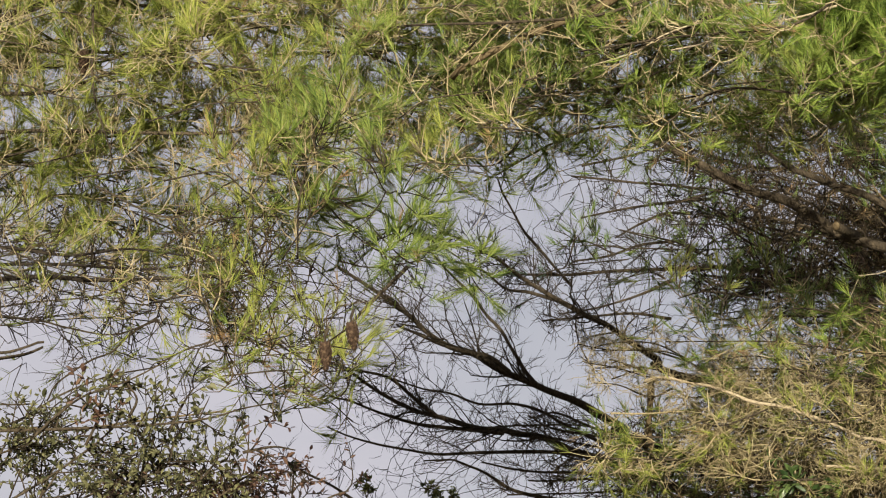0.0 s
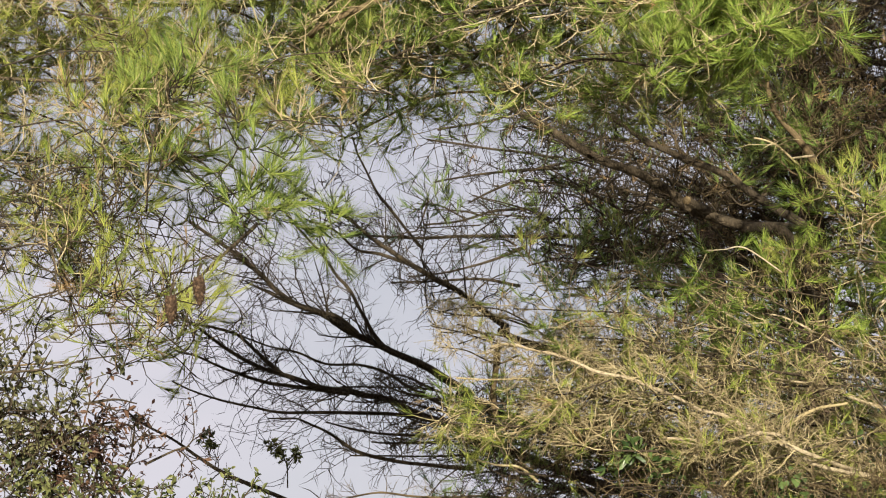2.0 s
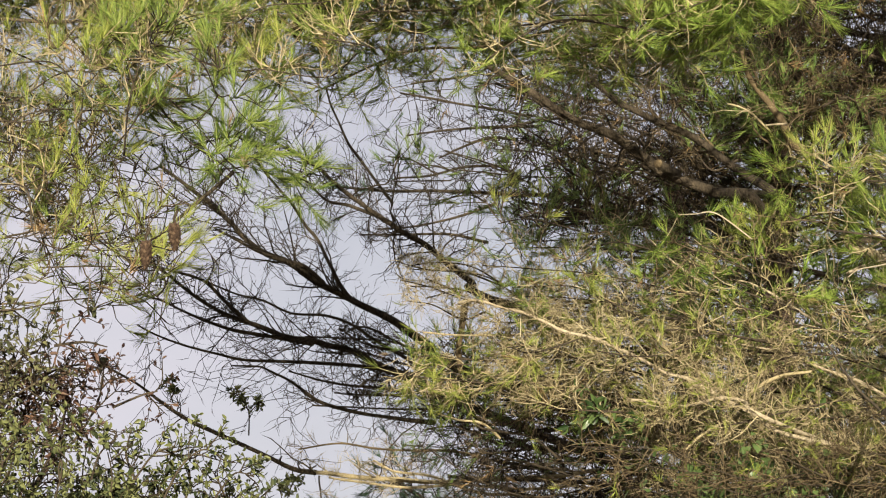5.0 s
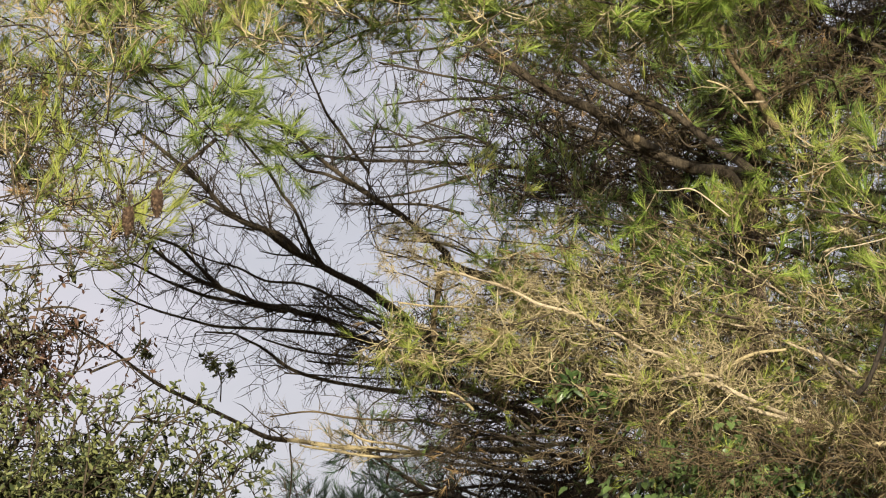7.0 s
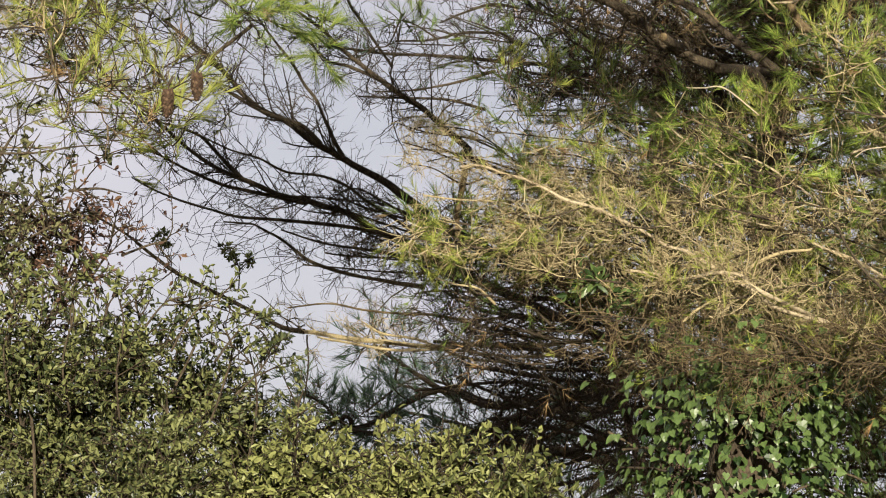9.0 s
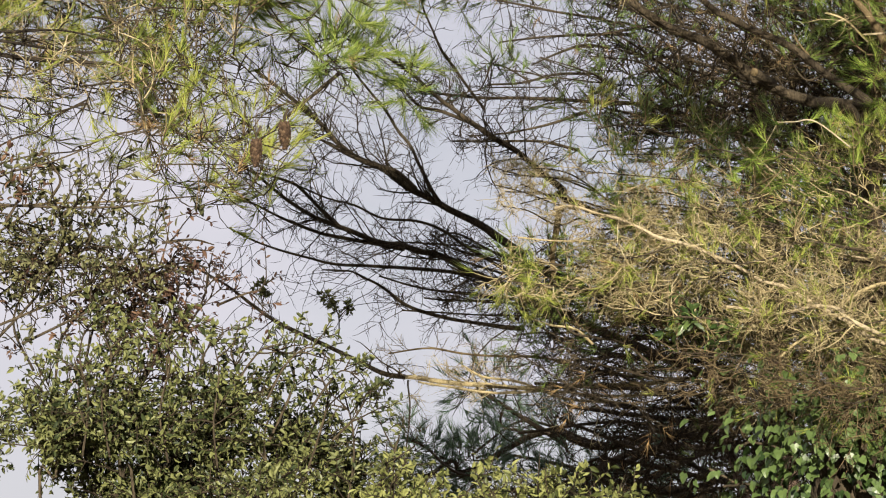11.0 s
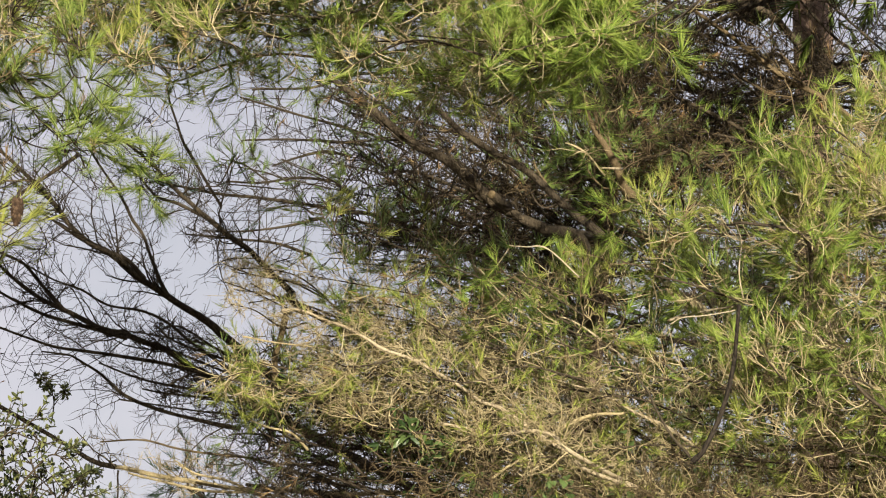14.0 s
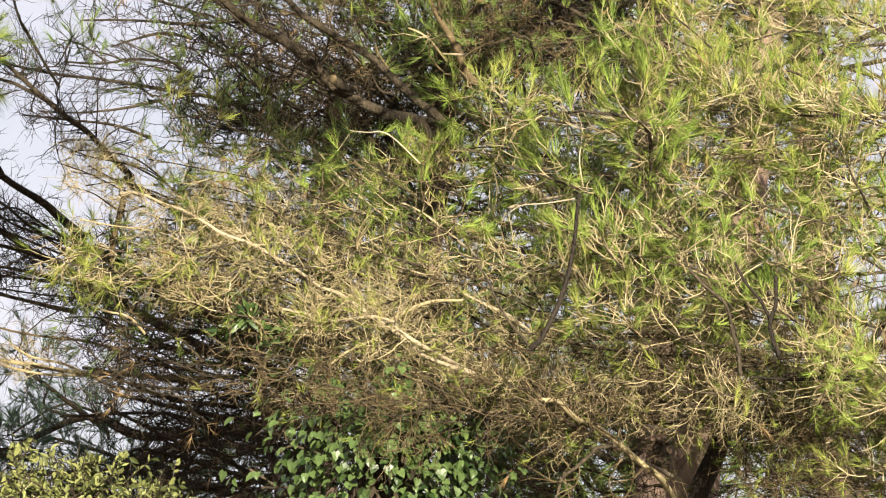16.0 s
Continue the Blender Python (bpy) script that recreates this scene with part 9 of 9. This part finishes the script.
# ---------------------------------------------------------------- ivy
def ivy(points, sprig, widths, seed, near, far):
    """Ivy over a leaning stump: woody vines and glossy lobed leaves, the nearest ones as pieces of their own."""
    rng = np.random.default_rng(seed)
    e = new("ivy_plant")
    e.location = (points[0][0], points[0][1], 0)
    tagged(e, "dense glossy green ivy with lobed leaves over a stump", "ivy")
    line = spline(points, 8)
    w = np.interp(np.linspace(0, 1, len(line)), np.linspace(0, 1, len(widths)), widths)
    core = Bag()
    tubes(core, line[None], w[None] * 0.28, 14)
    core.link("stump", MAT["limb"], e)
    vines = Bag()
    start = line[rng.integers(0, len(line) // 2, 40)] + rng.normal(size=(40, 3)) * 0.08
    tubes(vines, wander(rng, start, np.tile([0, -0.15, 1.0], (40, 1)), rng.uniform(0.3, 0.8, 40), 14, 0.3, 0.05), np.full((40, 15), 0.004), 5)
    tagged(vines.link("vine_mat", MAT["limb"], e), kind="stuff")
    n = near + far
    i = rng.integers(0, len(line), n)
    a = rng.uniform(0, 2 * np.pi, n)
    out = np.stack([np.cos(a), np.sin(a), rng.normal(size=n) * 0.35], 1)
    lump = 0.78 + 0.2 * np.sin(a * 3 + i * 0.5) + rng.normal(size=n) * 0.13
    foot = line[i] + out * (w[i] * lump)[:, None] + rng.normal(size=(n, 3)) * np.array([0.03, 0.03, 0.05])
    swell = np.array([noise.noise(Vector(p) * 5.5) for p in foot])
    foot += out * (swell * 0.16)[:, None]
    stay = swell + rng.normal(size=n) * 0.12 > -0.30
    foot, out, n = foot[stay], out[stay], int(stay.sum())
    droop = unit(out * 0.5 + np.array([0, 0, -0.9]) + rng.normal(size=(n, 3)) * 0.4)
    fr = leaf_frames(rng, droop, 0.45, None)
    face = unit(out + np.array([0, 0, 0.5]) + rng.normal(size=(n, 3)) * 0.4)
    y = unit(np.cross(face, droop))
    fr = np.stack([droop, y, np.cross(droop, y)], 1)
    size = rng.uniform(0.015, 0.035, n)
    order = np.argsort(foot[:, 1] - foot[:, 2] * 0.4)
    me = None
    for k in order[:near]:
        if me is None:
            ob = link_mesh("leaf", LOBED, np.zeros((0, 4), int), LOBED_T, MAT["ivy"], e, smooth=False)
            me = ob.data
        else:
            ob = new("leaf", me)
            ob.parent = e
            ob.matrix_parent_inverse = Matrix.Translation(-e.location)
        rot = Matrix(fr[k].T.tolist()).to_4x4()
        ob.matrix_basis = Matrix.Translation(foot[k]) @ rot @ Matrix.Diagonal((size[k], size[k], size[k], 1))
    rest = Bag()
    leaves(rest, LOBED, LOBED_T, foot[order[near:]], fr[order[near:]], size[order[near:]])
    tagged(rest.link("foliage", MAT["ivy"], e, smooth=False), kind="stuff")
    stem(e, sprig, 0.004, 0.0015, seed + 1, side=20, slen=(0.04, 0.10), twigs=3, tlen=(0.03, 0.06), per=6, size=0.034, leaf="ivy", first=0.55)
    return e


# ---------------------------------------------------------------- unseen woods all round, added to cut low sky light; low ahead
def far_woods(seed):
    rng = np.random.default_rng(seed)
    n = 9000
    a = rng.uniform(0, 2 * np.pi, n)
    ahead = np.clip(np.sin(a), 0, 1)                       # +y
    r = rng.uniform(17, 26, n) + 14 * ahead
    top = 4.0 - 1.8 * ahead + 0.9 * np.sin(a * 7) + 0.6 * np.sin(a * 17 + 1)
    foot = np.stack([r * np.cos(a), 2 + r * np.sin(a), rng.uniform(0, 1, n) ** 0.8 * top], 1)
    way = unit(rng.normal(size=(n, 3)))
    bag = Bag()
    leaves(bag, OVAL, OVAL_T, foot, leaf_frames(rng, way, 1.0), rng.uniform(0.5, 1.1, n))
    return tagged(bag.link("far_woods", MAT["deep"], smooth=False), "unseen ring of dark green woods that cuts low sky light", "woods", kind="stuff")


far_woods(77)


ivy([(1.10, 7.85, 0.00), (0.95, 7.52, 1.86), (0.87, 7.36, 2.32), (0.89, 7.31, 2.52), (0.99, 7.34, 2.64)], [(0.76, 7.43, 2.55), (0.64, 7.36, 2.63), (0.48, 7.29, 2.79), (0.39, 7.23, 2.85)], [0.3, 0.40, 0.40, 0.32, 0.15], 900, 290, 4600)
